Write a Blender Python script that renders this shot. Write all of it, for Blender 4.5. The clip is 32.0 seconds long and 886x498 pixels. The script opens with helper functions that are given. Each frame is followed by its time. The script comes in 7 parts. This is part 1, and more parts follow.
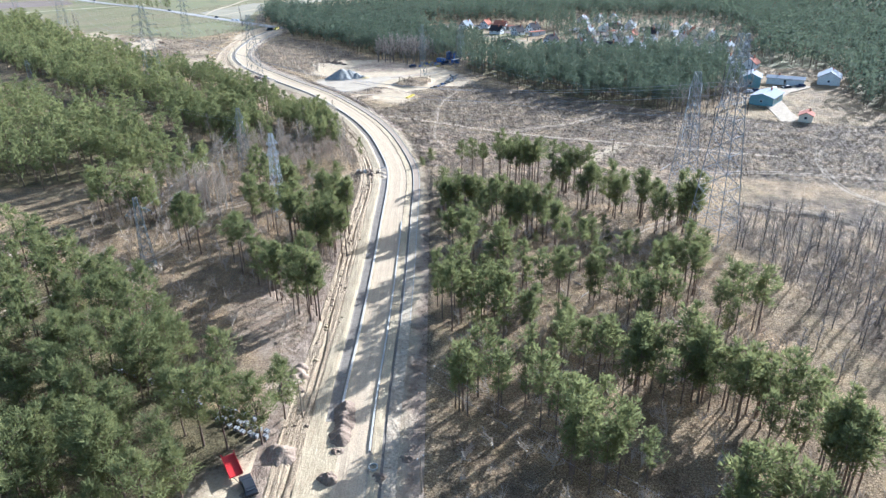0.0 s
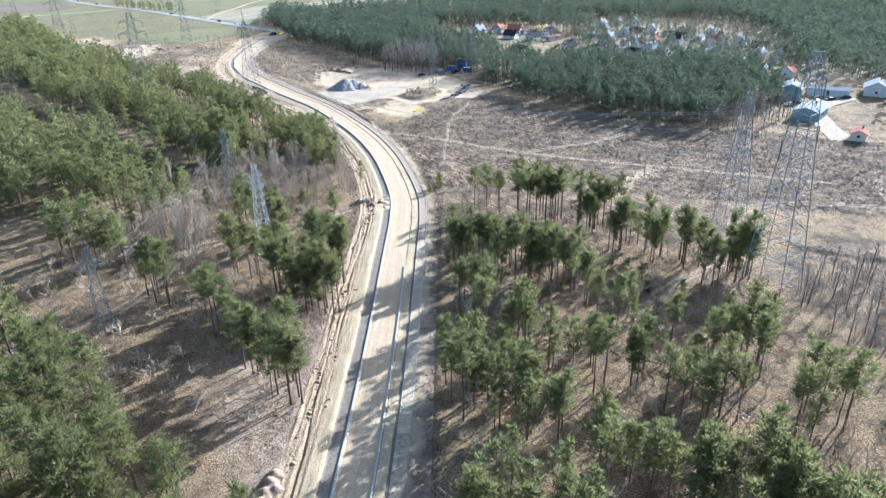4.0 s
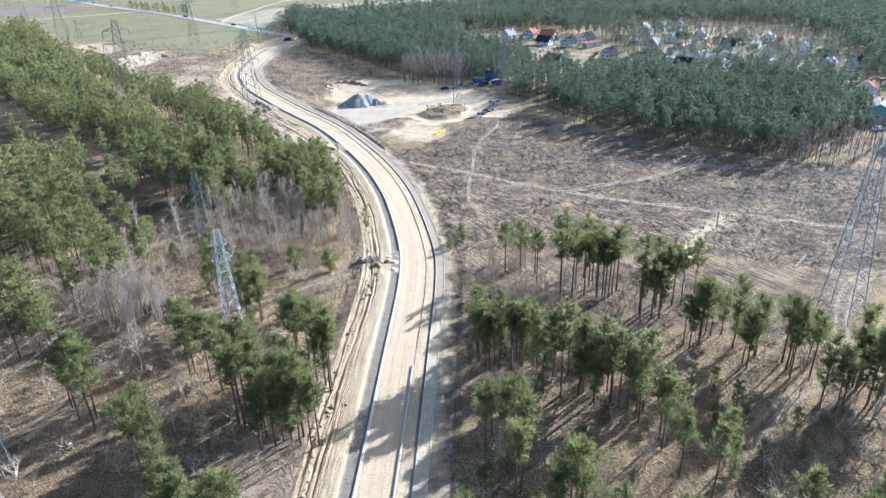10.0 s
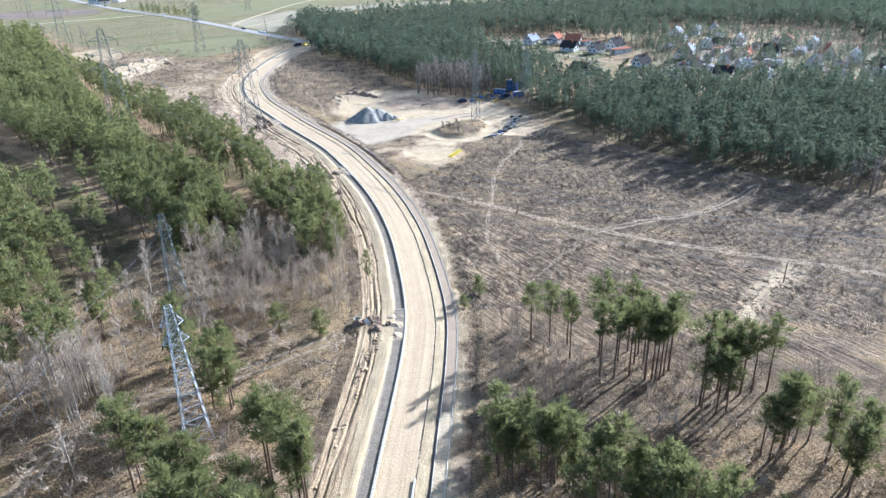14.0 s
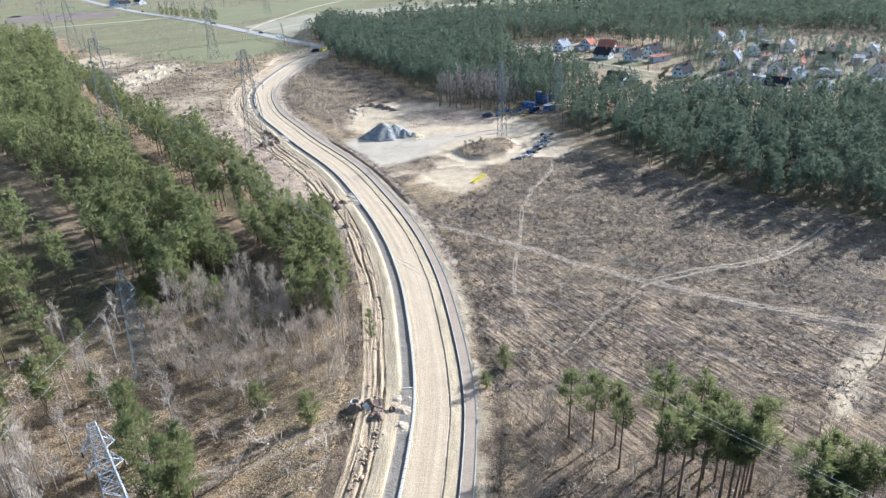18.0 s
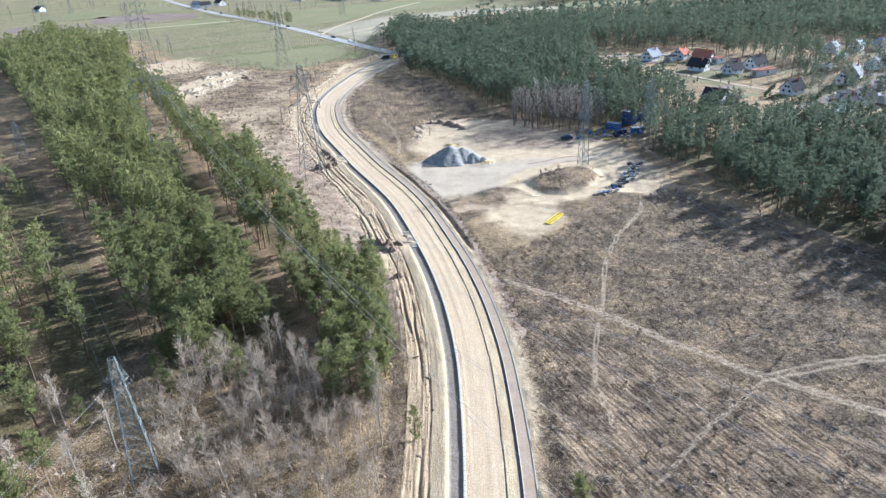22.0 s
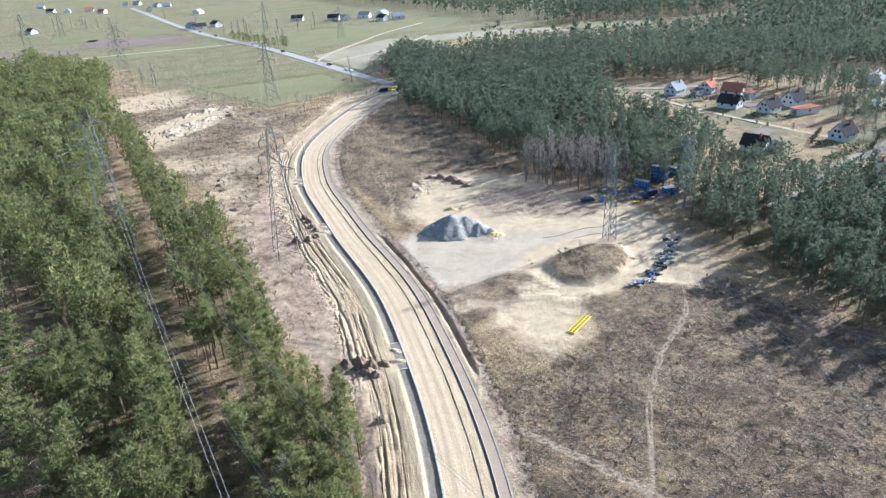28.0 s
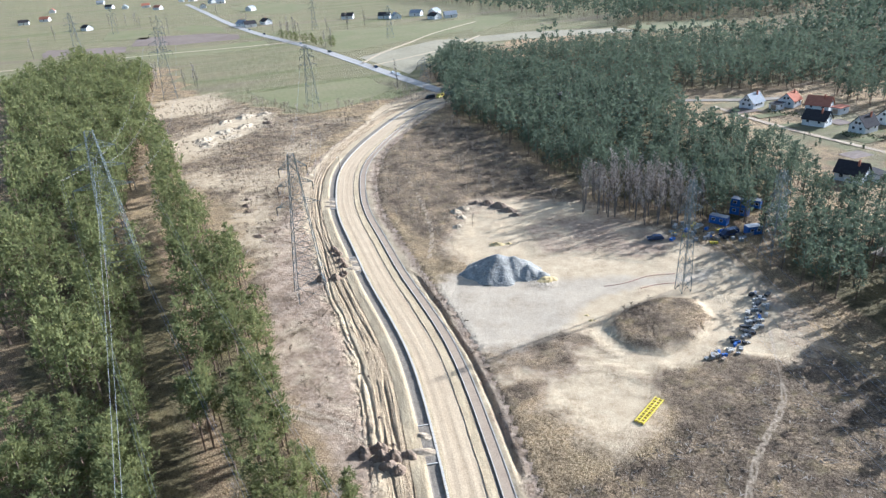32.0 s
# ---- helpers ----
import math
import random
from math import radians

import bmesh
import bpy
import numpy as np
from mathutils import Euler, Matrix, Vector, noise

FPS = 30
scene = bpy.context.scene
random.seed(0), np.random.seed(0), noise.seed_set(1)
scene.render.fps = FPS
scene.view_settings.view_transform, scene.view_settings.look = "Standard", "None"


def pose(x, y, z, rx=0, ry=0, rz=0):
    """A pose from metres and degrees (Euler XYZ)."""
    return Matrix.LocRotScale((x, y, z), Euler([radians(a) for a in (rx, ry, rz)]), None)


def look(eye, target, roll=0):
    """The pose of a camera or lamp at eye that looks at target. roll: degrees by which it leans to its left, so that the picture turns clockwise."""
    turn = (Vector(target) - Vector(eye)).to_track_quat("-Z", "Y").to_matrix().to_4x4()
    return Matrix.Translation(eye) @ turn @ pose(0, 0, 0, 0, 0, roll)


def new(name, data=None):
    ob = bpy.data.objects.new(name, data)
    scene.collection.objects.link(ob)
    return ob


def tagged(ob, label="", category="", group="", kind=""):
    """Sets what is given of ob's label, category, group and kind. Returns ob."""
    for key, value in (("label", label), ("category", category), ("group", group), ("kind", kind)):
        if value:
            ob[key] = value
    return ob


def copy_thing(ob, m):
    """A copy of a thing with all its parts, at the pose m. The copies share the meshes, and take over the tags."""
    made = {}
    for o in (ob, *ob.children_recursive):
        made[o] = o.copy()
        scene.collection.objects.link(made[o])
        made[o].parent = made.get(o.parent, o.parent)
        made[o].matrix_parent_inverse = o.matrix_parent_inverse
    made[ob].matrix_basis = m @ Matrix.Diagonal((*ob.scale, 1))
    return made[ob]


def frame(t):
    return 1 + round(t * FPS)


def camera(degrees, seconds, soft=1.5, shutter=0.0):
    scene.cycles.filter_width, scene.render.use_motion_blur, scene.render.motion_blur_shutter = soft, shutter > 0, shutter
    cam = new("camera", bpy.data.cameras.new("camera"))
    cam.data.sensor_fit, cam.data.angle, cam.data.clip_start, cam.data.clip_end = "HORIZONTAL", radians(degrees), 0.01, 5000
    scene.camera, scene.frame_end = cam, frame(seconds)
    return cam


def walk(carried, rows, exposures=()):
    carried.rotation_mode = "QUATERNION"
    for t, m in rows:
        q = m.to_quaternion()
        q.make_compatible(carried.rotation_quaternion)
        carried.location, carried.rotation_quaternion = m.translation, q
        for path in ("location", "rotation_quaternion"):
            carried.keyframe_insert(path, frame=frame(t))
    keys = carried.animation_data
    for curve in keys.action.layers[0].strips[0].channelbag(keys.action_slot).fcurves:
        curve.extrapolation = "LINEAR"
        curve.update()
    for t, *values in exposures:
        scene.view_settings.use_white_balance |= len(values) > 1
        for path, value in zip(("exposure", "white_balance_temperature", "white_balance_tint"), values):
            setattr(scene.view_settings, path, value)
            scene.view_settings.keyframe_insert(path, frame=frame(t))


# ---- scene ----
cam = camera(66.1, 32.0, 1.4)
PATH = [
    (0, (1.21, -122.52, 75.98), (1.28, -77.41, 54.42), -1.1),
    (1.5, (1.36, -111.69, 75.86), (1.21, -66.60, 54.26), -1.2),
    (3, (1.50, -100.87, 75.59), (1.02, -55.75, 54.05), -1.3),
    (6, (2.03, -78.73, 74.64), (0.75, -33.65, 53.06), -1.5),
    (8, (2.04, -63.92, 74.08), (0.13, -18.87, 52.48), -1.5),
    (9, (2.08, -56.59, 73.86), (-0.17, -11.55, 52.26), -1.7),
    (11, (2.04, -41.80, 73.39), (-0.89, 3.22, 51.84), -1.7),
    (13, (1.96, -26.81, 73.11), (-1.66, 18.15, 51.54), -1.9),
    (14, (1.76, -19.53, 72.93), (-2.19, 25.41, 51.37), -2.1),
    (17, (1.14, 1.61, 72.17), (-4.09, 46.46, 50.70), -2.2),
    (19, (0.04, 15.63, 72.08), (-6.31, 60.31, 50.56), -2.7),
    (20, (-0.53, 22.89, 72.28), (-8.01, 67.39, 50.73), -2.8),
    (21, (-1.14, 29.97, 72.57), (-10.57, 74.09, 51.01), -2.6),
    (22, (-2.18, 37.27, 73.10), (-12.95, 81.17, 51.73), -3.0),
    (23, (-3.35, 44.42, 73.80), (-14.20, 88.42, 52.67), -2.9),
    (24, (-4.48, 51.50, 74.53), (-15.40, 95.58, 53.61), -3.1),
    (25, (-5.48, 58.49, 75.25), (-16.55, 102.64, 54.58), -3.3),
    (28, (-8.94, 78.86, 78.19), (-20.26, 122.94, 57.49), -3.5),
    (29, (-10.10, 85.82, 78.61), (-22.22, 129.66, 57.84), -3.7),
    (30, (-11.50, 92.57, 78.80), (-24.25, 136.20, 57.97), -3.6),
    (31, (-12.97, 99.45, 78.92), (-26.44, 142.85, 58.07), -3.8),
    (32, (-14.48, 106.09, 78.91), (-29.15, 149.13, 58.12), -3.7),
]
EXPOSURE = [(0, 1.7, 4930, 9), (12, 1.67, 4960, 9), (19, 1.46, 5020, 9), (25, 1.53, 5060, 9), (32, 1.42, 5100, 9)]
walk(cam, [(t, look(eye, target, roll)) for t, eye, target, roll in PATH], EXPOSURE)

# ---- light ----
SUN_EL, SUN_AZ = 22.5, 44.5   # degrees; azimuth from +y towards +x
world = bpy.data.worlds.new("world")
scene.world = world
world.use_nodes = True
_n = world.node_tree
_sky = _n.nodes.new("ShaderNodeTexSky")
_sky.sky_type, _sky.sun_disc = "NISHITA", False
_sky.sun_elevation, _sky.sun_rotation = radians(SUN_EL), radians(SUN_AZ)
_sky.air_density, _sky.dust_density = 1.2, 2.0
_n.links.new(_sky.outputs[0], _n.nodes["Background"].inputs[0])
_n.nodes["Background"].inputs[1].default_value = 0.086
_sun = bpy.data.lights.new("sun", "SUN")
_sun.energy, _sun.angle, _sun.color = 5.0, radians(0.6), (1.0, 0.96, 0.9)
sun = new("sun", _sun)
_d = Vector((math.sin(radians(SUN_AZ)) * math.cos(radians(SUN_EL)), math.cos(radians(SUN_AZ)) * math.cos(radians(SUN_EL)), math.sin(radians(SUN_EL))))
sun.matrix_world = look(_d * 300, (0, 0, 0))


# ---- small tools ----
def fbm(x, y, scale, seed=0, octaves=3):
    """Smooth value noise in -1..1 on arrays."""
    out, amp, tot = np.zeros_like(x, float), 1.0, 0.0
    for o in range(octaves):
        u, v = x / scale, y / scale
        i, j = np.floor(u).astype(np.int64), np.floor(v).astype(np.int64)
        fu, fv = u - i, v - j
        fu, fv = fu * fu * (3 - 2 * fu), fv * fv * (3 - 2 * fv)

        def h(a, b):
            n = (a * 374761393 + b * 668265263 + (seed + o * 17) * 974634541) & 0x7FFFFFFF
            n = ((n ^ (n >> 13)) * 1274126177) & 0x7FFFFFFF
            return ((n ^ (n >> 16)) & 0xFFFF) / 32767.5 - 1
        out += amp * ((h(i, j) * (1 - fu) + h(i + 1, j) * fu) * (1 - fv) + (h(i, j + 1) * (1 - fu) + h(i + 1, j + 1) * fu) * fv)
        tot += amp
        amp, scale = amp * 0.5, scale * 0.5
    return out / tot


def poly_dist(px, py, poly):
    """Signed distance to a polygon, positive inside."""
    d, inside = np.full(px.shape, 1e9), np.zeros(px.shape, bool)
    for (ax, ay), (bx, by) in zip(poly, poly[1:] + poly[:1]):
        ex, ey = bx - ax, by - ay
        t = np.clip(((px - ax) * ex + (py - ay) * ey) / (ex * ex + ey * ey), 0, 1)
        d = np.minimum(d, np.hypot(px - ax - t * ex, py - ay - t * ey))
        inside ^= ((ay > py) != (by > py)) & (px < (bx - ax) * (py - ay) / (by - ay + 1e-12) + ax)
    return np.where(inside, d, -d)


def spline(points, step):
    """Points of a smooth curve through the given ones, evenly spaced."""
    p = np.array(points, float)
    p = np.vstack([2 * p[0] - p[1], p, 2 * p[-1] - p[-2]])
    out = []
    for k in range(1, len(p) - 2):
        a, b, c, d = p[k - 1:k + 3]
        for t in np.linspace(0, 1, 24, endpoint=False):
            out.append(0.5 * (2 * b + (c - a) * t + (2 * a - 5 * b + 4 * c - d) * t * t + (3 * b - a - 3 * c + d) * t ** 3))
    out = np.array(out + [p[-2]])
    s = np.r_[0, np.cumsum(np.hypot(*np.diff(out[:, :2], axis=0).T))]
    q = np.arange(0, s[-1], step)
    return np.stack([np.interp(q, s, out[:, k]) for k in range(out.shape[1])], 1)


def line_dist(px, py, pts):
    """Distance to a polyline of points."""
    d = np.full(px.shape, 1e9)
    for (ax, ay), (bx, by) in zip(pts[:-1], pts[1:]):
        ex, ey = bx - ax, by - ay
        t = np.clip(((px - ax) * ex + (py - ay) * ey) / (ex * ex + ey * ey + 1e-9), 0, 1)
        d = np.minimum(d, np.hypot(px - ax - t * ex, py - ay - t * ey))
    return d


def mesh_np(name, v, f, mats, idx=None, smooth=False):
    """A mesh out of arrays; faces are an (n, 3) or (n, 4) array."""
    me = bpy.data.meshes.new(name)
    v, f = np.ascontiguousarray(v, np.float32), np.ascontiguousarray(f, np.int32)
    me.vertices.add(len(v))
    me.vertices.foreach_set("co", v.ravel())
    k = f.shape[1]
    me.loops.add(f.size)
    me.loops.foreach_set("vertex_index", f.ravel())
    me.polygons.add(len(f))
    me.polygons.foreach_set("loop_start", np.arange(0, f.size, k, dtype=np.int32))
    me.polygons.foreach_set("loop_total", np.full(len(f), k, np.int32))
    for m in mats:
        me.materials.append(m)
    if idx is not None:
        me.polygons.foreach_set("material_index", np.ascontiguousarray(idx, np.int32))
    me.polygons.foreach_set("use_smooth", np.full(len(f), smooth, bool))
    me.update(calc_edges=True)
    me.validate()
    return me


def part(name, bm, material, parent, label="", m=None):
    """Links a bmesh as one mesh object under a thing or a part."""
    me = bpy.data.meshes.new(name)
    bm.to_mesh(me)
    bm.free()
    me.materials.append(material)
    ob = new(name, me)
    ob.parent = parent
    if m is not None:
        ob.matrix_local = m
    return tagged(ob, label) if label else ob


def box(bm, lo, hi, m=None):
    """Adds a box with corners lo and hi to a bmesh."""
    vs = [bm.verts.new((m @ Vector(c)) if m else c) for c in ((lo[0], lo[1], lo[2]), (hi[0], lo[1], lo[2]), (hi[0], hi[1], lo[2]), (lo[0], hi[1], lo[2]),
          (lo[0], lo[1], hi[2]), (hi[0], lo[1], hi[2]), (hi[0], hi[1], hi[2]), (lo[0], hi[1], hi[2]))]
    for f in ((0, 3, 2, 1), (4, 5, 6, 7), (0, 1, 5, 4), (1, 2, 6, 5), (2, 3, 7, 6), (3, 0, 4, 7)):
        bm.faces.new([vs[i] for i in f])
    return vs


def bar(bm, a, b, r, sides=4, r2=None):
    """Adds a straight bar from a to b to a bmesh."""
    a, b = Vector(a), Vector(b)
    d = (b - a)
    q = d.to_track_quat("Z", "Y")
    r2 = r if r2 is None else r2
    rings = []
    for p, rad in ((a, r), (b, r2)):
        rings.append([bm.verts.new(p + q @ Vector((rad * math.cos(2 * math.pi * k / sides + 0.785), rad * math.sin(2 * math.pi * k / sides + 0.785), 0))) for k in range(sides)])
    for k in range(sides):
        bm.faces.new((rings[0][k], rings[0][(k + 1) % sides], rings[1][(k + 1) % sides], rings[1][k]))
    bm.faces.new(rings[1])
    bm.faces.new(rings[0][::-1])


# ---- materials ----
def mat(name, build):
    m = bpy.data.materials.new(name)
    m.use_nodes = True
    t = m.node_tree
    b = t.nodes["Principled BSDF"]
    b.inputs["Specular IOR Level"].default_value = 0.25
    build(t, b)
    return m


def node(t, kind, **kw):
    n = t.nodes.new("ShaderNode" + kind)
    for k, v in kw.items():
        n.inputs[k].default_value = v
    return n


def coords(t):
    return t.nodes.new("ShaderNodeTexCoord").outputs["Object"]


def noise_tex(t, scale, detail=4, rough=0.6, vec=None):
    n = node(t, "TexNoise", Scale=scale, Detail=detail, Roughness=rough)
    t.links.new(vec or coords(t), n.inputs["Vector"])
    return n.outputs["Fac"]


def ramp(t, fac, stops):
    r = t.nodes.new("ShaderNodeValToRGB")
    t.links.new(fac, r.inputs[0])
    e = r.color_ramp.elements
    while len(e) < len(stops):
        e.new(0.5)
    for el, (p, c) in zip(e, stops):
        el.position, el.color = p, (*c, 1) if len(c) == 3 else c
    return r.outputs[0]


def mix(t, fac, a, b, blend="MIX"):
    n = t.nodes.new("ShaderNodeMix")
    n.data_type, n.blend_type = "RGBA", blend
    for key, v in ((0, fac), (6, a), (7, b)):
        if hasattr(v, "links"):
            t.links.new(v, n.inputs[key])
        else:
            n.inputs[key].default_value = v if key == 0 else (*v, 1)
    return n.outputs[2]


def math_node(t, op, a, b=0.0, clamp=False):
    n = t.nodes.new("ShaderNodeMath")
    n.operation, n.use_clamp = op, clamp
    for k, v in enumerate((a, b)):
        if hasattr(v, "links"):
            t.links.new(v, n.inputs[k])
        else:
            n.inputs[k].default_value = v
    return n.outputs[0]


def bump(t, b, height, strength=0.6, dist=0.1):
    n = node(t, "Bump", Strength=strength, Distance=dist)
    t.links.new(height, n.inputs["Height"])
    t.links.new(n.outputs[0], b.inputs["Normal"])


def plain(name, c1, c2, scale=1.5, rough=0.8, metal=0.0, bumps=0.3, dist=0.02, fine=None):
    """A mottled surface of two colours with grain."""
    def build(t, b):
        a = noise_tex(t, scale, 5, 0.65)
        f = noise_tex(t, fine or scale * 9, 3, 0.6)
        col = ramp(t, a, [(0.32, c1), (0.68, c2)])
        col = mix(t, 0.35, col, ramp(t, f, [(0.3, [0.55 * x for x in c1]), (0.7, [min(1, 1.25 * x) for x in c2])]))
        t.links.new(col, b.inputs["Base Color"])
        b.inputs["Roughness"].default_value, b.inputs["Metallic"].default_value = rough, metal
        b.inputs["Specular IOR Level"].default_value = 0.12 if rough > 0.84 else 0.4
        if bumps:
            bump(t, b, f, bumps, dist)
    return mat(name, build)


def ground_build(t, b):
    at = t.nodes.new("ShaderNodeAttribute")
    at.attribute_name = "zone"
    sep = t.nodes.new("ShaderNodeSeparateColor")
    t.links.new(at.outputs["Color"], sep.inputs[0])
    sand, field, litter = sep.outputs
    at2 = t.nodes.new("ShaderNodeAttribute")
    at2.attribute_name = "cover"
    sep2 = t.nodes.new("ShaderNodeSeparateColor")
    t.links.new(at2.outputs["Color"], sep2.inputs[0])
    brush, track, grey = sep2.outputs
    v = coords(t)
    big, mid, fine = noise_tex(t, 0.035, 4, 0.6, v), noise_tex(t, 0.28, 6, 0.7, v), noise_tex(t, 2.6, 5, 0.75, v)
    grain = noise_tex(t, 0.9, 6, 0.8, v)

    def edge(mask, soft=0.16, n=mid):
        """Sharpens a soft mask with noise, for a ragged border."""
        s = math_node(t, "ADD", mask, math_node(t, "MULTIPLY", math_node(t, "SUBTRACT", n, 0.5), 0.9))
        mr = node(t, "MapRange")
        mr.inputs["From Min"].default_value, mr.inputs["From Max"].default_value = 0.5 - soft, 0.5 + soft
        t.links.new(s, mr.inputs["Value"])
        return mr.outputs[0]
    # dry earth with dead grass
    base = ramp(t, mid, [(0.3, (0.115, 0.072, 0.037)), (0.5, (0.27, 0.176, 0.094)), (0.7, (0.455, 0.32, 0.178))])
    base = mix(t, ramp(t, big, [(0.4, (0, 0, 0)), (0.65, (1, 1, 1))]), base, ramp(t, grain, [(0.3, (0.143, 0.105, 0.045)), (0.7, (0.374, 0.275, 0.135))]))
    speck = noise_tex(t, 3.4, 4, 0.8, v)
    base = mix(t, 0.7, base, ramp(t, speck, [(0.39, (0.09, 0.06, 0.032)), (0.5, (0.29, 0.2, 0.108)), (0.61, (0.58, 0.43, 0.255))]))
    blotch = noise_tex(t, 0.13, 5, 0.68, v)
    # forest litter: brown with moss
    lit = ramp(t, grain, [(0.32, (0.0825, 0.052, 0.0297)), (0.55, (0.231, 0.15, 0.0855)), (0.72, (0.396, 0.27, 0.162))])
    lit = mix(t, ramp(t, mid, [(0.5, (0, 0, 0)), (0.72, (0.99, 0.9, 0.81))]), lit, ramp(t, fine, [(0.4, (0.099, 0.085, 0.027)), (0.6, (0.275, 0.215, 0.0855))]))
    lit = mix(t, 0.65, lit, ramp(t, speck, [(0.39, (0.08, 0.052, 0.028)), (0.5, (0.285, 0.192, 0.102)), (0.61, (0.58, 0.425, 0.245))]))
    # mossy floor of dense woods, darkened in colour to deepen their shade
    dense = node(t, "MapRange")
    dense.inputs["From Min"].default_value, dense.inputs["From Max"].default_value = 0.74, 0.95
    t.links.new(litter, dense.inputs["Value"])
    shade_moss = ramp(t, grain, [(0.34, (0.045, 0.04, 0.018)), (0.52, (0.105, 0.094, 0.04)), (0.7, (0.2, 0.165, 0.08))])
    lit = mix(t, math_node(t, "MULTIPLY", dense.outputs[0], 0.72), lit, shade_moss)
    base = mix(t, edge(litter), base, lit)
    base = mix(t, 0.8, base, ramp(t, blotch, [(0.36, (0.5, 0.5, 0.52)), (0.5, (1, 1, 1)), (0.64, (1.35, 1.3, 1.2))]), "MULTIPLY")
    # grubbed scrub land: grey-brown twigs and dark tufts
    clump = noise_tex(t, 0.55, 7, 0.78, v)
    br = ramp(t, clump, [(0.36, (0.05, 0.037, 0.026)), (0.47, (0.145, 0.108, 0.076)), (0.56, (0.24, 0.182, 0.13)), (0.66, (0.36, 0.285, 0.21))])
    br = mix(t, 0.5, br, ramp(t, speck, [(0.4, (0.05, 0.038, 0.028)), (0.5, (0.185, 0.143, 0.102)), (0.6, (0.41, 0.325, 0.24))]))
    sv = node(t, "Mapping")
    sv.vector_type = "TEXTURE"
    sv.inputs["Rotation"].default_value = (0, 0, radians(-52))
    sv.inputs["Scale"].default_value = (5.0, 0.55, 1)
    t.links.new(v, sv.inputs["Vector"])
    drag = noise_tex(t, 1.0, 4, 0.6, sv.outputs[0])
    br = mix(t, math_node(t, "MULTIPLY", at2.outputs["Alpha"], 0.75), br, ramp(t, drag, [(0.36, (0.07, 0.05, 0.036)), (0.48, (0.2, 0.15, 0.11)), (0.6, (0.41, 0.32, 0.24))]))
    br = mix(t, ramp(t, mid, [(0.52, (0, 0, 0)), (0.7, (0.55, 0.55, 0.55))]), br, (0.21, 0.175, 0.085))
    br = mix(t, 0.9, br, ramp(t, blotch, [(0.37, (0.5, 0.45, 0.38)), (0.5, (1.0, 0.92, 0.78)), (0.63, (1.52, 1.36, 1.06))]), "MULTIPLY")
    base = mix(t, edge(brush), base, br)
    # bare dug dirt, pale with brown patches
    dt = ramp(t, mid, [(0.32, (0.19, 0.122, 0.076)), (0.48, (0.36, 0.256, 0.17)), (0.66, (0.52, 0.392, 0.275))])
    dt = mix(t, 0.4, dt, ramp(t, grain, [(0.32, (0.19, 0.125, 0.08)), (0.68, (0.52, 0.392, 0.275))]))
    dt = mix(t, 0.8, dt, ramp(t, blotch, [(0.36, (0.66, 0.64, 0.6)), (0.5, (1, 1, 1)), (0.64, (1.2, 1.18, 1.14))]), "MULTIPLY")
    base = mix(t, edge(at.outputs["Alpha"], 0.3), base, dt)
    # meadows and ploughed strips
    vr = node(t, "Mapping")
    vr.vector_type = "TEXTURE"
    vr.inputs["Rotation"].default_value = (0, 0, radians(36))
    vr.inputs["Scale"].default_value = (300, 34, 1)
    t.links.new(v, vr.inputs["Vector"])
    stripe = noise_tex(t, 1.0, 3, 0.55, vr.outputs[0])
    fl = ramp(t, stripe, [(0.36, (0.23, 0.175, 0.115)), (0.43, (0.25, 0.205, 0.115)), (0.48, (0.2, 0.178, 0.09)), (0.53, (0.255, 0.205, 0.12)), (0.58, (0.22, 0.19, 0.1)), (0.64, (0.178, 0.17, 0.078))])
    fl = mix(t, 0.3, fl, ramp(t, noise_tex(t, 0.06, 5, 0.7, v), [(0.3, (0.1, 0.1, 0.03)), (0.7, (0.25, 0.21, 0.11))]))
    base = mix(t, edge(field, 0.08, big), base, fl)
    # bare sand
    sd = ramp(t, mid, [(0.28, (0.25, 0.172, 0.095)), (0.48, (0.42, 0.31, 0.184)), (0.7, (0.54, 0.42, 0.265))])
    sd = mix(t, 0.35, sd, ramp(t, fine, [(0.35, (0.25, 0.174, 0.1)), (0.65, (0.567, 0.445, 0.29))]))
    base = mix(t, edge(sand, 0.2), base, sd)
    # crushed stone
    gs = ramp(t, mid, [(0.3, (0.31, 0.245, 0.168)), (0.7, (0.45, 0.362, 0.255))])
    gs = mix(t, 0.3, gs, ramp(t, grain, [(0.3, (0.3, 0.235, 0.16)), (0.7, (0.47, 0.38, 0.27))]))
    gs = mix(t, 0.8, gs, ramp(t, blotch, [(0.34, (0.74, 0.7, 0.64)), (0.5, (1, 1, 1)), (0.66, (1.14, 1.13, 1.1))]), "MULTIPLY")
    gs = mix(t, 0.3, gs, ramp(t, speck, [(0.38, (0.2, 0.152, 0.1)), (0.62, (0.52, 0.42, 0.3))]))
    base = mix(t, edge(grey, 0.22), base, gs)
    # wheel tracks
    tr = ramp(t, grain, [(0.3, (0.3, 0.222, 0.145)), (0.7, (0.53, 0.415, 0.285))])
    dist = math_node(t, "MULTIPLY", track, 8.0)
    rut = math_node(t, "ABSOLUTE", math_node(t, "SUBTRACT", dist, 0.8))
    mr = node(t, "MapRange")
    mr.inputs["From Min"].default_value, mr.inputs["From Max"].default_value, mr.inputs["To Min"].default_value, mr.inputs["To Max"].default_value = 0.1, 0.48, 0.85, 0.0
    t.links.new(math_node(t, "ADD", rut, math_node(t, "MULTIPLY", math_node(t, "SUBTRACT", grain, 0.5), 0.5)), mr.inputs["Value"])
    base = mix(t, mr.outputs[0], base, tr)
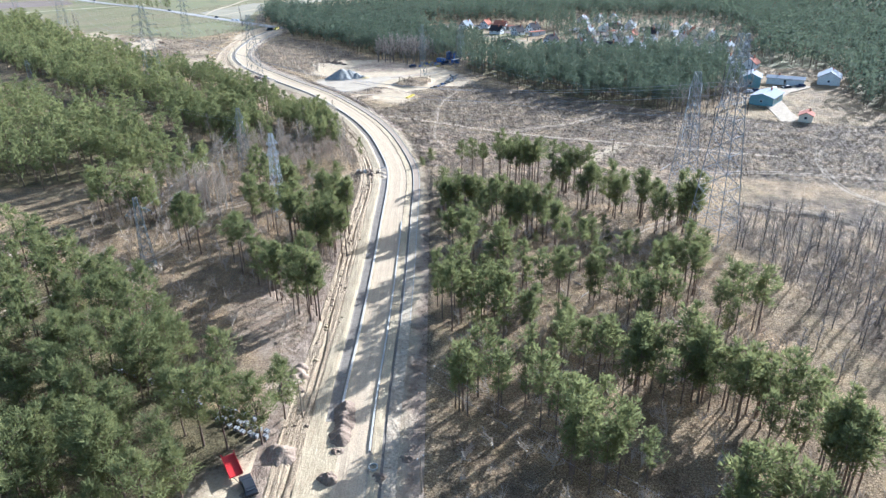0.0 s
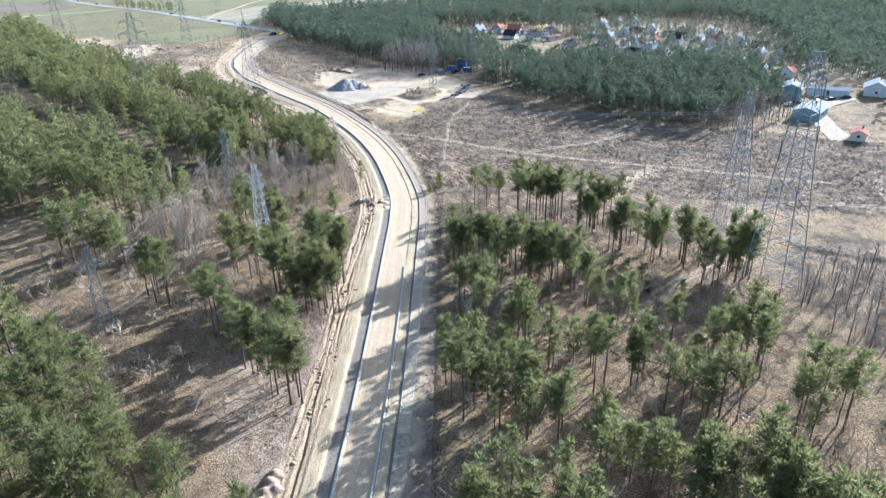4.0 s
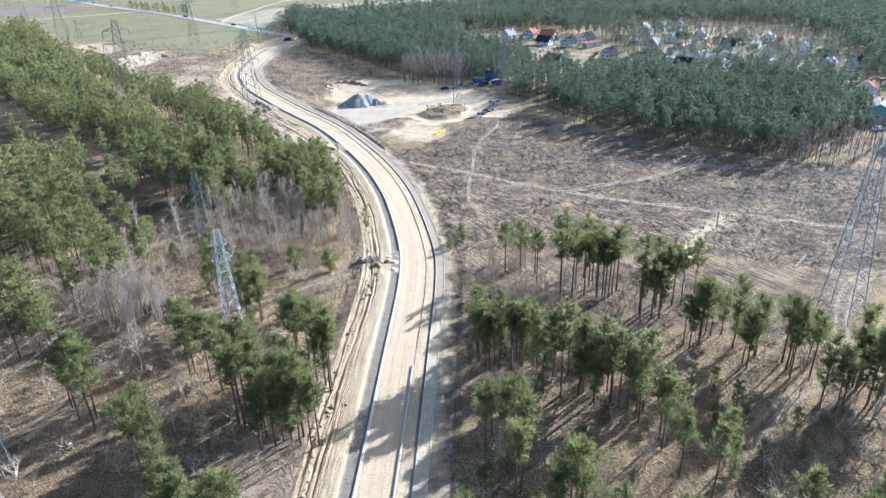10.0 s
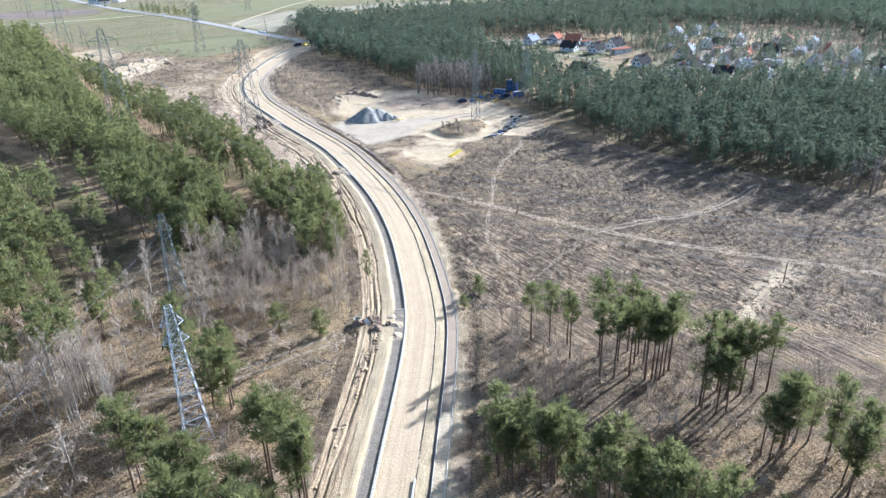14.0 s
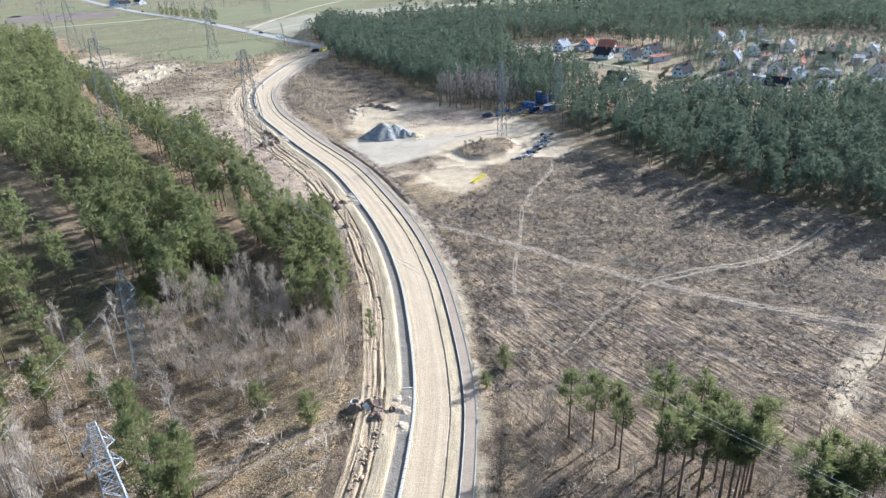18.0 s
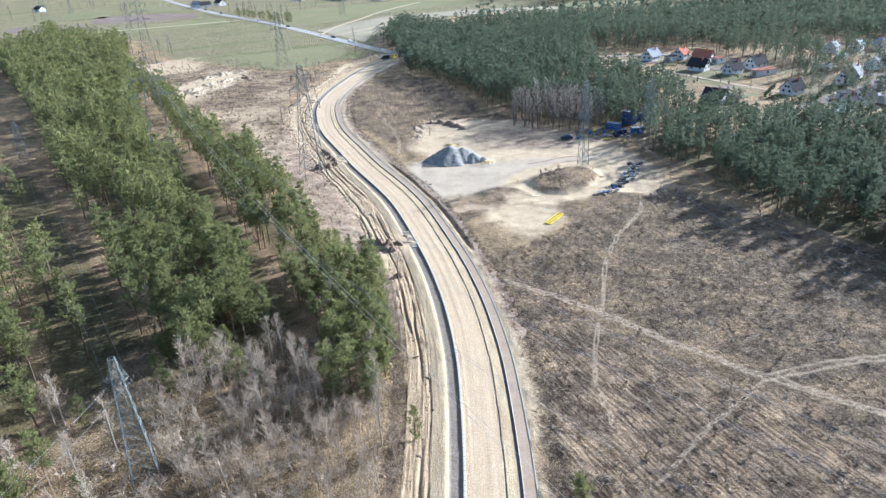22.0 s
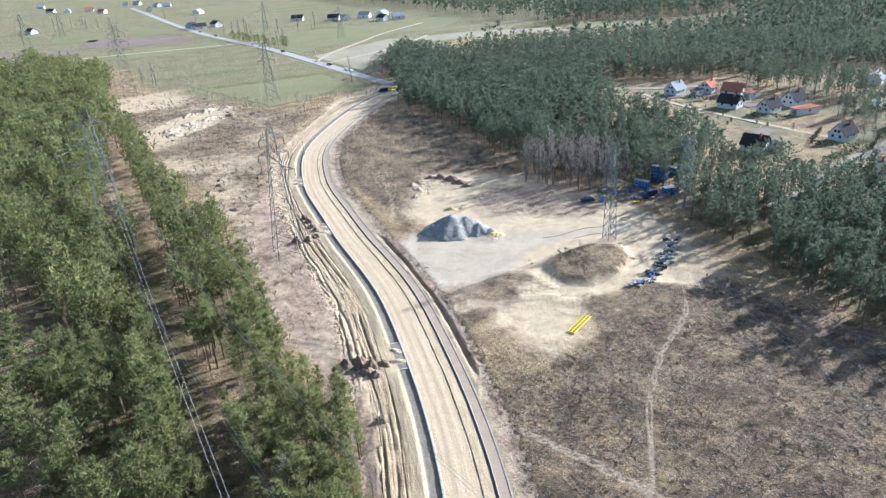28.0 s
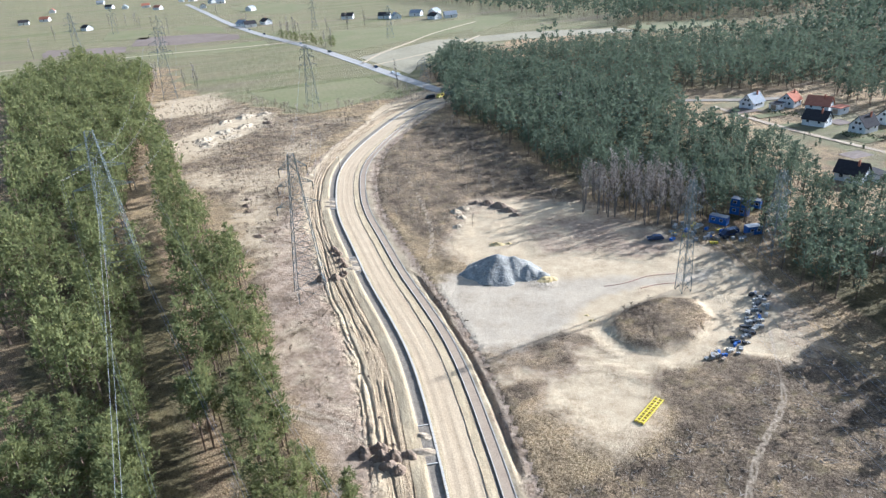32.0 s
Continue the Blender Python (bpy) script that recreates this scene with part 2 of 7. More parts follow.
    t.links.new(base, b.inputs["Base Color"])
    b.inputs["Roughness"].default_value = 0.95
    b.inputs["Specular IOR Level"].default_value = 0.1
    hgt = math_node(t, "ADD", math_node(t, "MULTIPLY", clump, 2.6), math_node(t, "ADD", fine, math_node(t, "MULTIPLY", speck, 0.5)))
    smooth = math_node(t, "SUBTRACT", 1.0, math_node(t, "MULTIPLY", math_node(t, "MAXIMUM", sand, grey), 0.92))
    hgt = math_node(t, "MULTIPLY", hgt, smooth)
    bump(t, b, hgt, 1.0, 0.55)


M_GROUND = mat("earth", ground_build)
M_SAND = plain("sand", (0.33, 0.248, 0.155), (0.5, 0.395, 0.262), 0.35, 0.95, bumps=0.8, dist=0.15, fine=2.2)
M_RUTS = plain("rutted_sand", (0.25, 0.18, 0.112), (0.48, 0.375, 0.25), 0.6, 0.95, bumps=1.0, dist=0.25, fine=1.7)


def streaky(name, c1, c2, across=1.3, along=0.06, dist=0.12):
    """Sand and gravel drawn out along the road by wheels and blades."""
    def build(t, b):
        at = t.nodes.new("ShaderNodeAttribute")
        at.attribute_name = "lane"
        mp = node(t, "Mapping")
        mp.inputs["Scale"].default_value = (across, along, 1)
        t.links.new(at.outputs["Vector"], mp.inputs["Vector"])
        lines = noise_tex(t, 1.0, 5, 0.65, mp.outputs[0])
        spots, fine = noise_tex(t, 0.3, 5, 0.65), noise_tex(t, 3.0, 4, 0.7)
        col = ramp(t, lines, [(0.36, c1), (0.62, c2)])
        col = mix(t, 0.35, col, ramp(t, spots, [(0.35, c1), (0.65, c2)]))
        col = mix(t, 0.3, col, ramp(t, fine, [(0.38, [0.6 * x for x in c1]), (0.62, [min(1, 1.2 * x) for x in c2])]))
        t.links.new(col, b.inputs["Base Color"])
        b.inputs["Roughness"].default_value = 0.95
        bump(t, b, math_node(t, "ADD", math_node(t, "MULTIPLY", lines, 2.0), fine), 0.8, dist)
    return mat(name, build)


M_HAUL = streaky("wheel_worn_sand", (0.185, 0.122, 0.07), (0.5, 0.366, 0.215), 1.9, 0.06, 0.5)
M_BANK = streaky("bank_sand", (0.33, 0.232, 0.128), (0.5, 0.382, 0.225), 1.0, 0.12)
M_ROADBASE = streaky("graded_gravel", (0.355, 0.25, 0.145), (0.5, 0.374, 0.232), 0.8, 0.02, 0.06)
M_DITCH = plain("wet_soil", (0.15, 0.12, 0.088), (0.245, 0.2, 0.15), 0.7, 0.9, bumps=0.8, dist=0.15, fine=3.0)
M_CONCRETE = plain("concrete", (0.4, 0.35, 0.285), (0.51, 0.455, 0.375), 1.2, 0.85, bumps=0.2)
M_ASPHALT = plain("grey_brown_paving", (0.27, 0.195, 0.131), (0.354, 0.265, 0.18), 0.4, 0.9, bumps=0.3, fine=6.0)
M_TAR = plain("asphalt", (0.29, 0.26, 0.225), (0.38, 0.345, 0.3), 0.3, 1.0, bumps=0.2, fine=5.0)
M_GRAVEL = plain("crushed_stone", (0.17, 0.157, 0.135), (0.34, 0.315, 0.27), 0.6, 0.95, bumps=1.0, dist=0.3, fine=2.2)
M_EARTH = plain("dug_earth", (0.13, 0.088, 0.058), (0.28, 0.2, 0.138), 0.9, 0.95, bumps=1.0, dist=0.2, fine=3.5)
M_DIRT = plain("tipped_dirt", (0.19, 0.13, 0.085), (0.35, 0.255, 0.175), 0.8, 0.95, bumps=1.0, dist=0.2, fine=2.6)
M_BARK = plain("pine_bark", (0.1, 0.07, 0.05), (0.2, 0.138, 0.096), 1.2, 0.95, bumps=0.6, fine=6.0)
M_BIRCHBARK = plain("birch_bark", (0.22, 0.185, 0.145), (0.42, 0.365, 0.3), 2.5, 0.9, bumps=0.3)
M_TWIG = plain("bare_twigs", (0.3, 0.232, 0.168), (0.48, 0.385, 0.285), 1.5, 0.95, bumps=0)
M_ALDERBARK = plain("dark_bark", (0.1, 0.085, 0.07), (0.19, 0.16, 0.135), 1.5, 0.95, bumps=0)
M_ALDERTWIG = plain("pale_twigs", (0.3, 0.25, 0.205), (0.46, 0.39, 0.325), 1.5, 0.95, bumps=0)
M_YELLOWSAND = plain("yellow_sand", (0.4, 0.28, 0.12), (0.58, 0.43, 0.21), 0.8, 0.95, bumps=0.6, dist=0.1, fine=3.0)
M_STEELBRIGHT = plain("new_galvanised_steel", (0.36, 0.37, 0.38), (0.5, 0.51, 0.52), 2.0, 0.7, 0.1, 0)
M_STEEL = plain("galvanised_steel", (0.16, 0.17, 0.175), (0.27, 0.28, 0.285), 2.0, 0.8, 0.1, 0)
M_STEELGREEN = plain("painted_steel", (0.125, 0.138, 0.128), (0.21, 0.225, 0.212), 2.0, 0.8, 0.1, 0)
M_CERAMIC = plain("white_insulator", (0.6, 0.6, 0.58), (0.75, 0.75, 0.73), 2.0, 0.35, 0, 0)
M_WIRE = plain("aluminium_wire", (0.3, 0.3, 0.31), (0.4, 0.4, 0.41), 2.0, 0.5, 0.4, 0)
M_WHITE = plain("white_plaster", (0.54, 0.52, 0.49), (0.7, 0.68, 0.64), 0.4, 0.9, bumps=0.1)
M_CREAM = plain("cream_plaster", (0.55, 0.48, 0.36), (0.66, 0.58, 0.45), 0.4, 0.9, bumps=0.1)
M_TILE_RED = plain("red_roof_tiles", (0.28, 0.1, 0.06), (0.42, 0.17, 0.1), 1.2, 1.0, bumps=0.6, dist=0.05, fine=5.0)
M_TILE_DARK = plain("dark_roof_tiles", (0.028, 0.024, 0.024), (0.055, 0.048, 0.047), 1.2, 1.0, bumps=0.6, dist=0.05, fine=5.0)
# grey sheet, raised in tone so village roofs carry a painted sun glint
M_TILE_GREY = plain("grey_sheet_roof", (0.22, 0.222, 0.225), (0.33, 0.33, 0.33), 0.8, 0.95, 0.0, 0.1)
M_BLUE = plain("blue_painted_steel", (0.02, 0.07, 0.24), (0.03, 0.11, 0.34), 0.8, 0.45, bumps=0.05)
M_YELLOW = plain("yellow_paint", (0.5, 0.36, 0.02), (0.66, 0.5, 0.05), 0.8, 0.5, bumps=0.05)
M_DARK = plain("dark_plastic", (0.012, 0.013, 0.015), (0.03, 0.031, 0.034), 1.5, 0.5, bumps=0)
M_GLASS = plain("window_glass", (0.02, 0.024, 0.028), (0.04, 0.046, 0.052), 0.6, 0.08, bumps=0)
M_WOOD = plain("weathered_wood", (0.2, 0.15, 0.1), (0.36, 0.28, 0.2), 1.5, 0.9, bumps=0.4)
M_REDPAINT = plain("red_paint", (0.4, 0.02, 0.02), (0.55, 0.04, 0.035), 0.8, 0.45, bumps=0.05)


def leaf_build(c1, c2, c3, through_light=0.42, gloss=0.12):
    """Needles: a tone for each tuft and each tree, a soft gloss and a little light from behind."""
    def build(t, b):
        g = t.nodes.new("ShaderNodeNewGeometry")
        o = t.nodes.new("ShaderNodeObjectInfo")
        r = ramp(t, g.outputs["Random Per Island"], [(0.0, c1), (0.55, c2), (1.0, c3)])
        r = mix(t, 0.35, r, ramp(t, o.outputs["Random"], [(0.0, c1), (1.0, c3)]))
        r = mix(t, 0.45, r, ramp(t, noise_tex(t, 0.12, 3), [(0.35, c1), (0.65, c3)]))
        t.links.new(r, b.inputs["Base Color"])
        b.inputs["Roughness"].default_value = 0.8
        b.inputs["Specular IOR Level"].default_value = gloss
        tl = t.nodes.new("ShaderNodeBsdfTranslucent")
        t.links.new(mix(t, 0.4, r, c3), tl.inputs[0])
        mx = t.nodes.new("ShaderNodeMixShader")
        mx.inputs[0].default_value = through_light
        t.links.new(b.outputs[0], mx.inputs[1])
        t.links.new(tl.outputs[0], mx.inputs[2])
        t.links.new(mx.outputs[0], t.nodes["Material Output"].inputs[0])
    return build


M_NEEDLE = mat("pine_needles", leaf_build((0.078, 0.09, 0.04), (0.158, 0.168, 0.066), (0.25, 0.248, 0.095), 0.48))
# bluer copy of the needles: distance haze put into the colour
M_NEEDLE_HAZE = mat("hazy_pine_needles", leaf_build((0.064, 0.084, 0.054), (0.102, 0.124, 0.08), (0.145, 0.165, 0.104), 0.36, 0.12))
M_SCRUB = plain("dry_scrub", (0.085, 0.063, 0.044), (0.235, 0.178, 0.125), 0.3, 0.95, bumps=0)
M_DRYGRASS = plain("dry_grass", (0.22, 0.17, 0.1), (0.44, 0.36, 0.23), 0.4, 0.95, bumps=0)
M_STICKS = plain("bleached_sticks", (0.24, 0.195, 0.15), (0.42, 0.35, 0.27), 0.4, 0.95, bumps=0)
M_HEDGE = mat("dark_shrub", leaf_build((0.02, 0.032, 0.014), (0.03, 0.045, 0.018), (0.05, 0.06, 0.025)))

# ---- the plan ----
# the left kerb of the new road, from south to north
KERB = spline([(-18.5, -80.8), (-17.2, -54.9), (-17.1, -27.0), (-16.5, -1.3), (-16.2, 27.4), (-16.2, 58.0), (-16.3, 86.4), (-17.9, 104.6), (-23.4, 129.9), (-28.3, 147.2), (-35.5, 166.5), (-45.8, 188.4), (-62.0, 217.7), (-83.6, 247.3), (-95.4, 264.5), (-110.2, 286.4), (-120.2, 305.0), (-129.7, 327.6), (-134.8, 348.8), (-138.0, 379.7), (-138.5, 418.9), (-133.5, 448.5), (-124.1, 472.5)], 1.0)
_t = np.gradient(KERB, axis=0)
_t /= np.hypot(_t[:, 0], _t[:, 1])[:, None]
KNORM = np.stack([_t[:, 1], -_t[:, 0]], 1)      # to the right of the way north


def kerb_at(y):
    """The station on the kerb line nearest to this northing."""
    return int(np.argmin(np.abs(KERB[:, 1] - y)))


def offset(s, u):
    """The plan place at station s (metres along), u metres right of the kerb."""
    k = min(max(int(s), 0), len(KERB) - 1)
    return KERB[k] + KNORM[k] * u


# tracks worn by wheels
TRACK_A = spline([(-21.3, 173.0), (-2.4, 163.3), (9.9, 154.4), (28.7, 143.4), (50.0, 133.9), (77.5, 123.4), (122.7, 105.8)], 3)
TRACK_B = spline([(28.7, 143.4), (39.5, 149.0), (57.5, 156.3), (69.0, 165.7), (80.2, 177.9)], 3)
TRACK_C = spline([(10.4, 242.6), (10.1, 219.1), (4.1, 201.7), (0.8, 184.0), (0.0, 160.2), (-0.9, 140.3), (4.3, 120.2)], 3)
TRACK_D = spline([(139.9, 117.0), (130.1, 97.8), (125.7, 72.6), (133.4, 56.9), (151.4, 47.0)], 3)
TRACK_E = spline([(-65.1, 68.7), (-44.1, 80.7), (-30.0, 91.7), (-23.4, 94.6)], 3)
TRACK_F = spline([(-99.4, 3.6), (-82.8, 22.4), (-70.4, 39.9), (-67.0, 68.8)], 3)
TRACK_G = spline([(43.7, 35.4), (59.0, 49.4), (65.3, 52.4), (83.3, 84.9), (105.5, 90.4), (158.9, 76.1)], 3)
TRACK_I = spline([(-140, 330), (-116, 284), (-102, 259), (-88, 240), (-78, 226), (-64, 206)], 3)
TRACK_K = spline([(-106, 333), (-89, 305), (-77, 280), (-71, 259)], 3)
DRAIN = spline([(86, 64), (92.5, 59.2), (100, 54.5), (112.5, 47.9), (117.5, 38.0), (128, 30)], 3)
TRACK_H = spline([(28.7, 143.4), (22.5, 135.7), (15.3, 125.9), (6.4, 111.1)], 3)

YARD = [(-64.4, 241.7), (-57.1, 260.2), (-70.7, 272.9), (-71.3, 306.5), (-56.2, 311.3), (-35.6, 310.8), (-9.2, 288.6), (4.0, 276.0), (14.6, 257.9), (19.7, 238.1), (12.6, 228.8), (-3.9, 223.7), (-12.7, 204.4), (-18.1, 196.7), (-27.7, 205.1), (-43.0, 213.8)]
STONE = [(-62.5, 241.6), (-64.6, 252.7), (-53.4, 261.9), (-39.1, 255.2), (-16.0, 263.6), (-1.3, 268.6), (-3.0, 262.8), (-19.5, 254.0), (-26.7, 244.6), (-32.0, 231.1), (-41.2, 221.6), (-49.8, 222.1)]
ISLAND = [(-20.9, 237.4), (-18.3, 246.1), (-12.0, 252.6), (-4.6, 253.2), (-0.7, 245.1), (-3.2, 235.5), (-10.5, 230.0), (-16.1, 230.2)]
SAND_FAR = [(-271.9, 392.4), (-304.9, 451.1), (-275.8, 461.2), (-242.1, 427.9), (-253.4, 417.0)]
SAND_FAR2 = [(-230.9, 352.5), (-228.9, 398.7), (-208.8, 422.7), (-198.7, 391.9), (-204.6, 342.3)]
CLEARED_W = [(-265.8, 381.8), (-188.3, 309.8), (-140.4, 277.3), (-113.5, 239.4), (-90.8, 215.1), (-75.0, 193.2), (-58.6, 188.5), (-103.0, 252.9), (-137.9, 315.2), (-153.0, 361.2), (-155.4, 415.6), (-197.8, 417.7), (-263.5, 451.0), (-304.9, 450.1)]
SCRUB_E = [(-4.7, 103.3), (51.0, 102.2), (83.1, 91.8), (150.6, 66.5), (225.1, 122.6), (138.4, 153.6), (93.7, 174.5), (47.7, 212.4), (17.8, 238.2), (10.8, 228.8), (-12.6, 198.5), (-25.4, 185.1), (-10.2, 138.6)]
SCRUB_N = [(-64.7, 260.6), (-113.5, 313.5), (-121.8, 353.7), (-122.3, 397.9), (-110.0, 411.3), (-81.1, 381.5), (-54.8, 336.6), (-28.1, 307.4), (-65.6, 310.0)]
FIELDS = [(-192.9, 419.2), (-163.5, 447.7), (-132.8, 477.3), (-154.1, 493.1), (-174.0, 557.6), (-164.6, 608.1), (-110.0, 690.0), (-60.0, 740.0), (-40.0, 1000.0), (-700.0, 2200.0), (-2600.0, 2400.0), (-2600.0, 300.0), (-700.0, 420.0), (-480.0, 470.0), (-388.1, 559.8), (-294.4, 461.1)]
FIELDS_S = [(1200.0, -2500.0), (1200.0, -400.0), (-1200.0, -400.0), (-1200.0, -2500.0)]
PARCELS = [(13.4, 465.0), (-2.0, 438.7), (39.1, 350.2), (46.6, 307.8), (71.2, 317.4), (91.1, 298.9), (154.2, 294.5), (202.6, 245.0), (249.7, 287.6), (267.8, 393.0), (216.0, 468.8), (124.6, 497.5), (39.8, 471.3)]
BARE = [(48.3, 99.3), (59.7, 115.9), (68.5, 125.5), (71.3, 120.6), (59.0, 107.0), (52.9, 100.2)]
JUNCTION = [(-43.9, -71.0), (-33.8, -44.8), (-28.1, -36.4), (-20.5, -32.2), (-19.0, -13.6), (-10.8, -39.3), (-0.9, -54.5), (4.4, -75.0)]
WOODS = dict(
    sw=[(-29.5, -65.5), (-24.1, -44.6), (-25.4, -30.2), (-32.2, -26.1), (-43.0, -20.0), (-56.9, -2.5), (-81.8, 19.2), (-113.8, 41.3), (-170.5, 59.7), (-169.3, -89.8), (-58.3, -87.1)],
    west=[(-74, 124), (-87, 135), (-104, 150), (-123, 171), (-156, 201), (-206, 247), (-289, 330), (-420, 440), (-470, 560), (-400, 530), (-337, 484), (-262, 381), (-189, 283), (-152, 236), (-126, 208), (-111, 194), (-92, 176), (-80, 162), (-70, 148), (-64, 137)],
    strip=[(-38, 126), (-39, 144), (-44, 158), (-54, 174), (-65, 182), (-76, 191), (-90, 210), (-109, 235), (-138, 263), (-160, 279), (-206, 330), (-262, 388), (-272, 372), (-222, 337), (-174, 282), (-146, 250), (-117, 216), (-95, 188), (-74, 166), (-61, 152), (-51, 139), (-46, 128)],
    outer=[(-86, 106), (-97, 121), (-114, 137), (-135, 154), (-170, 180), (-300, 290), (-560, 500), (-700, 450), (-400, 180), (-190, 80), (-130, 85)],
    east=[(12.7, 296.0), (14.6, 270.0), (23.0, 257.0), (29.5, 244.0), (37.0, 229.0), (47.0, 212.0), (77.0, 181.0), (96.0, 170.0), (114.0, 181.0), (147.3, 200.0), (154.5, 225.2), (163.5, 293.8), (115.5, 297.2), (91.3, 295.1), (71.3, 311.7), (46.8, 302.1), (31.0, 288.8), (23.3, 303.7)],
    north=[(-116.9, 423.6), (-109.1, 411.2), (-81.1, 383.5), (-54.9, 338.5), (-28.2, 311.3), (10.8, 296.9), (21.3, 309.6), (33.1, 341.2), (15.8, 378.7), (-4.6, 401.4), (-11.0, 439.7), (-9.9, 467.6), (-59.7, 491.9), (-107.1, 544.4), (-164.5, 589.3), (-154.3, 512.3), (-132.8, 473.5)],
    far=[(-10.2, 476.9), (39.5, 480.5), (124.2, 506.4), (223.6, 476.6), (226.0, 400.0), (214.0, 345.0), (197.0, 302.0), (190.0, 268.0), (212.0, 250.0), (207.0, 226.0), (192.0, 205.0), (186.0, 168.0), (196.0, 138.0), (277.7, 65.4), (900.0, 0.0), (1400.0, 900.0), (900.0, 1500.0), (100.0, 1500.0), (-60.0, 900.0), (-70.0, 720.0), (-110.0, 640.0), (-136.0, 604.1), (-88.4, 542.1), (-50.5, 490.8)],
    ridge=[(-560.0, 1250.0), (-300.0, 1000.0), (-150.0, 830.0), (-70.0, 760.0), (-60.0, 900.0), (100.0, 1500.0), (-300.0, 1800.0)],
)

# ---- the ground: one sheet to the horizon ----
def axis(lo, hi, step, far_lo, far_hi):
    a = list(np.arange(lo, hi, step))
    d, v = step, lo
    left = []
    while v > far_lo:
        d *= 1.13
        v -= d
        left.append(v)
    d, v = step, a[-1]
    while v < far_hi:
        d *= 1.13
        v += d
        a.append(v)
    return np.array(left[::-1] + a)


gx, gy = axis(-210, 140, 1.35, -4200, 4200), axis(-75, 300, 1.35, -4200, 4200)
GX, GY = np.meshgrid(gx, gy)
px, py = GX.ravel(), GY.ravel()
kd = line_dist(px, py, [tuple(p) for p in KERB[::6]])
near = kd < 40
side = np.zeros_like(px)
_k = np.array([np.argmin((KERB[:, 0] - x) ** 2 + (KERB[:, 1] - y) ** 2) for x, y in zip(px[near], py[near])])
side[near] = (px[near] - KERB[_k, 0]) * KNORM[_k, 0] + (py[near] - KERB[_k, 1]) * KNORM[_k, 1]
wx, wy = px + 3 * fbm(px, py, 14, 5), py + 3 * fbm(px, py, 14, 9)


def zone(poly, soft=4.0):
    return np.clip(0.5 + poly_dist(wx, wy, poly) / (2 * soft), 0, 1)


def sand_west(y):
    """How far west of the kerb bare sand reaches."""
    return 5.5 + 6.0 * np.clip((y - 130) / 60, 0, 1) + 3.0 * np.clip((-5 - y) / 20, 0, 1) + 8.0 * np.clip((y - 395) / 40, 0, 1)


sand = np.maximum.reduce([zone(YARD, 5), zone(SAND_FAR), zone(SAND_FAR2), zone(BARE, 2.5), zone(JUNCTION, 4)])
sand = np.maximum(sand, np.where(near, np.clip(0.5 + (np.minimum(side + sand_west(py), 12.6 - side) + 2.2 * fbm(px, py, 9, 71)) / 5, 0, 1), 0))
patchy = zone(CLEARED_W, 8) * (0.4 + 0.75 * fbm(px, py, 26, 3))
sand = np.maximum(sand, patchy) * (1 - 0.95 * zone(ISLAND, 1.5))
TRACK_L = spline([(-79, 195), (-68, 193.3), (-59.4, 191.3), (-51, 190)], 3)
BROWN = [(-51, 289), (-46, 303), (-24, 302), (-10, 287), (-11, 272), (-30, 274), (-43, 271)]
LOWER = [(-47, 213), (-43, 226), (-32, 232), (-11, 233), (-9, 226), (-14, 218), (-25, 221), (-33, 211), (-38, 204)]
SCRUB_EDGE = [(-12.5, 219), (-9, 229), (-4, 231.5), (5, 232), (12, 231), (14, 205), (-4, 196), (-9, 206)]
weedy = np.maximum(zone(LOWER, 2.5) * np.clip(0.66 + 1.9 * fbm(px, py, 8, 92), 0, 1), zone(SCRUB_EDGE, 1.5))      # weeds grown over the sand
sand *= 1 - np.maximum(0.85 * zone(BROWN, 3) * (0.75 + 0.5 * fbm(px, py, 7, 91)), weedy)
sand *= 1 - 0.75 * np.maximum(0, np.clip(zone(YARD, 3) * (1.3 * fbm(px, py, 15, 81) - 0.12), 0, 1)) * zone(YARD, 2)
sand = np.maximum(sand, 0.9 * zone([(-172, 332), (-155, 319), (-120, 271), (-110, 255), (-113, 245), (-134, 263), (-158, 297)], 7) * (0.75 + 0.5 * fbm(px, py, 8, 83)))
sand = np.maximum(sand, 0.22 * zone(PARCELS, 8) + 0.3 * zone(PARCELS, 8) * fbm(px, py, 30, 8))
fieldz = np.maximum(np.maximum(zone(FIELDS, 6), zone(FIELDS_S, 30)), 0.72 * zone(PARCELS, 8) * np.clip(0.75 + 1.2 * fbm(px, py, 24, 12), 0, 1))
# full value also in both wood gaps, so their floor takes the painted shade
litter = np.maximum.reduce([zone(p, 6) for p in WOODS.values()] + [zone([(-62, 122), (-58, 150), (-120, 222), (-158, 262), (-186, 250), (-150, 206), (-112, 160), (-92, 138), (-78, 122)], 5), zone([(-84, 112), (-98, 118), (-150, 166), (-210, 216), (-202, 236), (-120, 168), (-88, 138)], 5), 0.7 * zone([(-26, -20), (-28, 60), (-34, 90), (-60, 112), (-110, 100), (-120, 30), (-60, -10)], 8), 0.62 * zone([(-0.4, -75.2), (-2.7, 98.3), (51.1, 99.3), (75.5, 47.3), (65.5, -73.4)], 6)])
DIRT_W = [(-44, 158), (-34, 172), (-45, 204), (-75, 240), (-95, 268), (-112, 290), (-132, 292), (-122, 262), (-107, 238), (-91, 214), (-77, 195), (-66, 185), (-54, 176)]
DIRT_S = [(-20, -46), (-22, 60), (-30, 62), (-40, 30), (-46, 8), (-38, -10), (-30, -36)]
ALDER = [(76, 52), (73, 33), (79, 26), (80, 4), (82, -22), (94, -40), (170, -60), (170, 55), (100, 70)]
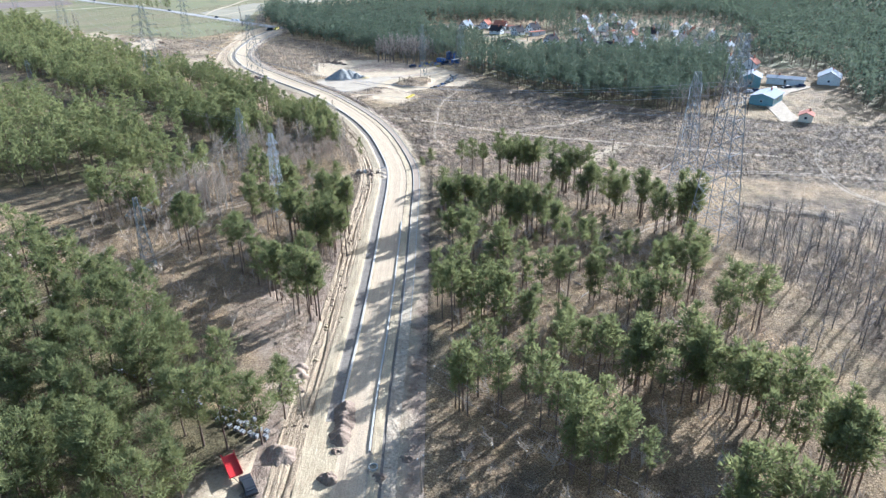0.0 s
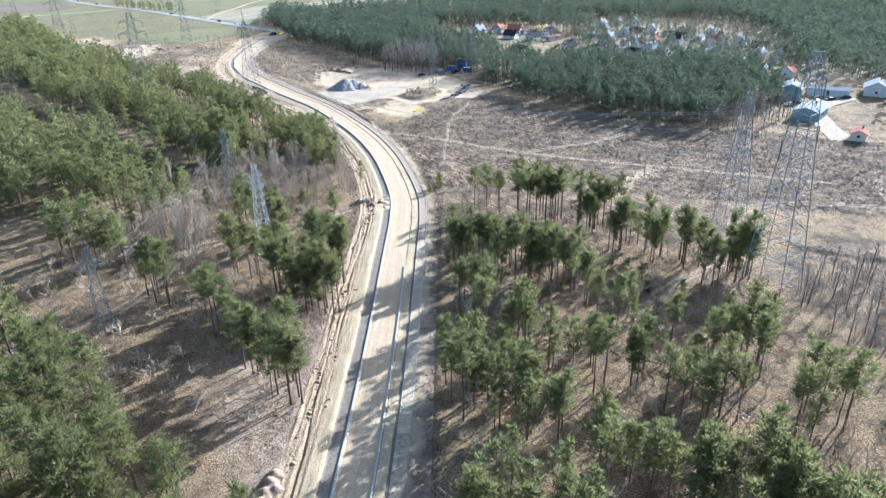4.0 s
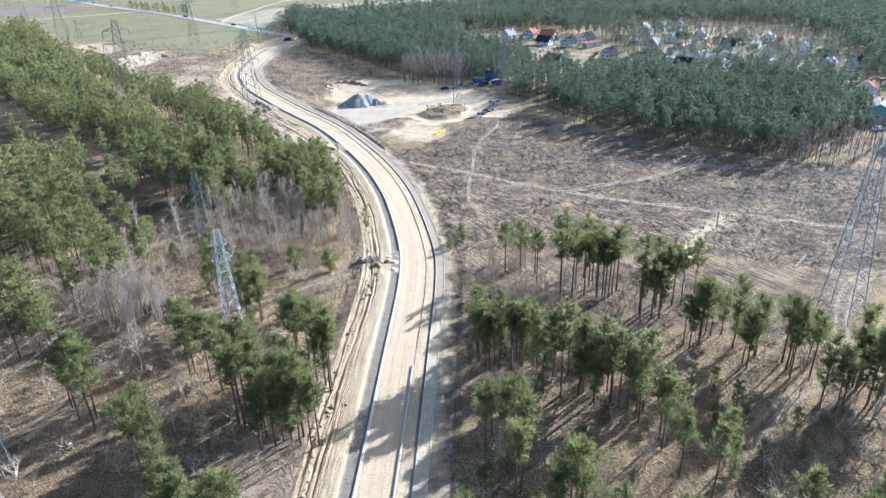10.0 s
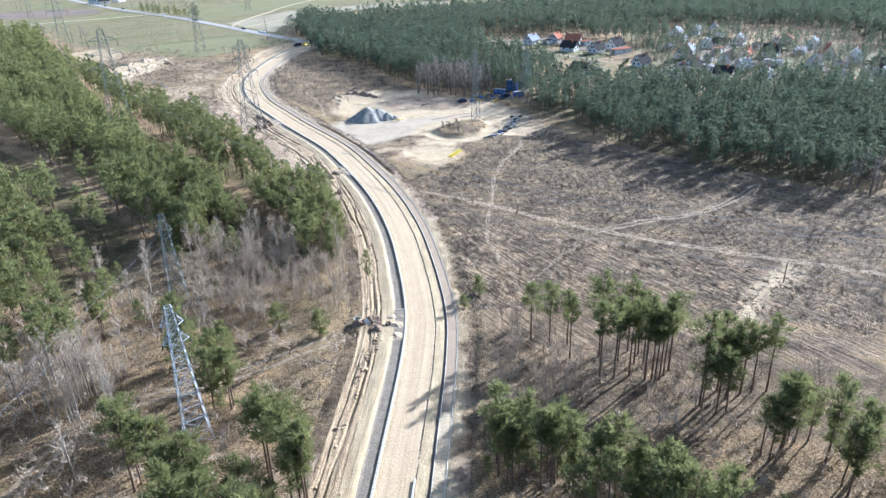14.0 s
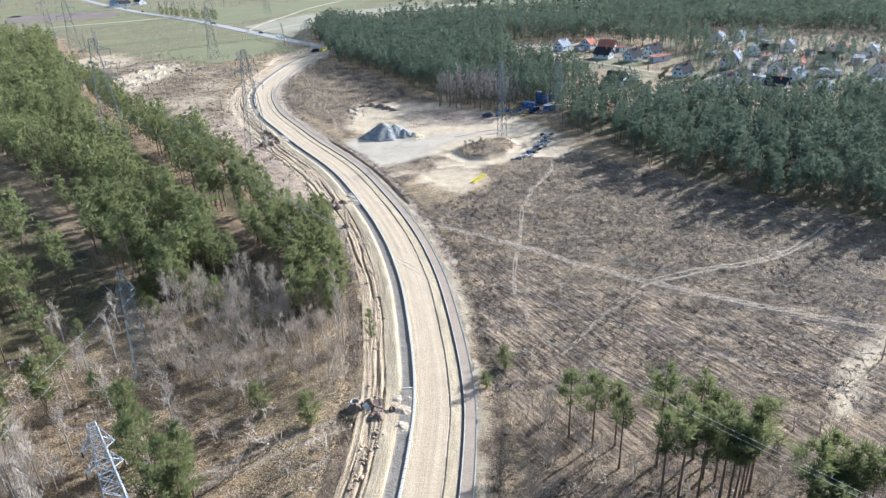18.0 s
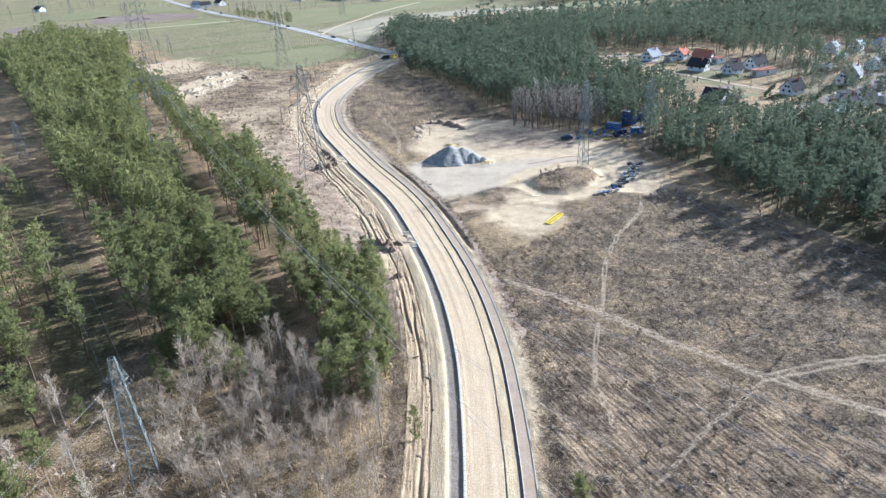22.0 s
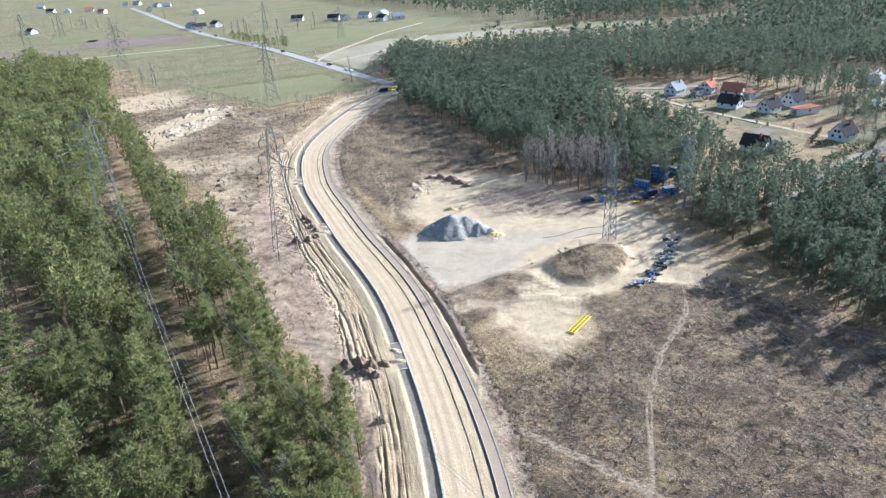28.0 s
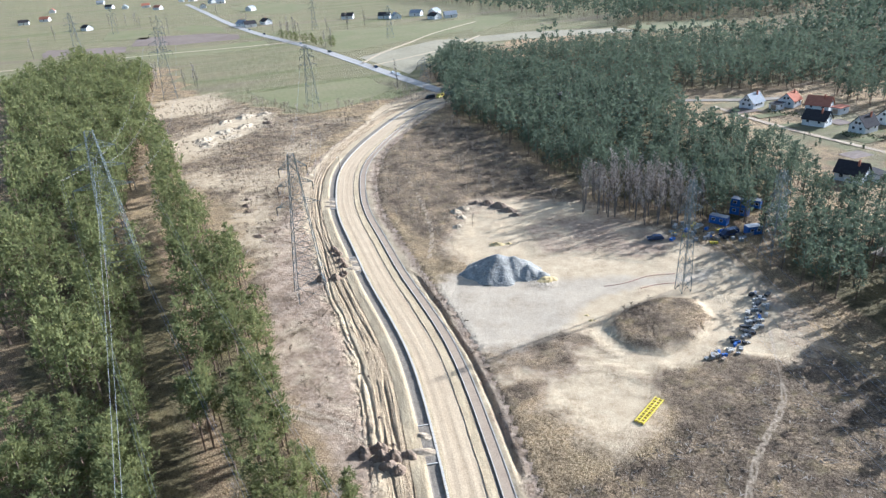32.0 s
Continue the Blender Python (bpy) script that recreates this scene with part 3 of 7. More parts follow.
brush = np.maximum.reduce([0.75 * zone([(-3, 62), (-4, 104), (52, 103), (84, 92), (75, 60), (40, 66)], 6), 0.85 * zone(ALDER, 8), zone(SCRUB_E, 4), zone(SCRUB_N, 4), 0.8 * zone(CLEARED_W, 6), zone(ISLAND, 2), 0.85 * weedy])
track = np.minimum.reduce([line_dist(px, py, [tuple(p) for p in tr[::2]]) / w for tr, w in
                           ((DRAIN + np.array((0.8, 2.4)), 0.8), (TRACK_A, 0.85), (TRACK_B, 0.95), (TRACK_C, 0.55), (TRACK_D, 1.0), (TRACK_E, 1.5), (TRACK_F, 1.3), (TRACK_G, 1.3), (TRACK_H, 0.4), (TRACK_I, 0.7), (TRACK_K, 0.6), (TRACK_L, 1.5))])
track = np.clip(track + 0.25 * fbm(px, py, 5, 77), 0, 8) / 8
around_island = poly_dist(wx, wy, ISLAND)
ring = np.clip((8.5 + around_island) / 4, 0, 1) * np.clip(-around_island / 1.5, 0, 1)      # wheel-worn sand round the island
sand = np.maximum(sand, ring)
stone = zone(STONE, 3.5) * (1 - ring)
dirt = np.maximum.reduce([zone(DIRT_W, 5), 0.95 * zone(YARD, 6), 0.62 * zone(DIRT_S, 6), zone(JUNCTION, 6)]) * (1 - zone(ISLAND, 2)) * (1 - 0.8 * weedy)
pz = 0.22 * fbm(px, py, 9, 1, 4) + 0.55 * zone(DIRT_W, 5) * np.abs(fbm(px, py, 3.4, 161, 2)) + 0.6 * brush * np.maximum(fbm(px, py, 4.2, 2, 2), -0.1) + 1.2 * zone(ISLAND, 1.2)
pz += 0.25 * fbm(px, py, 60, 31)
pz *= 1 - 0.92 * zone(FIELDS, 20)
drain = line_dist(px, py, [tuple(p) for p in DRAIN])
pz += -0.9 * np.exp(-(drain / 1.3) ** 2) + 0.5 * np.exp(-((drain - 3.2) / 1.3) ** 2) * (0.6 + 0.6 * fbm(px, py, 5, 14))
pz0 = pz.copy()
corr = np.where(near, np.clip(np.minimum(side + 11.2, 14.0 - side) / 1.5, 0, 1), 0) * (py < 477) * (py > -84)
pz = np.where(corr > 0, pz * (1 - corr) - 2.6 * corr, pz)
nx, ny = len(gx), len(gy)
_i = (np.arange(ny - 1)[:, None] * nx + np.arange(nx - 1)).ravel()
g_me = mesh_np("ground", np.stack([px, py, pz], 1), np.stack([_i, _i + 1, _i + nx + 1, _i + nx], 1), [M_GROUND], smooth=True)
drag = zone([(-6, 88), (40, 86), (66, 82), (100, 86), (62, 124), (36, 132), (5, 150), (-14, 162)], 5)
for nm, chans in (("zone", (sand, fieldz, litter, dirt)), ("cover", (brush, track, stone, drag))):
    a = g_me.attributes.new(nm, "FLOAT_COLOR", "POINT")
    a.data.foreach_set("color", np.ascontiguousarray(np.stack(chans, 1), np.float32).ravel())
tagged(new("ground", g_me), "dry brown ground with scrub, forest litter and bare sand", "ground", kind="structure")


def ground_z(x, y):
    """Height of the ground sheet at a place."""
    i = min(max(int(np.searchsorted(gx, x)) - 1, 0), nx - 2)
    j = min(max(int(np.searchsorted(gy, y)) - 1, 0), ny - 2)
    z = float(pz[j * nx + i])
    return z if z > -1.2 else 0.08


# ---- the road under construction: ribbons along the kerb line ----
NORTH = len(KERB) - 2
DITCHES = [(kerb_at(-30), kerb_at(91)), (kerb_at(103.5), kerb_at(188.5)), (kerb_at(197.5), kerb_at(252.5)), (kerb_at(260), kerb_at(294)), (kerb_at(303.5), kerb_at(346))]


def ground_level(x, y):
    """Heights of the undisturbed ground on arrays."""
    i, j = np.clip(np.searchsorted(gx, x) - 1, 0, nx - 2), np.clip(np.searchsorted(gy, y) - 1, 0, ny - 2)
    fx, fy = (x - gx[i]) / (gx[i + 1] - gx[i]), (y - gy[j]) / (gy[j + 1] - gy[j])
    p = pz0.reshape(ny, nx)
    return (p[j, i] * (1 - fx) + p[j, i + 1] * fx) * (1 - fy) + (p[j + 1, i] * (1 - fx) + p[j + 1, i + 1] * fx) * fy


def ribbon(name, u0, u1, nu, height, m, label, s0=0, s1=NORTH, wobble=0.0, ragged=None, step=1):
    """A strip of the corridor between two offsets from the kerb; height(u, s) in metres."""
    ss = np.arange(s0, s1 + 1, step)
    us = np.linspace(u0, u1, nu)
    S, U = np.meshgrid(ss, us, indexing="ij")
    W = U + wobble * fbm(S.astype(float), U * 3 + u0, 5, 40)
    if ragged is not None:
        W = W + np.clip(np.abs(U - ragged) / 3, 0, 1.3) * fbm(S.astype(float), U * 0.5, 7, 41, 3)
    x, y = KERB[S, 0] + KNORM[S, 0] * W, KERB[S, 1] + KNORM[S, 1] * W
    z = height(U, S.astype(float), x, y)
    n = len(us)
    i = (np.arange(len(ss) - 1)[:, None] * n + np.arange(n - 1)).ravel()
    me = mesh_np(name, np.stack([x.ravel(), y.ravel(), z.ravel()], 1), np.stack([i, i + 1, i + n + 1, i + n], 1), [m], smooth=True)
    if m in (M_HAUL, M_BANK, M_ROADBASE):
        a = me.attributes.new("lane", "FLOAT_VECTOR", "POINT")
        a.data.foreach_set("vector", np.ascontiguousarray(np.stack([U.ravel(), S.ravel(), 0 * U.ravel()], 1), np.float32).ravel())
    if m is M_GROUND:
        sandy = np.clip(0.5 + (np.minimum(W + sand_west(y), 12.6 - W) + 2.2 * fbm(x, y, 9, 71)) / 5, 0, 1) * np.clip(0.95 + 0.5 * fbm(x, y, 6, 73), 0, 1)
        one = np.ones(x.size)
        for nm, chans in (("zone", (sandy.ravel(), 0 * one, 0 * one, 0.85 * one * ((y.ravel() > 150) | (y.ravel() < 60)))), ("cover", (0.5 * one * (1 - sandy.ravel()) + 0.3, one, 0 * one, 0 * one))):
            a = me.attributes.new(nm, "FLOAT_COLOR", "POINT")
            a.data.foreach_set("color", np.ascontiguousarray(np.stack(chans, 1), np.float32).ravel())
    return tagged(new(name, me), label, name.replace("_", " "), kind="structure")


def in_ditch(s):
    out = np.zeros_like(s)
    for k, (a, b) in enumerate(DITCHES):
        out = np.maximum(out, np.clip(np.minimum(s - a, b - s) / 1.0 + 0.5, 0, 1) * (0.75 if k == 0 else 1.0))
    return out


def rut(u, s, at, wide, seed):
    """A wheel rut that wanders along the way and comes and goes."""
    return np.exp(-((u - at - 0.9 * fbm(s, s * 0, 22, seed)) / wide) ** 2) * np.clip(0.55 + 1.6 * fbm(s, s * 0, 16, seed + 1), 0, 1)


def fan(y):
    """Where lorries have churned the ground beside the haul track."""
    return np.clip(np.minimum(y - 176, 272 - y) / 12, 0, 1)


ribbon("rough_verge", -14.0, -8.9, 36, lambda u, s, x, y: (0.08 + (0.5 - 0.2 * fan(y)) * np.abs(fbm(x, y, 2.2, 50, 2))) * np.clip((u + 11.6) / 2.0, 0, 1) + (ground_level(x, y) - 0.04) * np.clip((-9.7 - u) / 2.0, 0, 1) - fan(y) * (0.34 * rut(u, s, -9.6, 0.24, 301) + 0.3 * rut(u, s, -10.5, 0.2, 303) + 0.3 * rut(u, s, -11.5, 0.24, 305) + 0.24 * rut(u, s, -12.4, 0.2, 307) - 0.3 * np.abs(fbm(x, y, 0.9, 309, 2))) * np.clip((u + 13.8) / 1.0, 0, 1), M_GROUND, "rough sandy verge with clods and wheel ruts along the roadworks", ragged=-8.9)
ribbon("haul_track", -8.9, -4.6, 34, lambda u, s, x, y: 0.16 - 0.42 * rut(u, s, -6.3, 0.24, 61) - 0.34 * rut(u, s, -7.8, 0.22, 66) - 0.26 * rut(u, s, -5.2, 0.18, 71) + 0.3 * np.abs(fbm(x, y, 1.3, 63, 2)) * np.clip(fbm(x, y, 9, 64) + 0.6, 0, 1) + 0.13 * np.sin(u * 5.6 + 2.6 * fbm(s, s * 0, 26, 3)) * np.clip(0.3 + 0.9 * fbm(s, u * 4, 14, 4), 0, 1) + 0.16 * fbm(x, y, 2.4, 51), M_HAUL, "haul track with wheel ruts in pale sand")
ribbon("sand_bank", -4.6, -2.0, 8, lambda u, s, x, y: 0.12 + 0.3 * np.clip((u + 4.6) / 1.8, 0, 1) * in_ditch(s) + 0.12 * fbm(x, y, 3, 52) - 0.2 * (u > -2.2) * in_ditch(s), M_BANK, "bright bank of dug sand beside the ditch", wobble=0.12)
ribbon("drainage_ditch", -2.1, 0.0, 9, lambda u, s, x, y: 0.1 - (0.26 + 0.08 * fbm(x, y, 2, 53)) * in_ditch(s) * np.clip(np.minimum((u + 2.1) / 0.25, (0.0 - u) / 0.2), 0, 1), M_DITCH, "open drainage ditch with grey wet bottom", s0=kerb_at(-31))
ribbon("ditch_fill", -2.1, 0.0, 5, lambda u, s, x, y: 0.1 + 0.12 * fbm(x, y, 3, 59), M_BANK, "levelled sand where the ditch is not yet dug", s1=kerb_at(-31))
ribbon("kerb_bed", -0.02, 1.1, 4, lambda u, s, x, y: 0.07 + 0.02 * fbm(x, y, 2, 54), M_BANK, "levelled strip of pale sand under the kerb")
ribbon("road_base", 1.1, 6.0, 12, lambda u, s, x, y: 0.06 + 0.03 * fbm(x, y, 3, 55) - 0.02 * np.cos(u * 3.4), M_ROADBASE, "compacted tan gravel road base without asphalt")
ribbon("edge_groove", 6.0, 6.4, 5, lambda u, s, x, y: 0.05 - 0.2 * np.clip(1 - np.abs(u - 6.2) / 0.2, 0, 1) * (s > kerb_at(60)) * (0.6 + 0.4 * fbm(s, s * 0, 4, 6)), M_RUTS, "shallow groove dug along the road edge", wobble=0.16)
ribbon("median_sand", 6.4, 8.06, 9, lambda u, s, x, y: 0.12 + 0.1 * fbm(x, y, 2, 56) + 0.4 * np.abs(fbm(x, y, 1.5, 156, 2)) * np.clip((kerb_at(14) - s) / 20, 0, 1), M_BANK, "strip of loose yellowish sand between road and footpath", wobble=0.1)
ribbon("trench", 8.05, 8.58, 6, lambda u, s, x, y: 0.08 - 0.3 * np.clip(np.minimum(u - 8.05, 8.58 - u) / 0.15, 0, 1) * np.clip((s - kerb_at(20)) / 30, 0.2, 1), M_DITCH, "narrow dark trench beside the footpath")
ribbon("footpath", 8.78, 10.5, 5, lambda u, s, x, y: 0.1 + 0.015 * fbm(x, y, 4, 57), M_ASPHALT, "grey-brown paved footpath between kerbs", s0=kerb_at(70))
ribbon("path_bed", 8.55, 10.8, 9, lambda u, s, x, y: 0.04 + 0.01 * fbm(x, y, 4, 57) + (0.05 + 0.16 * np.abs(fbm(x, y, 1.6, 158, 2))) * (s < kerb_at(69)), M_SAND, "sand bed under the unfinished footpath", s0=kerb_at(-6))
ribbon("rough_strip", 8.55, 10.8, 14, lambda u, s, x, y: 0.06 + 0.6 * np.abs(fbm(x, y, 1.6, 157, 2)), M_RUTS, "rough trodden dirt where the footpath is not yet laid", s1=kerb_at(-6))
ribbon("right_verge", 10.75, 15.5, 14, lambda u, s, x, y: (0.08 + 0.35 * np.abs(fbm(x, y, 2.5, 58, 2))) * np.clip((13.6 - u) / 2, 0, 1) + (ground_level(x, y) - 0.04) * np.clip((u - 11.6) / 2, 0, 1) - 1.0 * np.clip(np.minimum(s - kerb_at(181), kerb_at(246) - s) / 6, 0, 1) * np.clip(np.minimum(u - 11.6, 12.9 - u) / 0.5, 0, 1), M_GROUND, "rough sandy verge with a trench beside the yard", ragged=10.75)

# ---- trees ----
def tube(verts, faces, pts, radii, sides=5):
    """Adds a bent tapered tube to lists."""
    base = len(verts)
    for p, r in zip(pts, radii):
        for k in range(sides):
            a = 2 * math.pi * k / sides
            verts.append((p[0] + r * math.cos(a), p[1] + r * math.sin(a), p[2]))
    for j in range(len(pts) - 1):
        for k in range(sides):
            a, b = base + j * sides + k, base + j * sides + (k + 1) % sides
            faces.append((a, b, b + sides))
            faces.append((a, b + sides, a + sides))


def stick(verts, faces, a, b, r):
    """A thin three-sided branch."""
    a, b = np.array(a), np.array(b)
    d = (b - a) / (np.linalg.norm(b - a) + 1e-9)
    s = np.cross(d, (0.3, 0.5, 0.8))
    s /= np.linalg.norm(s)
    w = np.cross(d, s)
    i = len(verts)
    for k in range(3):
        an = 2.0944 * k
        verts.append(tuple(a + r * (s * math.cos(an) + w * math.sin(an))))
    verts.append(tuple(b))
    for k in range(3):
        faces.append((i + k, i + (k + 1) % 3, i + 3))


def pine_template(seed, height, crown_from, width, limbs, per, size, wood=True, flat=0.55, slim=0.2, pad=1.0):
    """Trunk and crown arrays of one Scots pine: limbs that end in rounded pads, clad in tufts of needles."""
    rnd = random.Random(seed)
    tv, tf, cv, cf = [], [], [], []
    lean = (rnd.uniform(-0.5, 0.5), rnd.uniform(-0.5, 0.5))
    pts = [(lean[0] * (k / 6) ** 2 + rnd.uniform(-0.06, 0.06), lean[1] * (k / 6) ** 2, height * 0.97 * k / 6) for k in range(7)]
    if not wood:
        pts = pts[::2]
    tube(tv, tf, pts, [height * 0.0115 * (1.08 - q[2] / height) + 0.02 for q in pts], 6 if wood else 3)

    def axis_at(z):
        q = z / height
        return lean[0] * q * q, lean[1] * q * q
    if wood:
        for k in range(7):     # dead stubs under the crown
            z = height * rnd.uniform(0.3, max(0.32, crown_from))
            a = rnd.uniform(0, 6.28)
            x, y = axis_at(z)
            stick(tv, tf, (x, y, z), (x + 1.1 * math.cos(a), y + 1.1 * math.sin(a), z + 0.25), 0.035)
    side = rnd.uniform(0, 6.283)
    for k in range(limbs):
        q = (k + rnd.random()) / limbs
        z = height * (crown_from + (0.97 - crown_from) * q)
        a = k * 2.39996 + rnd.uniform(-0.7, 0.7)
        prof = math.sin(math.pi * (0.22 + 0.72 * q)) ** 0.8
        rad = width * prof * rnd.uniform(0.3, 1.1) * (1 + 0.25 * math.cos(a - side))
        x, y = axis_at(z)
        o = np.array((x, y, z))
        run = np.array((math.cos(a), math.sin(a), rnd.uniform(0.1, 0.5)))
        tip = o + rad * run
        if wood:
            stick(tv, tf, (x, y, z - 0.25 * rad), tip, 0.05)
        c = o + (tip - o) * 0.72
        across = np.array((-run[1], run[0], 0))
        r1, r2 = (0.5 + 0.28 * rad) * pad, (0.48 + 0.24 * rad) * pad
        r3 = (r1 + r2) * 0.5 * flat * rnd.uniform(0.8, 1.25)
        for j in range(per):
            d = np.array((rnd.gauss(0, 1), rnd.gauss(0, 1), rnd.gauss(0.25, 1)))
            d /= np.linalg.norm(d) + 1e-9
            sh = rnd.uniform(0.3, 1.25)
            way = run * d[0] + across * d[1] + np.array((0, 0, d[2] * flat))
            cc = c + sh * (run * d[0] * r1 + across * d[1] * r2 + np.array((0, 0, d[2] * r3)))
            d1 = way * 0.7 + run * 0.35 + np.array((rnd.gauss(0, 0.4), rnd.gauss(0, 0.4), rnd.gauss(0.45, 0.35)))
            d1 /= np.linalg.norm(d1) + 1e-9
            n = way + np.array((rnd.gauss(0, 0.4), rnd.gauss(0, 0.4), rnd.gauss(0.35, 0.4)))
            n -= d1 * float(n @ d1)
            n /= np.linalg.norm(n) + 1e-9
            d2 = np.cross(n, d1)
            sc = size * rnd.uniform(0.6, 1.25)
            i = len(cv)
            cv += [tuple(cc - slim * sc * d2 - 0.4 * sc * d1), tuple(cc + slim * sc * d2 - 0.4 * sc * d1), tuple(cc + 0.6 * sc * d1)]
            cf.append((i, i + 1, i + 2))
    return np.array(tv), np.array(tf), np.array(cv), np.array(cf)


def bare_template(seed, height, spread, limbs, twigs, lean=0.3, thick=1.0):
    """Trunk and twig arrays of one leafless tree."""
    rnd = random.Random(seed)
    tv, tf, cv, cf = [], [], [], []
    lx, ly = rnd.uniform(-lean, lean), rnd.uniform(-lean, lean)
    pts = [(lx * (k / 5) ** 2, ly * (k / 5) ** 2, height * 0.96 * k / 5) for k in range(6)]
    if height < 5:
        tube(tv, tf, pts[::5], [0.05, 0.02], 3)
    else:
        tube(tv, tf, pts, [height * 0.0105 * (1.1 - k / 5.2) + 0.02 for k in range(6)], 5)
    for k in range(limbs):
        q = 0.25 + 0.72 * (k + rnd.random()) / limbs
        z = height * q
        a = rnd.uniform(0, 6.283)
        r = spread * (1.15 - q) * rnd.uniform(0.6, 1.2) + 0.25
        o = np.array([lx * q * q, ly * q * q, z])
        tip = o + np.array([r * math.cos(a), r * math.sin(a), r * rnd.uniform(0.9, 1.7)])
        tip[2] = min(tip[2], height * 1.04)
        stick(tv, tf, o, tip, 0.04 * thick)
        for j in range(twigs):
            f = rnd.uniform(0.3, 1.0)
            b = o + (tip - o) * f
            e = b + np.array([rnd.gauss(0, 0.35), rnd.gauss(0, 0.35), rnd.uniform(0.3, 0.9)]) * (0.5 + spread * 0.3)
            stick(cv, cf, b, e, 0.024 * thick)
    return np.array(tv), np.array(tf), np.array(cv), np.array(cf)


def plant(kind, templates, mats, label, category, group):
    """Makes one tree of each template, to copy; each is an empty with trunk and crown."""
    made = []
    for tv, tf, cv, cf in templates:
        e = tagged(new(kind), label, category, group)
        for nm, v, f, m in (("trunk", tv, tf, mats[0]), ("crown", cv, cf, mats[1])):
            o = new(nm, mesh_np(nm, v, f, [m], smooth=nm == "trunk"))
            o.parent = e
        made.append(e)
    return made


def stand(name, places, templates, mats, label, category):
    """Many trees joined into one object of kind stuff."""
    V, F, I, base = [], [], [], 0
    rnd = random.Random(len(places) + 3)
    for x, y, z, s in places:
        tv, tf, cv, cf = templates[rnd.randrange(len(templates))]
        a = rnd.uniform(0, 6.283)
        ca, sa = math.cos(a), math.sin(a)
        sx = s * rnd.uniform(0.88, 1.15)
        for v, f, mi in ((tv, tf, 0), (cv, cf, 1)):
            V.append(np.stack([x + sx * (v[:, 0] * ca - v[:, 1] * sa), y + sx * (v[:, 0] * sa + v[:, 1] * ca), z + s * v[:, 2]], 1))
            F.append(f + base)
            I.append(np.full(len(f), mi))
            base += len(v)
    me = mesh_np(name, np.vstack(V), np.vstack(F), mats, np.concatenate(I))
    return tagged(new(name, me), label, category, kind="stuff")


def scatter(poly, spacing, seed, holes=(), keep=1.0):
    """Random places in a polygon, no nearer to one another than about the spacing."""
    rnd = random.Random(seed)
    xs, ys = [p[0] for p in poly], [p[1] for p in poly]
    cand = []
    x = min(xs)
    while x < max(xs):
        y = min(ys)
        while y < max(ys):
            cand.append((x + rnd.uniform(-0.42, 0.42) * spacing, y + rnd.uniform(-0.42, 0.42) * spacing))
            y += spacing
        x += spacing
    c = np.array(cand)
    ok = poly_dist(c[:, 0], c[:, 1], poly) > 0
    for h in holes:
        ok &= poly_dist(c[:, 0], c[:, 1], h) < 0
    return [tuple(p) for p in c[ok] if rnd.random() < keep]


PINES = [pine_template(11 + k, h, cf, w, n, 92, 0.75, True, 0.75, 0.105) for k, (h, cf, w, n) in enumerate(((15.5, 0.52, 2.8, 17), (14.0, 0.44, 3.1, 18), (16.5, 0.58, 2.7, 15), (13.0, 0.42, 2.9, 17), (15.0, 0.56, 3.2, 16), (12.0, 0.36, 2.7, 17), (14.5, 0.6, 2.3, 13)))]
PINES_BROAD = [pine_template(21 + k, h, cf, w, n, 96, 0.75, True, 0.75, 0.11, 1.1) for k, (h, cf, w, n) in enumerate(((14.5, 0.36, 3.6, 22), (13.0, 0.3, 3.9, 23), (15.5, 0.42, 3.5, 20)))]
PINES_MID = [pine_template(31 + k, h, cf, w, 16, 44, 0.75, False, 0.75, 0.19, 1.15) for k, (h, cf, w) in enumerate(((15.5, 0.42, 2.6), (14.2, 0.36, 2.8), (16.5, 0.48, 2.5), (13.0, 0.32, 2.6), (14.8, 0.44, 2.9)))]
PINES_LOW = [pine_template(41 + k, h, cf, w, 14, 19, 0.85, False, 0.8, 0.27, 1.25) for k, (h, cf, w) in enumerate(((15.5, 0.34, 2.9), (14.2, 0.28, 3.1), (16.5, 0.4, 2.8), (13.0, 0.24, 3.0)))]
PINES_FAR = [pine_template(51 + k, h, cf, w, 8, 13, 1.35, False, 0.85, 0.28, 1.5) for k, (h, cf, w) in enumerate(((15.0, 0.26, 3.3), (13.0, 0.22, 3.5), (16.5, 0.32, 3.1)))]
PINES_DIM = [pine_template(61 + k, h, cf, w, 6, 8, 2.2, False, 0.85, 0.32, 1.7) for k, (h, cf, w) in enumerate(((15.0, 0.26, 3.6), (13.0, 0.22, 3.8), (16.5, 0.32, 3.4)))]
YOUNG = [pine_template(71 + k, h, 0.06, w, 24, 40, 0.6, True, 0.75, 0.11, 0.8) for k, (h, w) in enumerate(((6.5, 1.8), (4.4, 1.8), (8.5, 2.3)))]
BIRCHES = [bare_template(81 + k, h, w, 30, 11, 0.3, 0.75) for k, (h, w) in enumerate(((9.5, 2.0), (8.0, 1.8), (11.0, 2.0)))]
ALDERS = [bare_template(91 + k, h, w, 18, 8, 0.8, 2.0) for k, (h, w) in enumerate(((12.5, 1.7), (11.0, 1.6), (13.5, 1.9)))]
BUSHES = [bare_template(101 + k, h, w, 14, 8, 0.5, 0.6) for k, (h, w) in enumerate(((3.4, 1.7), (2.6, 1.5), (4.2, 1.6)))]
DWARF = [bare_template(131 + k, h, w, 7, 4, 0.6) for k, (h, w) in enumerate(((1.3, 1.1), (0.9, 1.2)))]
NEAR_X, NEAR_Y = (-75, 80), (-60, 130)      # trees in this stretch are things of their own


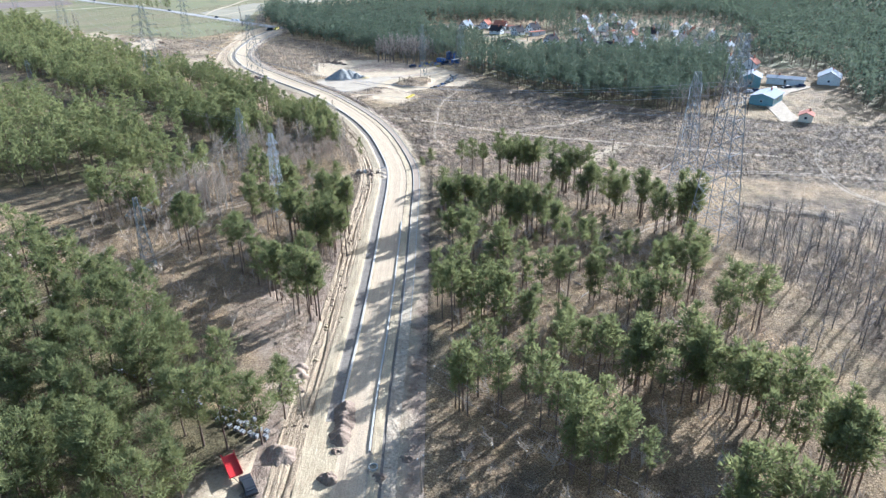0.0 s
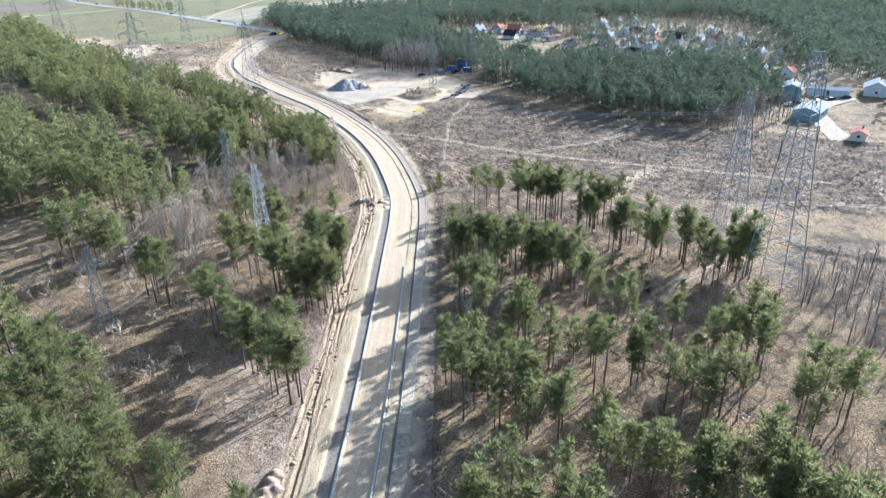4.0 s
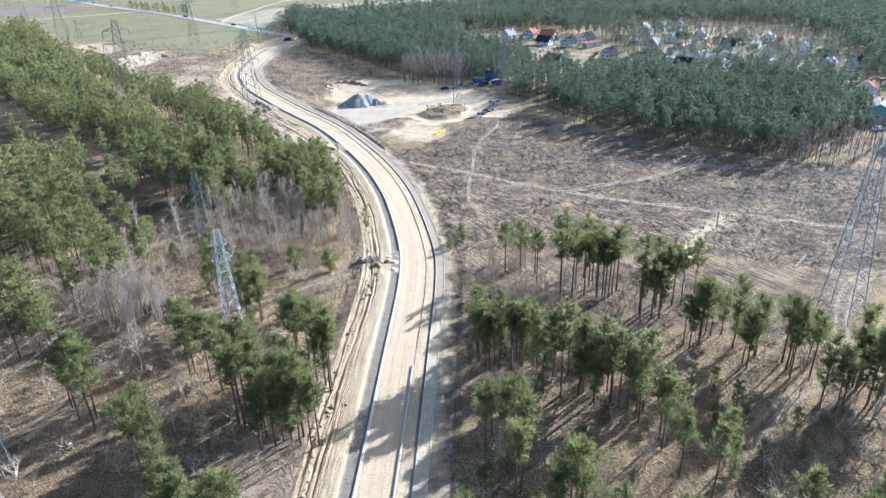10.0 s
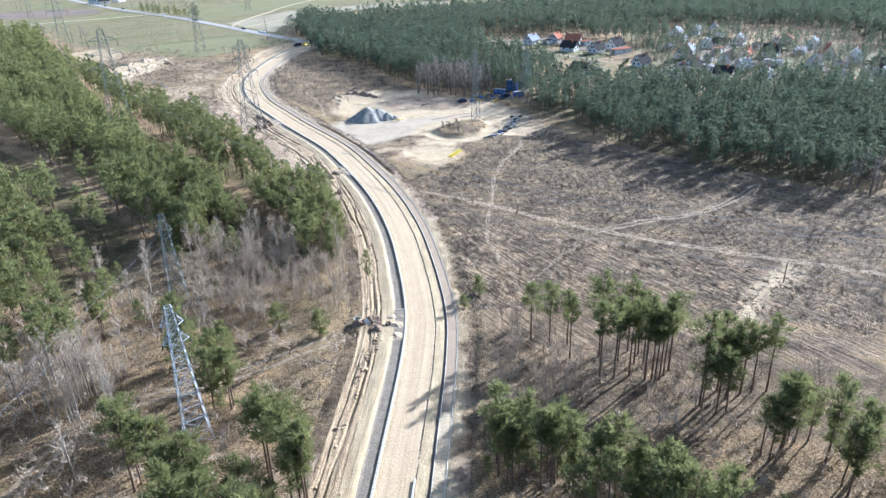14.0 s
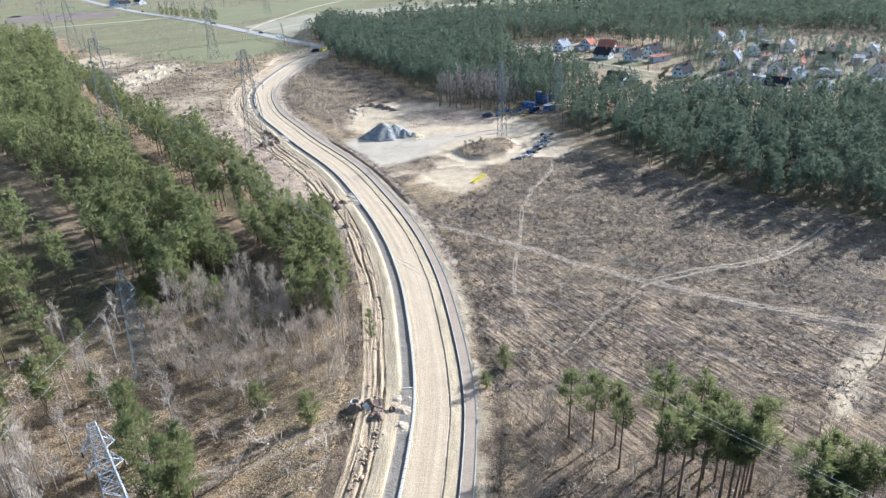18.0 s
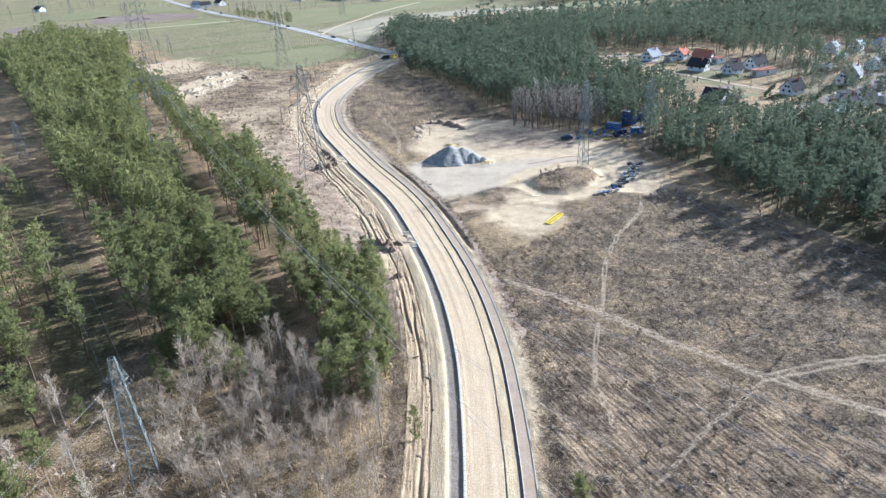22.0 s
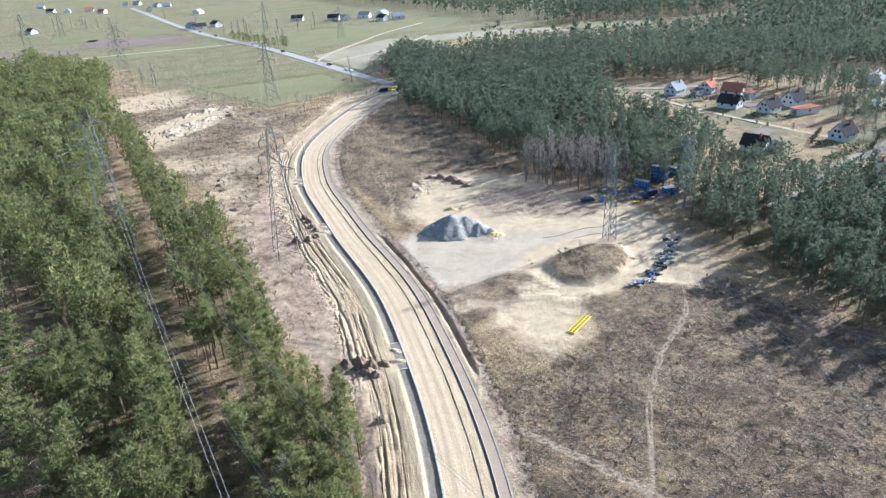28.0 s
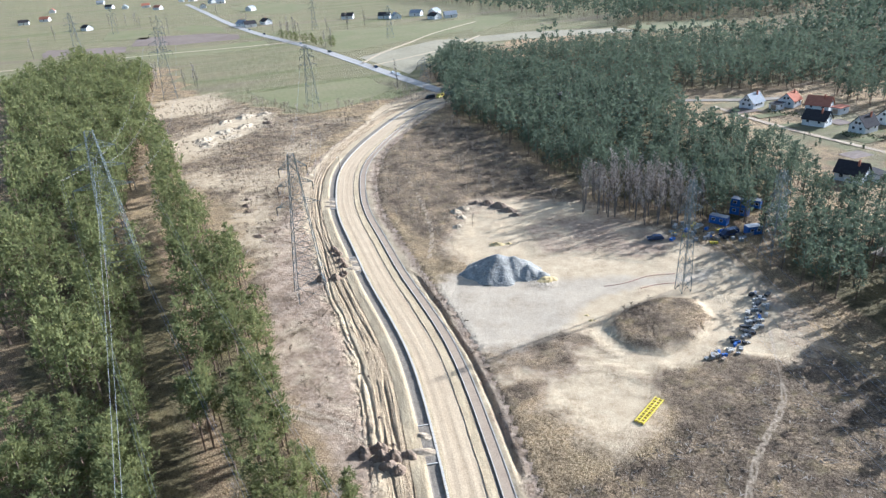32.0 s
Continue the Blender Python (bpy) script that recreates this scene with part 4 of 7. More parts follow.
def wood(prefix, places, singles, templates, mats, label, category, group, rnd, lo=0.82, hi=1.15, limit=80):
    """Plants the places in the near stretch singly and joins the others."""
    rest = []
    for k, (x, y) in enumerate(places):
        s = rnd.uniform(lo, hi)
        if limit > 0 and NEAR_X[0] < x < NEAR_X[1] and NEAR_Y[0] < y < NEAR_Y[1]:
            limit -= 1
            copy_thing(singles[rnd.randrange(len(singles))], Matrix.Translation((x, y, ground_z(x, y) - 0.1)) @ Matrix.Rotation(rnd.uniform(0, 6.28), 4, "Z") @ Matrix.Diagonal((s, s, s * rnd.uniform(0.93, 1.08), 1)))
        else:
            rest.append((x, y, ground_z(x, y) - 0.1, s))
    if templates is PINES:
        hard = [p for p in rest if math.hypot(min(p[0] + 5, 0) * 1.2 if p[0] < 0 else p[0] * 1.3, max(p[1] - 110, 0)) < 150]
        rest = [p for p in rest if p not in set(hard)]
        if hard:
            stand(prefix, hard, PINES_MID, mats, label, category)
        for tail, kind, pick in (("_back", PINES_LOW, True), ("_far", PINES_FAR, False)):
            group_ = [p for p in rest if (math.hypot(p[0] + 10, p[1] - 100) < 270) == pick]
            if group_:
                stand(prefix + tail, group_, kind, mats, label, category)
    elif rest:
        stand(prefix, rest, templates, mats, label, category)


def drop_masters(masters):
    for e in masters:
        for o in (*e.children, e):
            bpy.data.objects.remove(o)


# bark and haze-tinted needles, for woods farther off and the village
HAZE_PM = (M_BARK, M_NEEDLE_HAZE)
PM, BM, AM = (M_BARK, M_NEEDLE), (M_BIRCHBARK, M_TWIG), (M_TWIG, M_TWIG)
LM = (M_ALDERBARK, M_ALDERTWIG)
pine_m = plant("pine_tree", PINES, PM, "tall Scots pine with bare reddish trunk and green crown", "pine tree", "pines of the woods")
broad_m = plant("pine_tree", PINES_BROAD, PM, "broad Scots pine with a lush green crown", "pine tree", "pines of the woods")
young_m = plant("young_pine", YOUNG, PM, "young bushy pine green down to the ground", "pine tree", "young pines")
birch_m = plant("birch_tree", BIRCHES, BM, "leafless birch with pale trunk and fine grey twigs", "birch tree", "leafless birches")
alder_m = plant("bare_tree", ALDERS, LM, "leafless thin grey-brown tree on the forest floor", "tree", "leafless trees")
rnd = random.Random(7)

GAP_LINE = [(-62.0, 114.7), (-86.1, 161.3), (-113.9, 196.9), (-151.9, 237.5), (-274.1, 371.3), (-280.4, 364.7), (-157.8, 227.6), (-125.6, 189.3), (-97.6, 151.5), (-71.6, 109.9)]
EAST_ROW = [(8.3, 92.5), (11.7, 90.4), (15.1, 91), (15.1, 85.9), (20.6, 87.3), (19.5, 78.7), (24.9, 80.8), (26.4, 84.5), (28, 84.3), (27.4, 79.8), (28.6, 79.9), (28.9, 78.8), (30, 80), (30.9, 81.2), (32.2, 83), (27.7, 87.7), (25.9, 88.3), (23.4, 84.0), (22.2, 80.2)]
EAST_ROW_END = [(38.9, 75.7), (42.5, 76.4), (40, 75.2), (44.4, 76.7), (35, 72), (37, 71), (41, 62), (44, 62), (46, 65), (49, 65), (50, 61), (50, 56), (53, 58), (57, 56), (57, 54), (61, 55), (60, 42), (62, 44), (66, 49), (67, 49), (68, 45), (70, 47)]
EAST_MID = [(2, 56), (4, 55), (4, 54), (5, 55), (8, 54), (9, 56), (10, 55), (12, 54), (6, 58), (11, 58), (3, 59), (13, 46), (15, 50), (16, 46), (19, 46), (20, 49), (20, 47), (21, 42), (23, 49), (24, 44), (25, 42), (26, 40), (28, 42), (29, 42), (29, 46), (18, 52), (24, 47)]
EAST_NEAR = [(30, 35), (30, 33), (31, 27), (34, 22), (38, 29), (7, 22), (8, 24), (12, 16), (14, 18), (15, 15), (16, 17), (15, 19), (19, 11), (20, 12), (27, 12), (27, 10), (36, 9), (42, 14), (4, 33), (6, 32), (8, 33), (3, 32), (9, 29)]
EAST_CROWNS = [(50, 14), (53, 16), (54, 14), (56, 13), (57, 10), (53, 9), (51, 10), (48, 9), (60, 15), (44, 7), (0, 11), (3, 7), (7, 5), (10, 3), (5, 2), (1, 2), (12, 1), (0, 7), (10, 8), (28, 5), (33, 6)]
EAST_SHRUBS = [(44, 42), (40, 40), (45, 40), (45, 32), (52, 38), (50, 31), (3, 26), (4, 23), (10, 44), (7, 48), (18, 33), (36, 46), (39, 49), (42, 47)]
EAST_SOUTH = [(26, 4), (33, 6), (37, -1), (42, 1), (42, -6), (48, -4), (54, 5), (55, -9), (60, -2), (64, -5), (5, 0), (3, -3), (66, 44), (69, 50)]
SOUTH_BELT = [(8, -5), (14, -3), (18, -8), (24, -12), (27, -18), (31, -18), (35, -22), (35, -26), (40, -23), (45, -21), (46, -24), (42, -28), (46, -30), (49, -30), (52, -31), (54, -31), (55, -35), (57, -36), (58, -39), (57, -45), (58, -47), (59, -49), (60, -50)]
SOUTH_GROUP = [(11, -27), (7, -25), (15, -28), (19, -36), (17, -33), (21, -41), (26, -37), (28, -42), (31, -46), (20, -44), (25, -46), (22, -48), (3, -28), (5, -30), (41, -56), (46, -56), (47, -58), (39, -58)]
WEST_TREES = [(-39, 43), (-37, 41), (-37, 45), (-32, 32), (-32, 35), (-30, 33), (-29, 34), (-28, 35), (-27, 32), (-26, 33), (-26, 35), (-24, 32), (-23, 33), (-24, 47), (-34, 39), (-27, 43), (-36, 11), (-35, 11), (-31, 5), (-30, 5), (-27, 2), (-26, 4), (-25, 2), (-28, 5), (-59, 86), (-56, 82), (-46, 73), (-43, 70), (-45, 76)]
WEST_CROWNS = [(-51, 31), (-48, 29), (-44, 24), (-47, 24), (-42, 19), (-38, 16), (-38, 13), (-35, 12), (-31, 10), (-28, 9), (-66, 43), (-68, 46), (-62, 39), (-68, 42), (-83, 58), (-82, 61), (-94, 70), (-100, 73), (-101, 67), (-90, 67), (-93, 64)]
WEST_TREES_NORTH = [(-45, 68), (-43, 71), (-31, 53), (-31, 54), (-27, 50), (-25, 48), (-25, 48), (-24, 48), (-30, 57), (-28, 56), (-52, 76)]
WEST_BUSHY = [(-38, 40), (-36, 44), (-32, 40), (-28, 39), (-26, 38), (-31, 42), (-36, 38), (-49, 53), (-46, 51), (-51, 52), (-52, 56), (-44, 48), (-48, 49), (-82, 83), (-76, 79), (-87, 88), (-94, 92), (-100, 95), (-92, 83), (-87, 79), (-64, 40), (-62, 39)]
WEST_CLUMPS = [(-96, 66), (-103, 92), (-112, 104), (-77, 92), (-85, 57), (-94, 96), (-82, 80)]
east_south_wood = [(2, -90), (4, -68), (66, -64), (70, -90)]


def around(places, radius, seed, count):
    """A few places round each centre."""
    q = random.Random(seed)
    return [(x + q.gauss(0, radius), y + q.gauss(0, radius)) for x, y in places for k in range(count)]


wood("pine_row_east", EAST_ROW, [pine_m[0], pine_m[2], pine_m[6]], PINES, PM, "row of slender pines at the edge of the scrub", "pine wood", "", random.Random(31), 0.86, 1.06, limit=30)
wood("pine_wood_east_of_road", EAST_ROW_END + around(EAST_ROW_END, 1.3, 3, 1) + EAST_MID + EAST_NEAR + EAST_CROWNS + EAST_SOUTH + SOUTH_BELT + SOUTH_GROUP + around(SOUTH_BELT, 2.4, 23, 2) + around(SOUTH_GROUP, 1.8, 24, 1) + around(EAST_SOUTH, 2.0, 25, 1) + around(EAST_MID[:26:2], 1.6, 4, 1) + scatter(east_south_wood, 5.6, 1, [], 0.8), pine_m, PINES, PM, "open pine wood on brown litter", "pine wood", "", rnd, 0.76, 1.04, limit=140)
wood("pine_wood_southwest", scatter(WOODS["sw"], 5.5, 2, [JUNCTION], 0.95), broad_m, PINES, PM, "dense pine wood", "pine wood", "", rnd, 0.85, 1.12, limit=70)
wood("pine_clumps_west", WEST_TREES + WEST_CROWNS + WEST_TREES_NORTH + around(WEST_BUSHY, 1.0, 6, 1) + around(WEST_CLUMPS, 2.6, 5, 3), pine_m, PINES, PM, "scattered pines", "pine wood", "", rnd, 0.82, 1.1, limit=80)
wood("pine_wood_west", [p for p in scatter(WOODS["west"], 4.1, 3, [], 0.95) if fbm(np.array([p[0]]), np.array([p[1]]), 11, 201)[0] > -0.2] + scatter([(-66, 146), (-98, 182), (-150, 244), (-160, 240), (-100, 176), (-68, 138)], 7.0, 202, [], 0.7) + scatter([(-92, 128), (-150, 176), (-200, 226), (-208, 220), (-150, 166), (-98, 122)], 8.0, 203, [], 0.7), pine_m, PINES, PM, "dense pine plantation in a long block", "pine wood", "", rnd, 0.66, 1.16, limit=0)
SOUTH_END = [(-36, 124), (-39, 144), (-44, 159), (-54, 175), (-67, 181), (-71, 166), (-58, 148), (-50, 136), (-46, 124)]
wood("pines_of_strip_end", scatter(SOUTH_END, 3.1, 21, [], 0.85), pine_m, PINES_MID, PM, "dense young pines at the end of the strip", "pine wood", "", random.Random(29), 0.5, 0.78, limit=0)
for x, y in scatter(SOUTH_END, 5.6, 14, [], 0.7) + scatter([(-64, 137), (-72, 122), (-88, 134), (-91, 143), (-78, 152)], 6.0, 15, [], 0.4):
    q = rnd.uniform(0.8, 1.4)
    copy_thing(young_m[(0, 2, 2)[rnd.randrange(3)]], Matrix.Translation((x, y, ground_z(x, y) - 0.1)) @ Matrix.Rotation(rnd.uniform(0, 6.28), 4, "Z") @ Matrix.Diagonal((q, q, q, 1)))
wood("young_pines_in_gap", [p for p in scatter(GAP_LINE, 3.0, 27, [], 0.7) if p[1] > 135], young_m, PINES_LOW, PM, "young pines and scrub growing under the power line", "pine wood", "", random.Random(28), 0.18, 0.42, limit=0)
wood("pine_wood_strip", [p for p in scatter(WOODS["strip"], 3.6, 4, [SOUTH_END], 0.95) if fbm(np.array([p[0]]), np.array([p[1]]), 9, 204)[0] > -0.24], pine_m, PINES, PM, "strip of pine wood beside the cleared land", "pine wood", "", rnd, 0.66, 1.05, limit=0)
wood("pine_wood_outer", [p for p in scatter(WOODS["outer"], 5.6, 5, [], 0.92) if p[0] > -330], pine_m, PINES, PM, "pine wood behind the power line", "pine wood", "", rnd, limit=0)
wood("pine_wood_east", [p for p in scatter(WOODS["east"], 4.0, 6, [], 0.95) if fbm(np.array([p[0]]), np.array([p[1]]), 10, 205)[0] > -0.36], pine_m, PINES, HAZE_PM, "pine wood before the village", "pine wood", "", rnd, 0.68, 0.92, limit=0)
COPSE = [(-36, 301), (-20, 296), (-5, 293), (-1, 303), (-6, 316), (-22, 322), (-38, 317)]
wood("pine_wood_north", scatter(WOODS["north"], 4.6, 8, [COPSE], 0.95), pine_m, PINES, HAZE_PM, "pine wood beside the road end", "pine wood", "", rnd, 0.75, 1.0, limit=0)
OPEN = [[(-212, 835), (-171, 864), (-164, 787), (-179, 708)], [(-49, 730), (-40, 758), (27, 763), (28, 733), (-23, 703)], [(-174, 689), (-128, 717), (-47, 750), (40, 771), (111, 820), (145, 809), (42, 730), (-37, 700), (-111, 679), (-164, 654)]]
# the clearings stay open to view: no trees stand close before them
OPEN += [[(-13 + (x + 13) * k, 99 + (y - 99) * k) for x, y in ring] for ring in OPEN[:] for k in (0.93, 0.86)]
far_spots = scatter(WOODS["far"], 5.9, 9, OPEN, 0.95)
stand("far_forest", [(x, y, 0, rnd.uniform(0.7, 1.05)) for x, y in far_spots if y < 600 and x < 330], PINES_FAR, HAZE_PM, "distant pine forest", "forest")
stand("far_forest_back", [(x, y, 0, rnd.uniform(0.85, 1.2)) for x, y in scatter(WOODS["far"], 9.5, 19, OPEN, 0.95) if not (y < 600 and x < 330) and y < 1000 and x < 560], PINES_DIM, HAZE_PM, "distant pine forest", "forest")
stand("far_ridge_forest", [(x, y, 0, rnd.uniform(0.9, 1.25)) for x, y in scatter(WOODS["ridge"], 13, 10, OPEN, 0.95)], PINES_DIM, HAZE_PM, "distant pine forest beyond the fields", "forest")
for x, y, s in ((-83, 134, 1.0), (-77, 136, 0.8), (-71, 137, 0.9), (-79, 126, 0.9), (-77, 150, 1.2), (-68, 148, 1.1), (-47, 137, 1.1), (-39, 134, 0.9), (-42, 146, 1.2), (-46, 145, 1.0), (-50, 152, 1.2), (-55, 84, 1.1), (-49, 76, 1.0), (-58, 82, 1.2), (-45, 70, 0.9), (-38, 69, 0.8), (-72, 97, 0.9), (-84, 112, 0.8), (-60, 109, 0.6), (-91, 96, 1.0), (-60, 128, 0.7), (-54, 134, 0.9), (-2, 110, 1.0), (-42, 95, 1.3), (-33, 93, 1.3), (-61, 110, 0.6), (-51, 120, 0.7), (-38, 128, 1.0), (-46, 128, 0.9), (-5, 104, 0.7), (-28, 118, 0.8), (39, 28, 0.9), (-62, 126, 1.1), (-74, 122, 0.9)):
    copy_thing(young_m[int(10 * s) % 3], Matrix.Translation((x, y, ground_z(x, y) - 0.1)) @ Matrix.Diagonal((s, s, s, 1)))
for x, y in EAST_SHRUBS + around(EAST_MID[::3], 1.5, 9, 1) + around(WEST_BUSHY[:7], 1.5, 10, 1):
    q = rnd.uniform(0.45, 0.8)
    copy_thing(young_m[rnd.randrange(3)], Matrix.Translation((x, y, ground_z(x, y) - 0.1)) @ Matrix.Diagonal((q * 1.2, q * 1.2, q, 1)))
for k in range(13):      # a row of dark trees along the main road
    f = k / 12
    x, y, q = -366 + 80 * f + rnd.gauss(0, 1.5), 703 - 56 * f + rnd.gauss(0, 1.5), rnd.uniform(0.7, 1.1)
    copy_thing(young_m[2], Matrix.Translation((x, y, 0)) @ Matrix.Diagonal((q * 1.7, q * 1.7, q, 1)))
ALDER_WOOD = [(74, 36), (76, 26), (78, 8), (82, -22), (94, -40), (150, -60), (150, 20), (117, 34), (98, 48), (86, 52)]
alder_place = scatter(ALDER_WOOD, 4.6, 14, [], 0.85) + [(68, -16), (71, -22), (72, -23), (72, -27), (73, -13)]
wood("bare_wood_east", alder_place, alder_m, ALDERS, LM, "leafless thicket of thin grey trees", "bare wood", "", rnd, 0.55, 0.85, limit=24)
stand("alder_brush", [(x, y, ground_z(x, y), rnd.uniform(0.7, 1.5)) for x, y in scatter(ALDER_WOOD, 4.4, 15, [], 0.7) if x < 125], BUSHES, AM, "leafless brush among thin grey trees", "thicket")
birch_place = [(-90, 142), (-73, 126), (-70, 125), (-61, 136), (-60, 138), (-54, 131), (-72, 170), (-53, 149), (-53, 164), (-45, 156), (-44, 165), (-77, 133), (-59, 128), (-52, 128), (-55, 171), (-53, 152), (-90, 112), (-79, 103), (-74, 99), (-68, 94)] + around([(-76, 79), (-72, 76), (-71, 70), (-65, 67), (-80, 74), (-78, 68)], 2.6, 13, 4) + around([(-72, 70), (-70, 72), (-68, 76), (-72, 66), (-66, 70)], 2.4, 8, 4) + [(-80, 118), (-75, 108), (-66, 128), (-58, 124), (-50, 128), (-46, 122), (-40, 134), (-36, 124), (-88, 112), (-84, 98), (-90, 90), (-56, 92), (-50, 84), (-37, 142), (-41, 152), (-33, 116), (-70, 46), (-60, 52), (-82, 62), (-33, 46), (-36, 52)]
wood("birch_copse", birch_place, birch_m, BIRCHES, BM, "leafless birch copse with pale trunks", "birch copse", "", rnd, 0.8, 1.15, limit=90)
wood("birch_copse_north", scatter(COPSE, 3.0, 16, [], 0.9), birch_m, ALDERS, LM, "leafless grey copse at the forest edge", "birch copse", "", rnd, 0.95, 1.2, limit=0)
wood("bare_wood_by_sheds", scatter([(97, 170), (109, 161), (128, 169), (145, 186), (146, 197), (116, 180)], 4.4, 38, [], 0.85), birch_m, ALDERS, LM, "leafless grey trees at the end of the pine wood", "bare wood", "", rnd, 0.7, 1.0, limit=0)
thicket = scatter([(2, 70), (3, 102), (14, 102), (24, 86), (20, 72)], 3.6, 17, [], 0.6) + scatter([(-78, 133), (-49, 134), (-36, 128), (-29, 116), (-28, 102), (-46, 97), (-65, 104), (-76, 116)], 2.2, 18, [], 0.8) + scatter([(-32, 42), (-24, 40), (-26, 20), (-40, 40), (-55, 48), (-50, 30)], 3.5, 19, [], 0.6)
under = scatter([(3, -55), (2, 98), (50, 98), (72, 45), (66, -55)], 3.6, 171, [], 0.62) + scatter([(-28, -5), (-27, 92), (-60, 112), (-112, 100), (-112, 30), (-60, 0)], 3.8, 172, [], 0.62)
stand("understorey_saplings", [(x, y, ground_z(x, y), rnd.uniform(1.1, 2.6)) for x, y in under], DWARF, AM, "leafless saplings and dry shrubs under open pines", "undergrowth")
stand("sapling_thicket", [(x, y, ground_z(x, y), rnd.uniform(0.8, 1.7)) for x, y in thicket], BUSHES, AM, "thicket of leafless grey saplings", "thicket")
stand("scrub_thicket", [(x, y, ground_z(x, y), rnd.uniform(0.5, 1.0)) for x, y in scatter(SCRUB_N, 5, 20, [], 0.6)], BUSHES, AM, "leafless scrub on the grubbed land", "scrub")


def tuft_template(seed, n, h):
    """A clump of brushwood and dead grass: low sticks lying across one another."""
    q = random.Random(seed)
    v, f = [], []
    for k in range(n):
        a, r = q.uniform(0, 6.283), q.uniform(0.3, 0.95)
        x, y = q.gauss(0, 0.3), q.gauss(0, 0.3)
        stick(v, f, (x, y, -0.03), (x + r * math.cos(a), y + r * math.sin(a), h * q.uniform(0.15, 1.0)), 0.06)
    return np.array(v), np.array(f), np.array(v[:4]) * 0.01 - np.array((0, 0, 0.3)), np.array(f[:3])


brush_place = [(x, y, ground_z(x, y), rnd.uniform(0.35, 1.15)) for x, y in scatter(SCRUB_E, 2.9, 33, [], 0.9) + scatter(CLEARED_W, 3.2, 34, [], 0.8) + scatter(ISLAND, 2.0, 36, [], 0.8)
               if 2.2 < min(np.hypot(t[:, 0] - x, t[:, 1] - y).min() for t in (TRACK_A, TRACK_B, TRACK_C)) and fbm(np.array([x]), np.array([y]), 9, 63)[0] > 0.0]
stand("brushwood_clumps", brush_place, DWARF, (M_SCRUB, M_SCRUB), "dark clumps of brushwood and heather on grubbed land", "scrub")
TUFTS = [tuft_template(120 + k, 7, 0.42) for k in range(4)]
STICKS = [tuft_template(140 + k, 6, 0.16) for k in range(4)]
stick_place = [(x, y, ground_z(x, y) + 0.06, rnd.uniform(0.5, 1.7)) for x, y in scatter(SCRUB_E, 2.2, 53, [], 0.75) + scatter(CLEARED_W, 4.5, 54, [], 0.6) if 1.6 < min(np.hypot(t[:, 0] - x, t[:, 1] - y).min() for t in (TRACK_A, TRACK_B, TRACK_C))]
stand("bleached_branches", stick_place, STICKS, (M_STICKS, M_STICKS), "bleached broken branches strewn over the grubbed field", "branches")
tuft_place = [(x, y, ground_z(x, y), rnd.uniform(0.5, 1.5)) for x, y in scatter(SCRUB_E, 1.75, 23, [], 0.8)
              if 1.9 < min(np.hypot(t[:, 0] - x, t[:, 1] - y).min() for t in (TRACK_A, TRACK_B, TRACK_C)) and fbm(np.array([x]), np.array([y]), 14, 61)[0] > -0.25]
stand("dead_grass_tufts", tuft_place, TUFTS, (M_SCRUB, M_SCRUB), "dark dead tufts and brushwood on the grubbed field", "scrub")
floor_place = [(x, y, ground_z(x, y), rnd.uniform(0.5, 1.3)) for x, y in scatter([(3, -60), (4, 90), (60, 85), (75, 40), (66, -60)], 3.4, 24, [], 0.6) + scatter([(-26, -10), (-26, 90), (-60, 120), (-110, 100), (-110, 30), (-60, -5)], 3.2, 25, [], 0.7) + scatter(CLEARED_W, 4, 26, [], 0.5)]
grass_place = [(x, y, ground_z(x, y), rnd.uniform(0.4, 1.2)) for x, y in scatter([(3, -60), (4, 98), (55, 98), (75, 40), (66, -60)], 2.3, 44, [], 0.75) + scatter([(-26, -10), (-28, 90), (-34, 122), (-80, 130), (-110, 100), (-110, 30), (-60, -5)], 2.3, 45, [], 0.8) if fbm(np.array([x]), np.array([y]), 12, 65)[0] > -0.3]
stand("dry_grass_tufts", grass_place, TUFTS, (M_DRYGRASS, M_DRYGRASS), "pale tufts of dry grass on the forest floor", "undergrowth")
gap_place = scatter([(-66, 146), (-76, 158), (-98, 182), (-124, 212), (-150, 244), (-160, 240), (-128, 204), (-100, 176), (-78, 152), (-68, 138)], 2.5, 46, [], 0.85)
stand("gap_undergrowth", [(x, y, ground_z(x, y), rnd.uniform(0.25, 0.55)) for x, y in gap_place], PINES_LOW, PM, "low young pines in the gap under the power line", "undergrowth")
verge_place = []
for s in range(60, NORTH - 10):
    for u in (rnd.uniform(12.6, 15.8), rnd.uniform(13.0, 15.0), rnd.uniform(-13.2, -10.4), rnd.uniform(-12.4, -10.8)):
        if rnd.random() < 0.75:
            x, y = offset(s, u)
            verge_place.append((x, y, ground_z(x, y), rnd.uniform(0.4, 1.1)))
stand("verge_tufts", verge_place, TUFTS, (M_SCRUB, M_SCRUB), "dry weeds and brushwood along the roadworks", "undergrowth")
stand("undergrowth_tufts", floor_place, TUFTS, (M_SCRUB, M_SCRUB), "dry tufts and brushwood on the forest floor", "undergrowth")
drop_masters(pine_m + broad_m + young_m + birch_m + alder_m)

# ---- built things ----
def thing(name, x, y, z, rz, label, category, group=""):
    e = tagged(new(name), label, category, group)
    e.matrix_world = pose(x, y, z, 0, 0, rz)
    return e


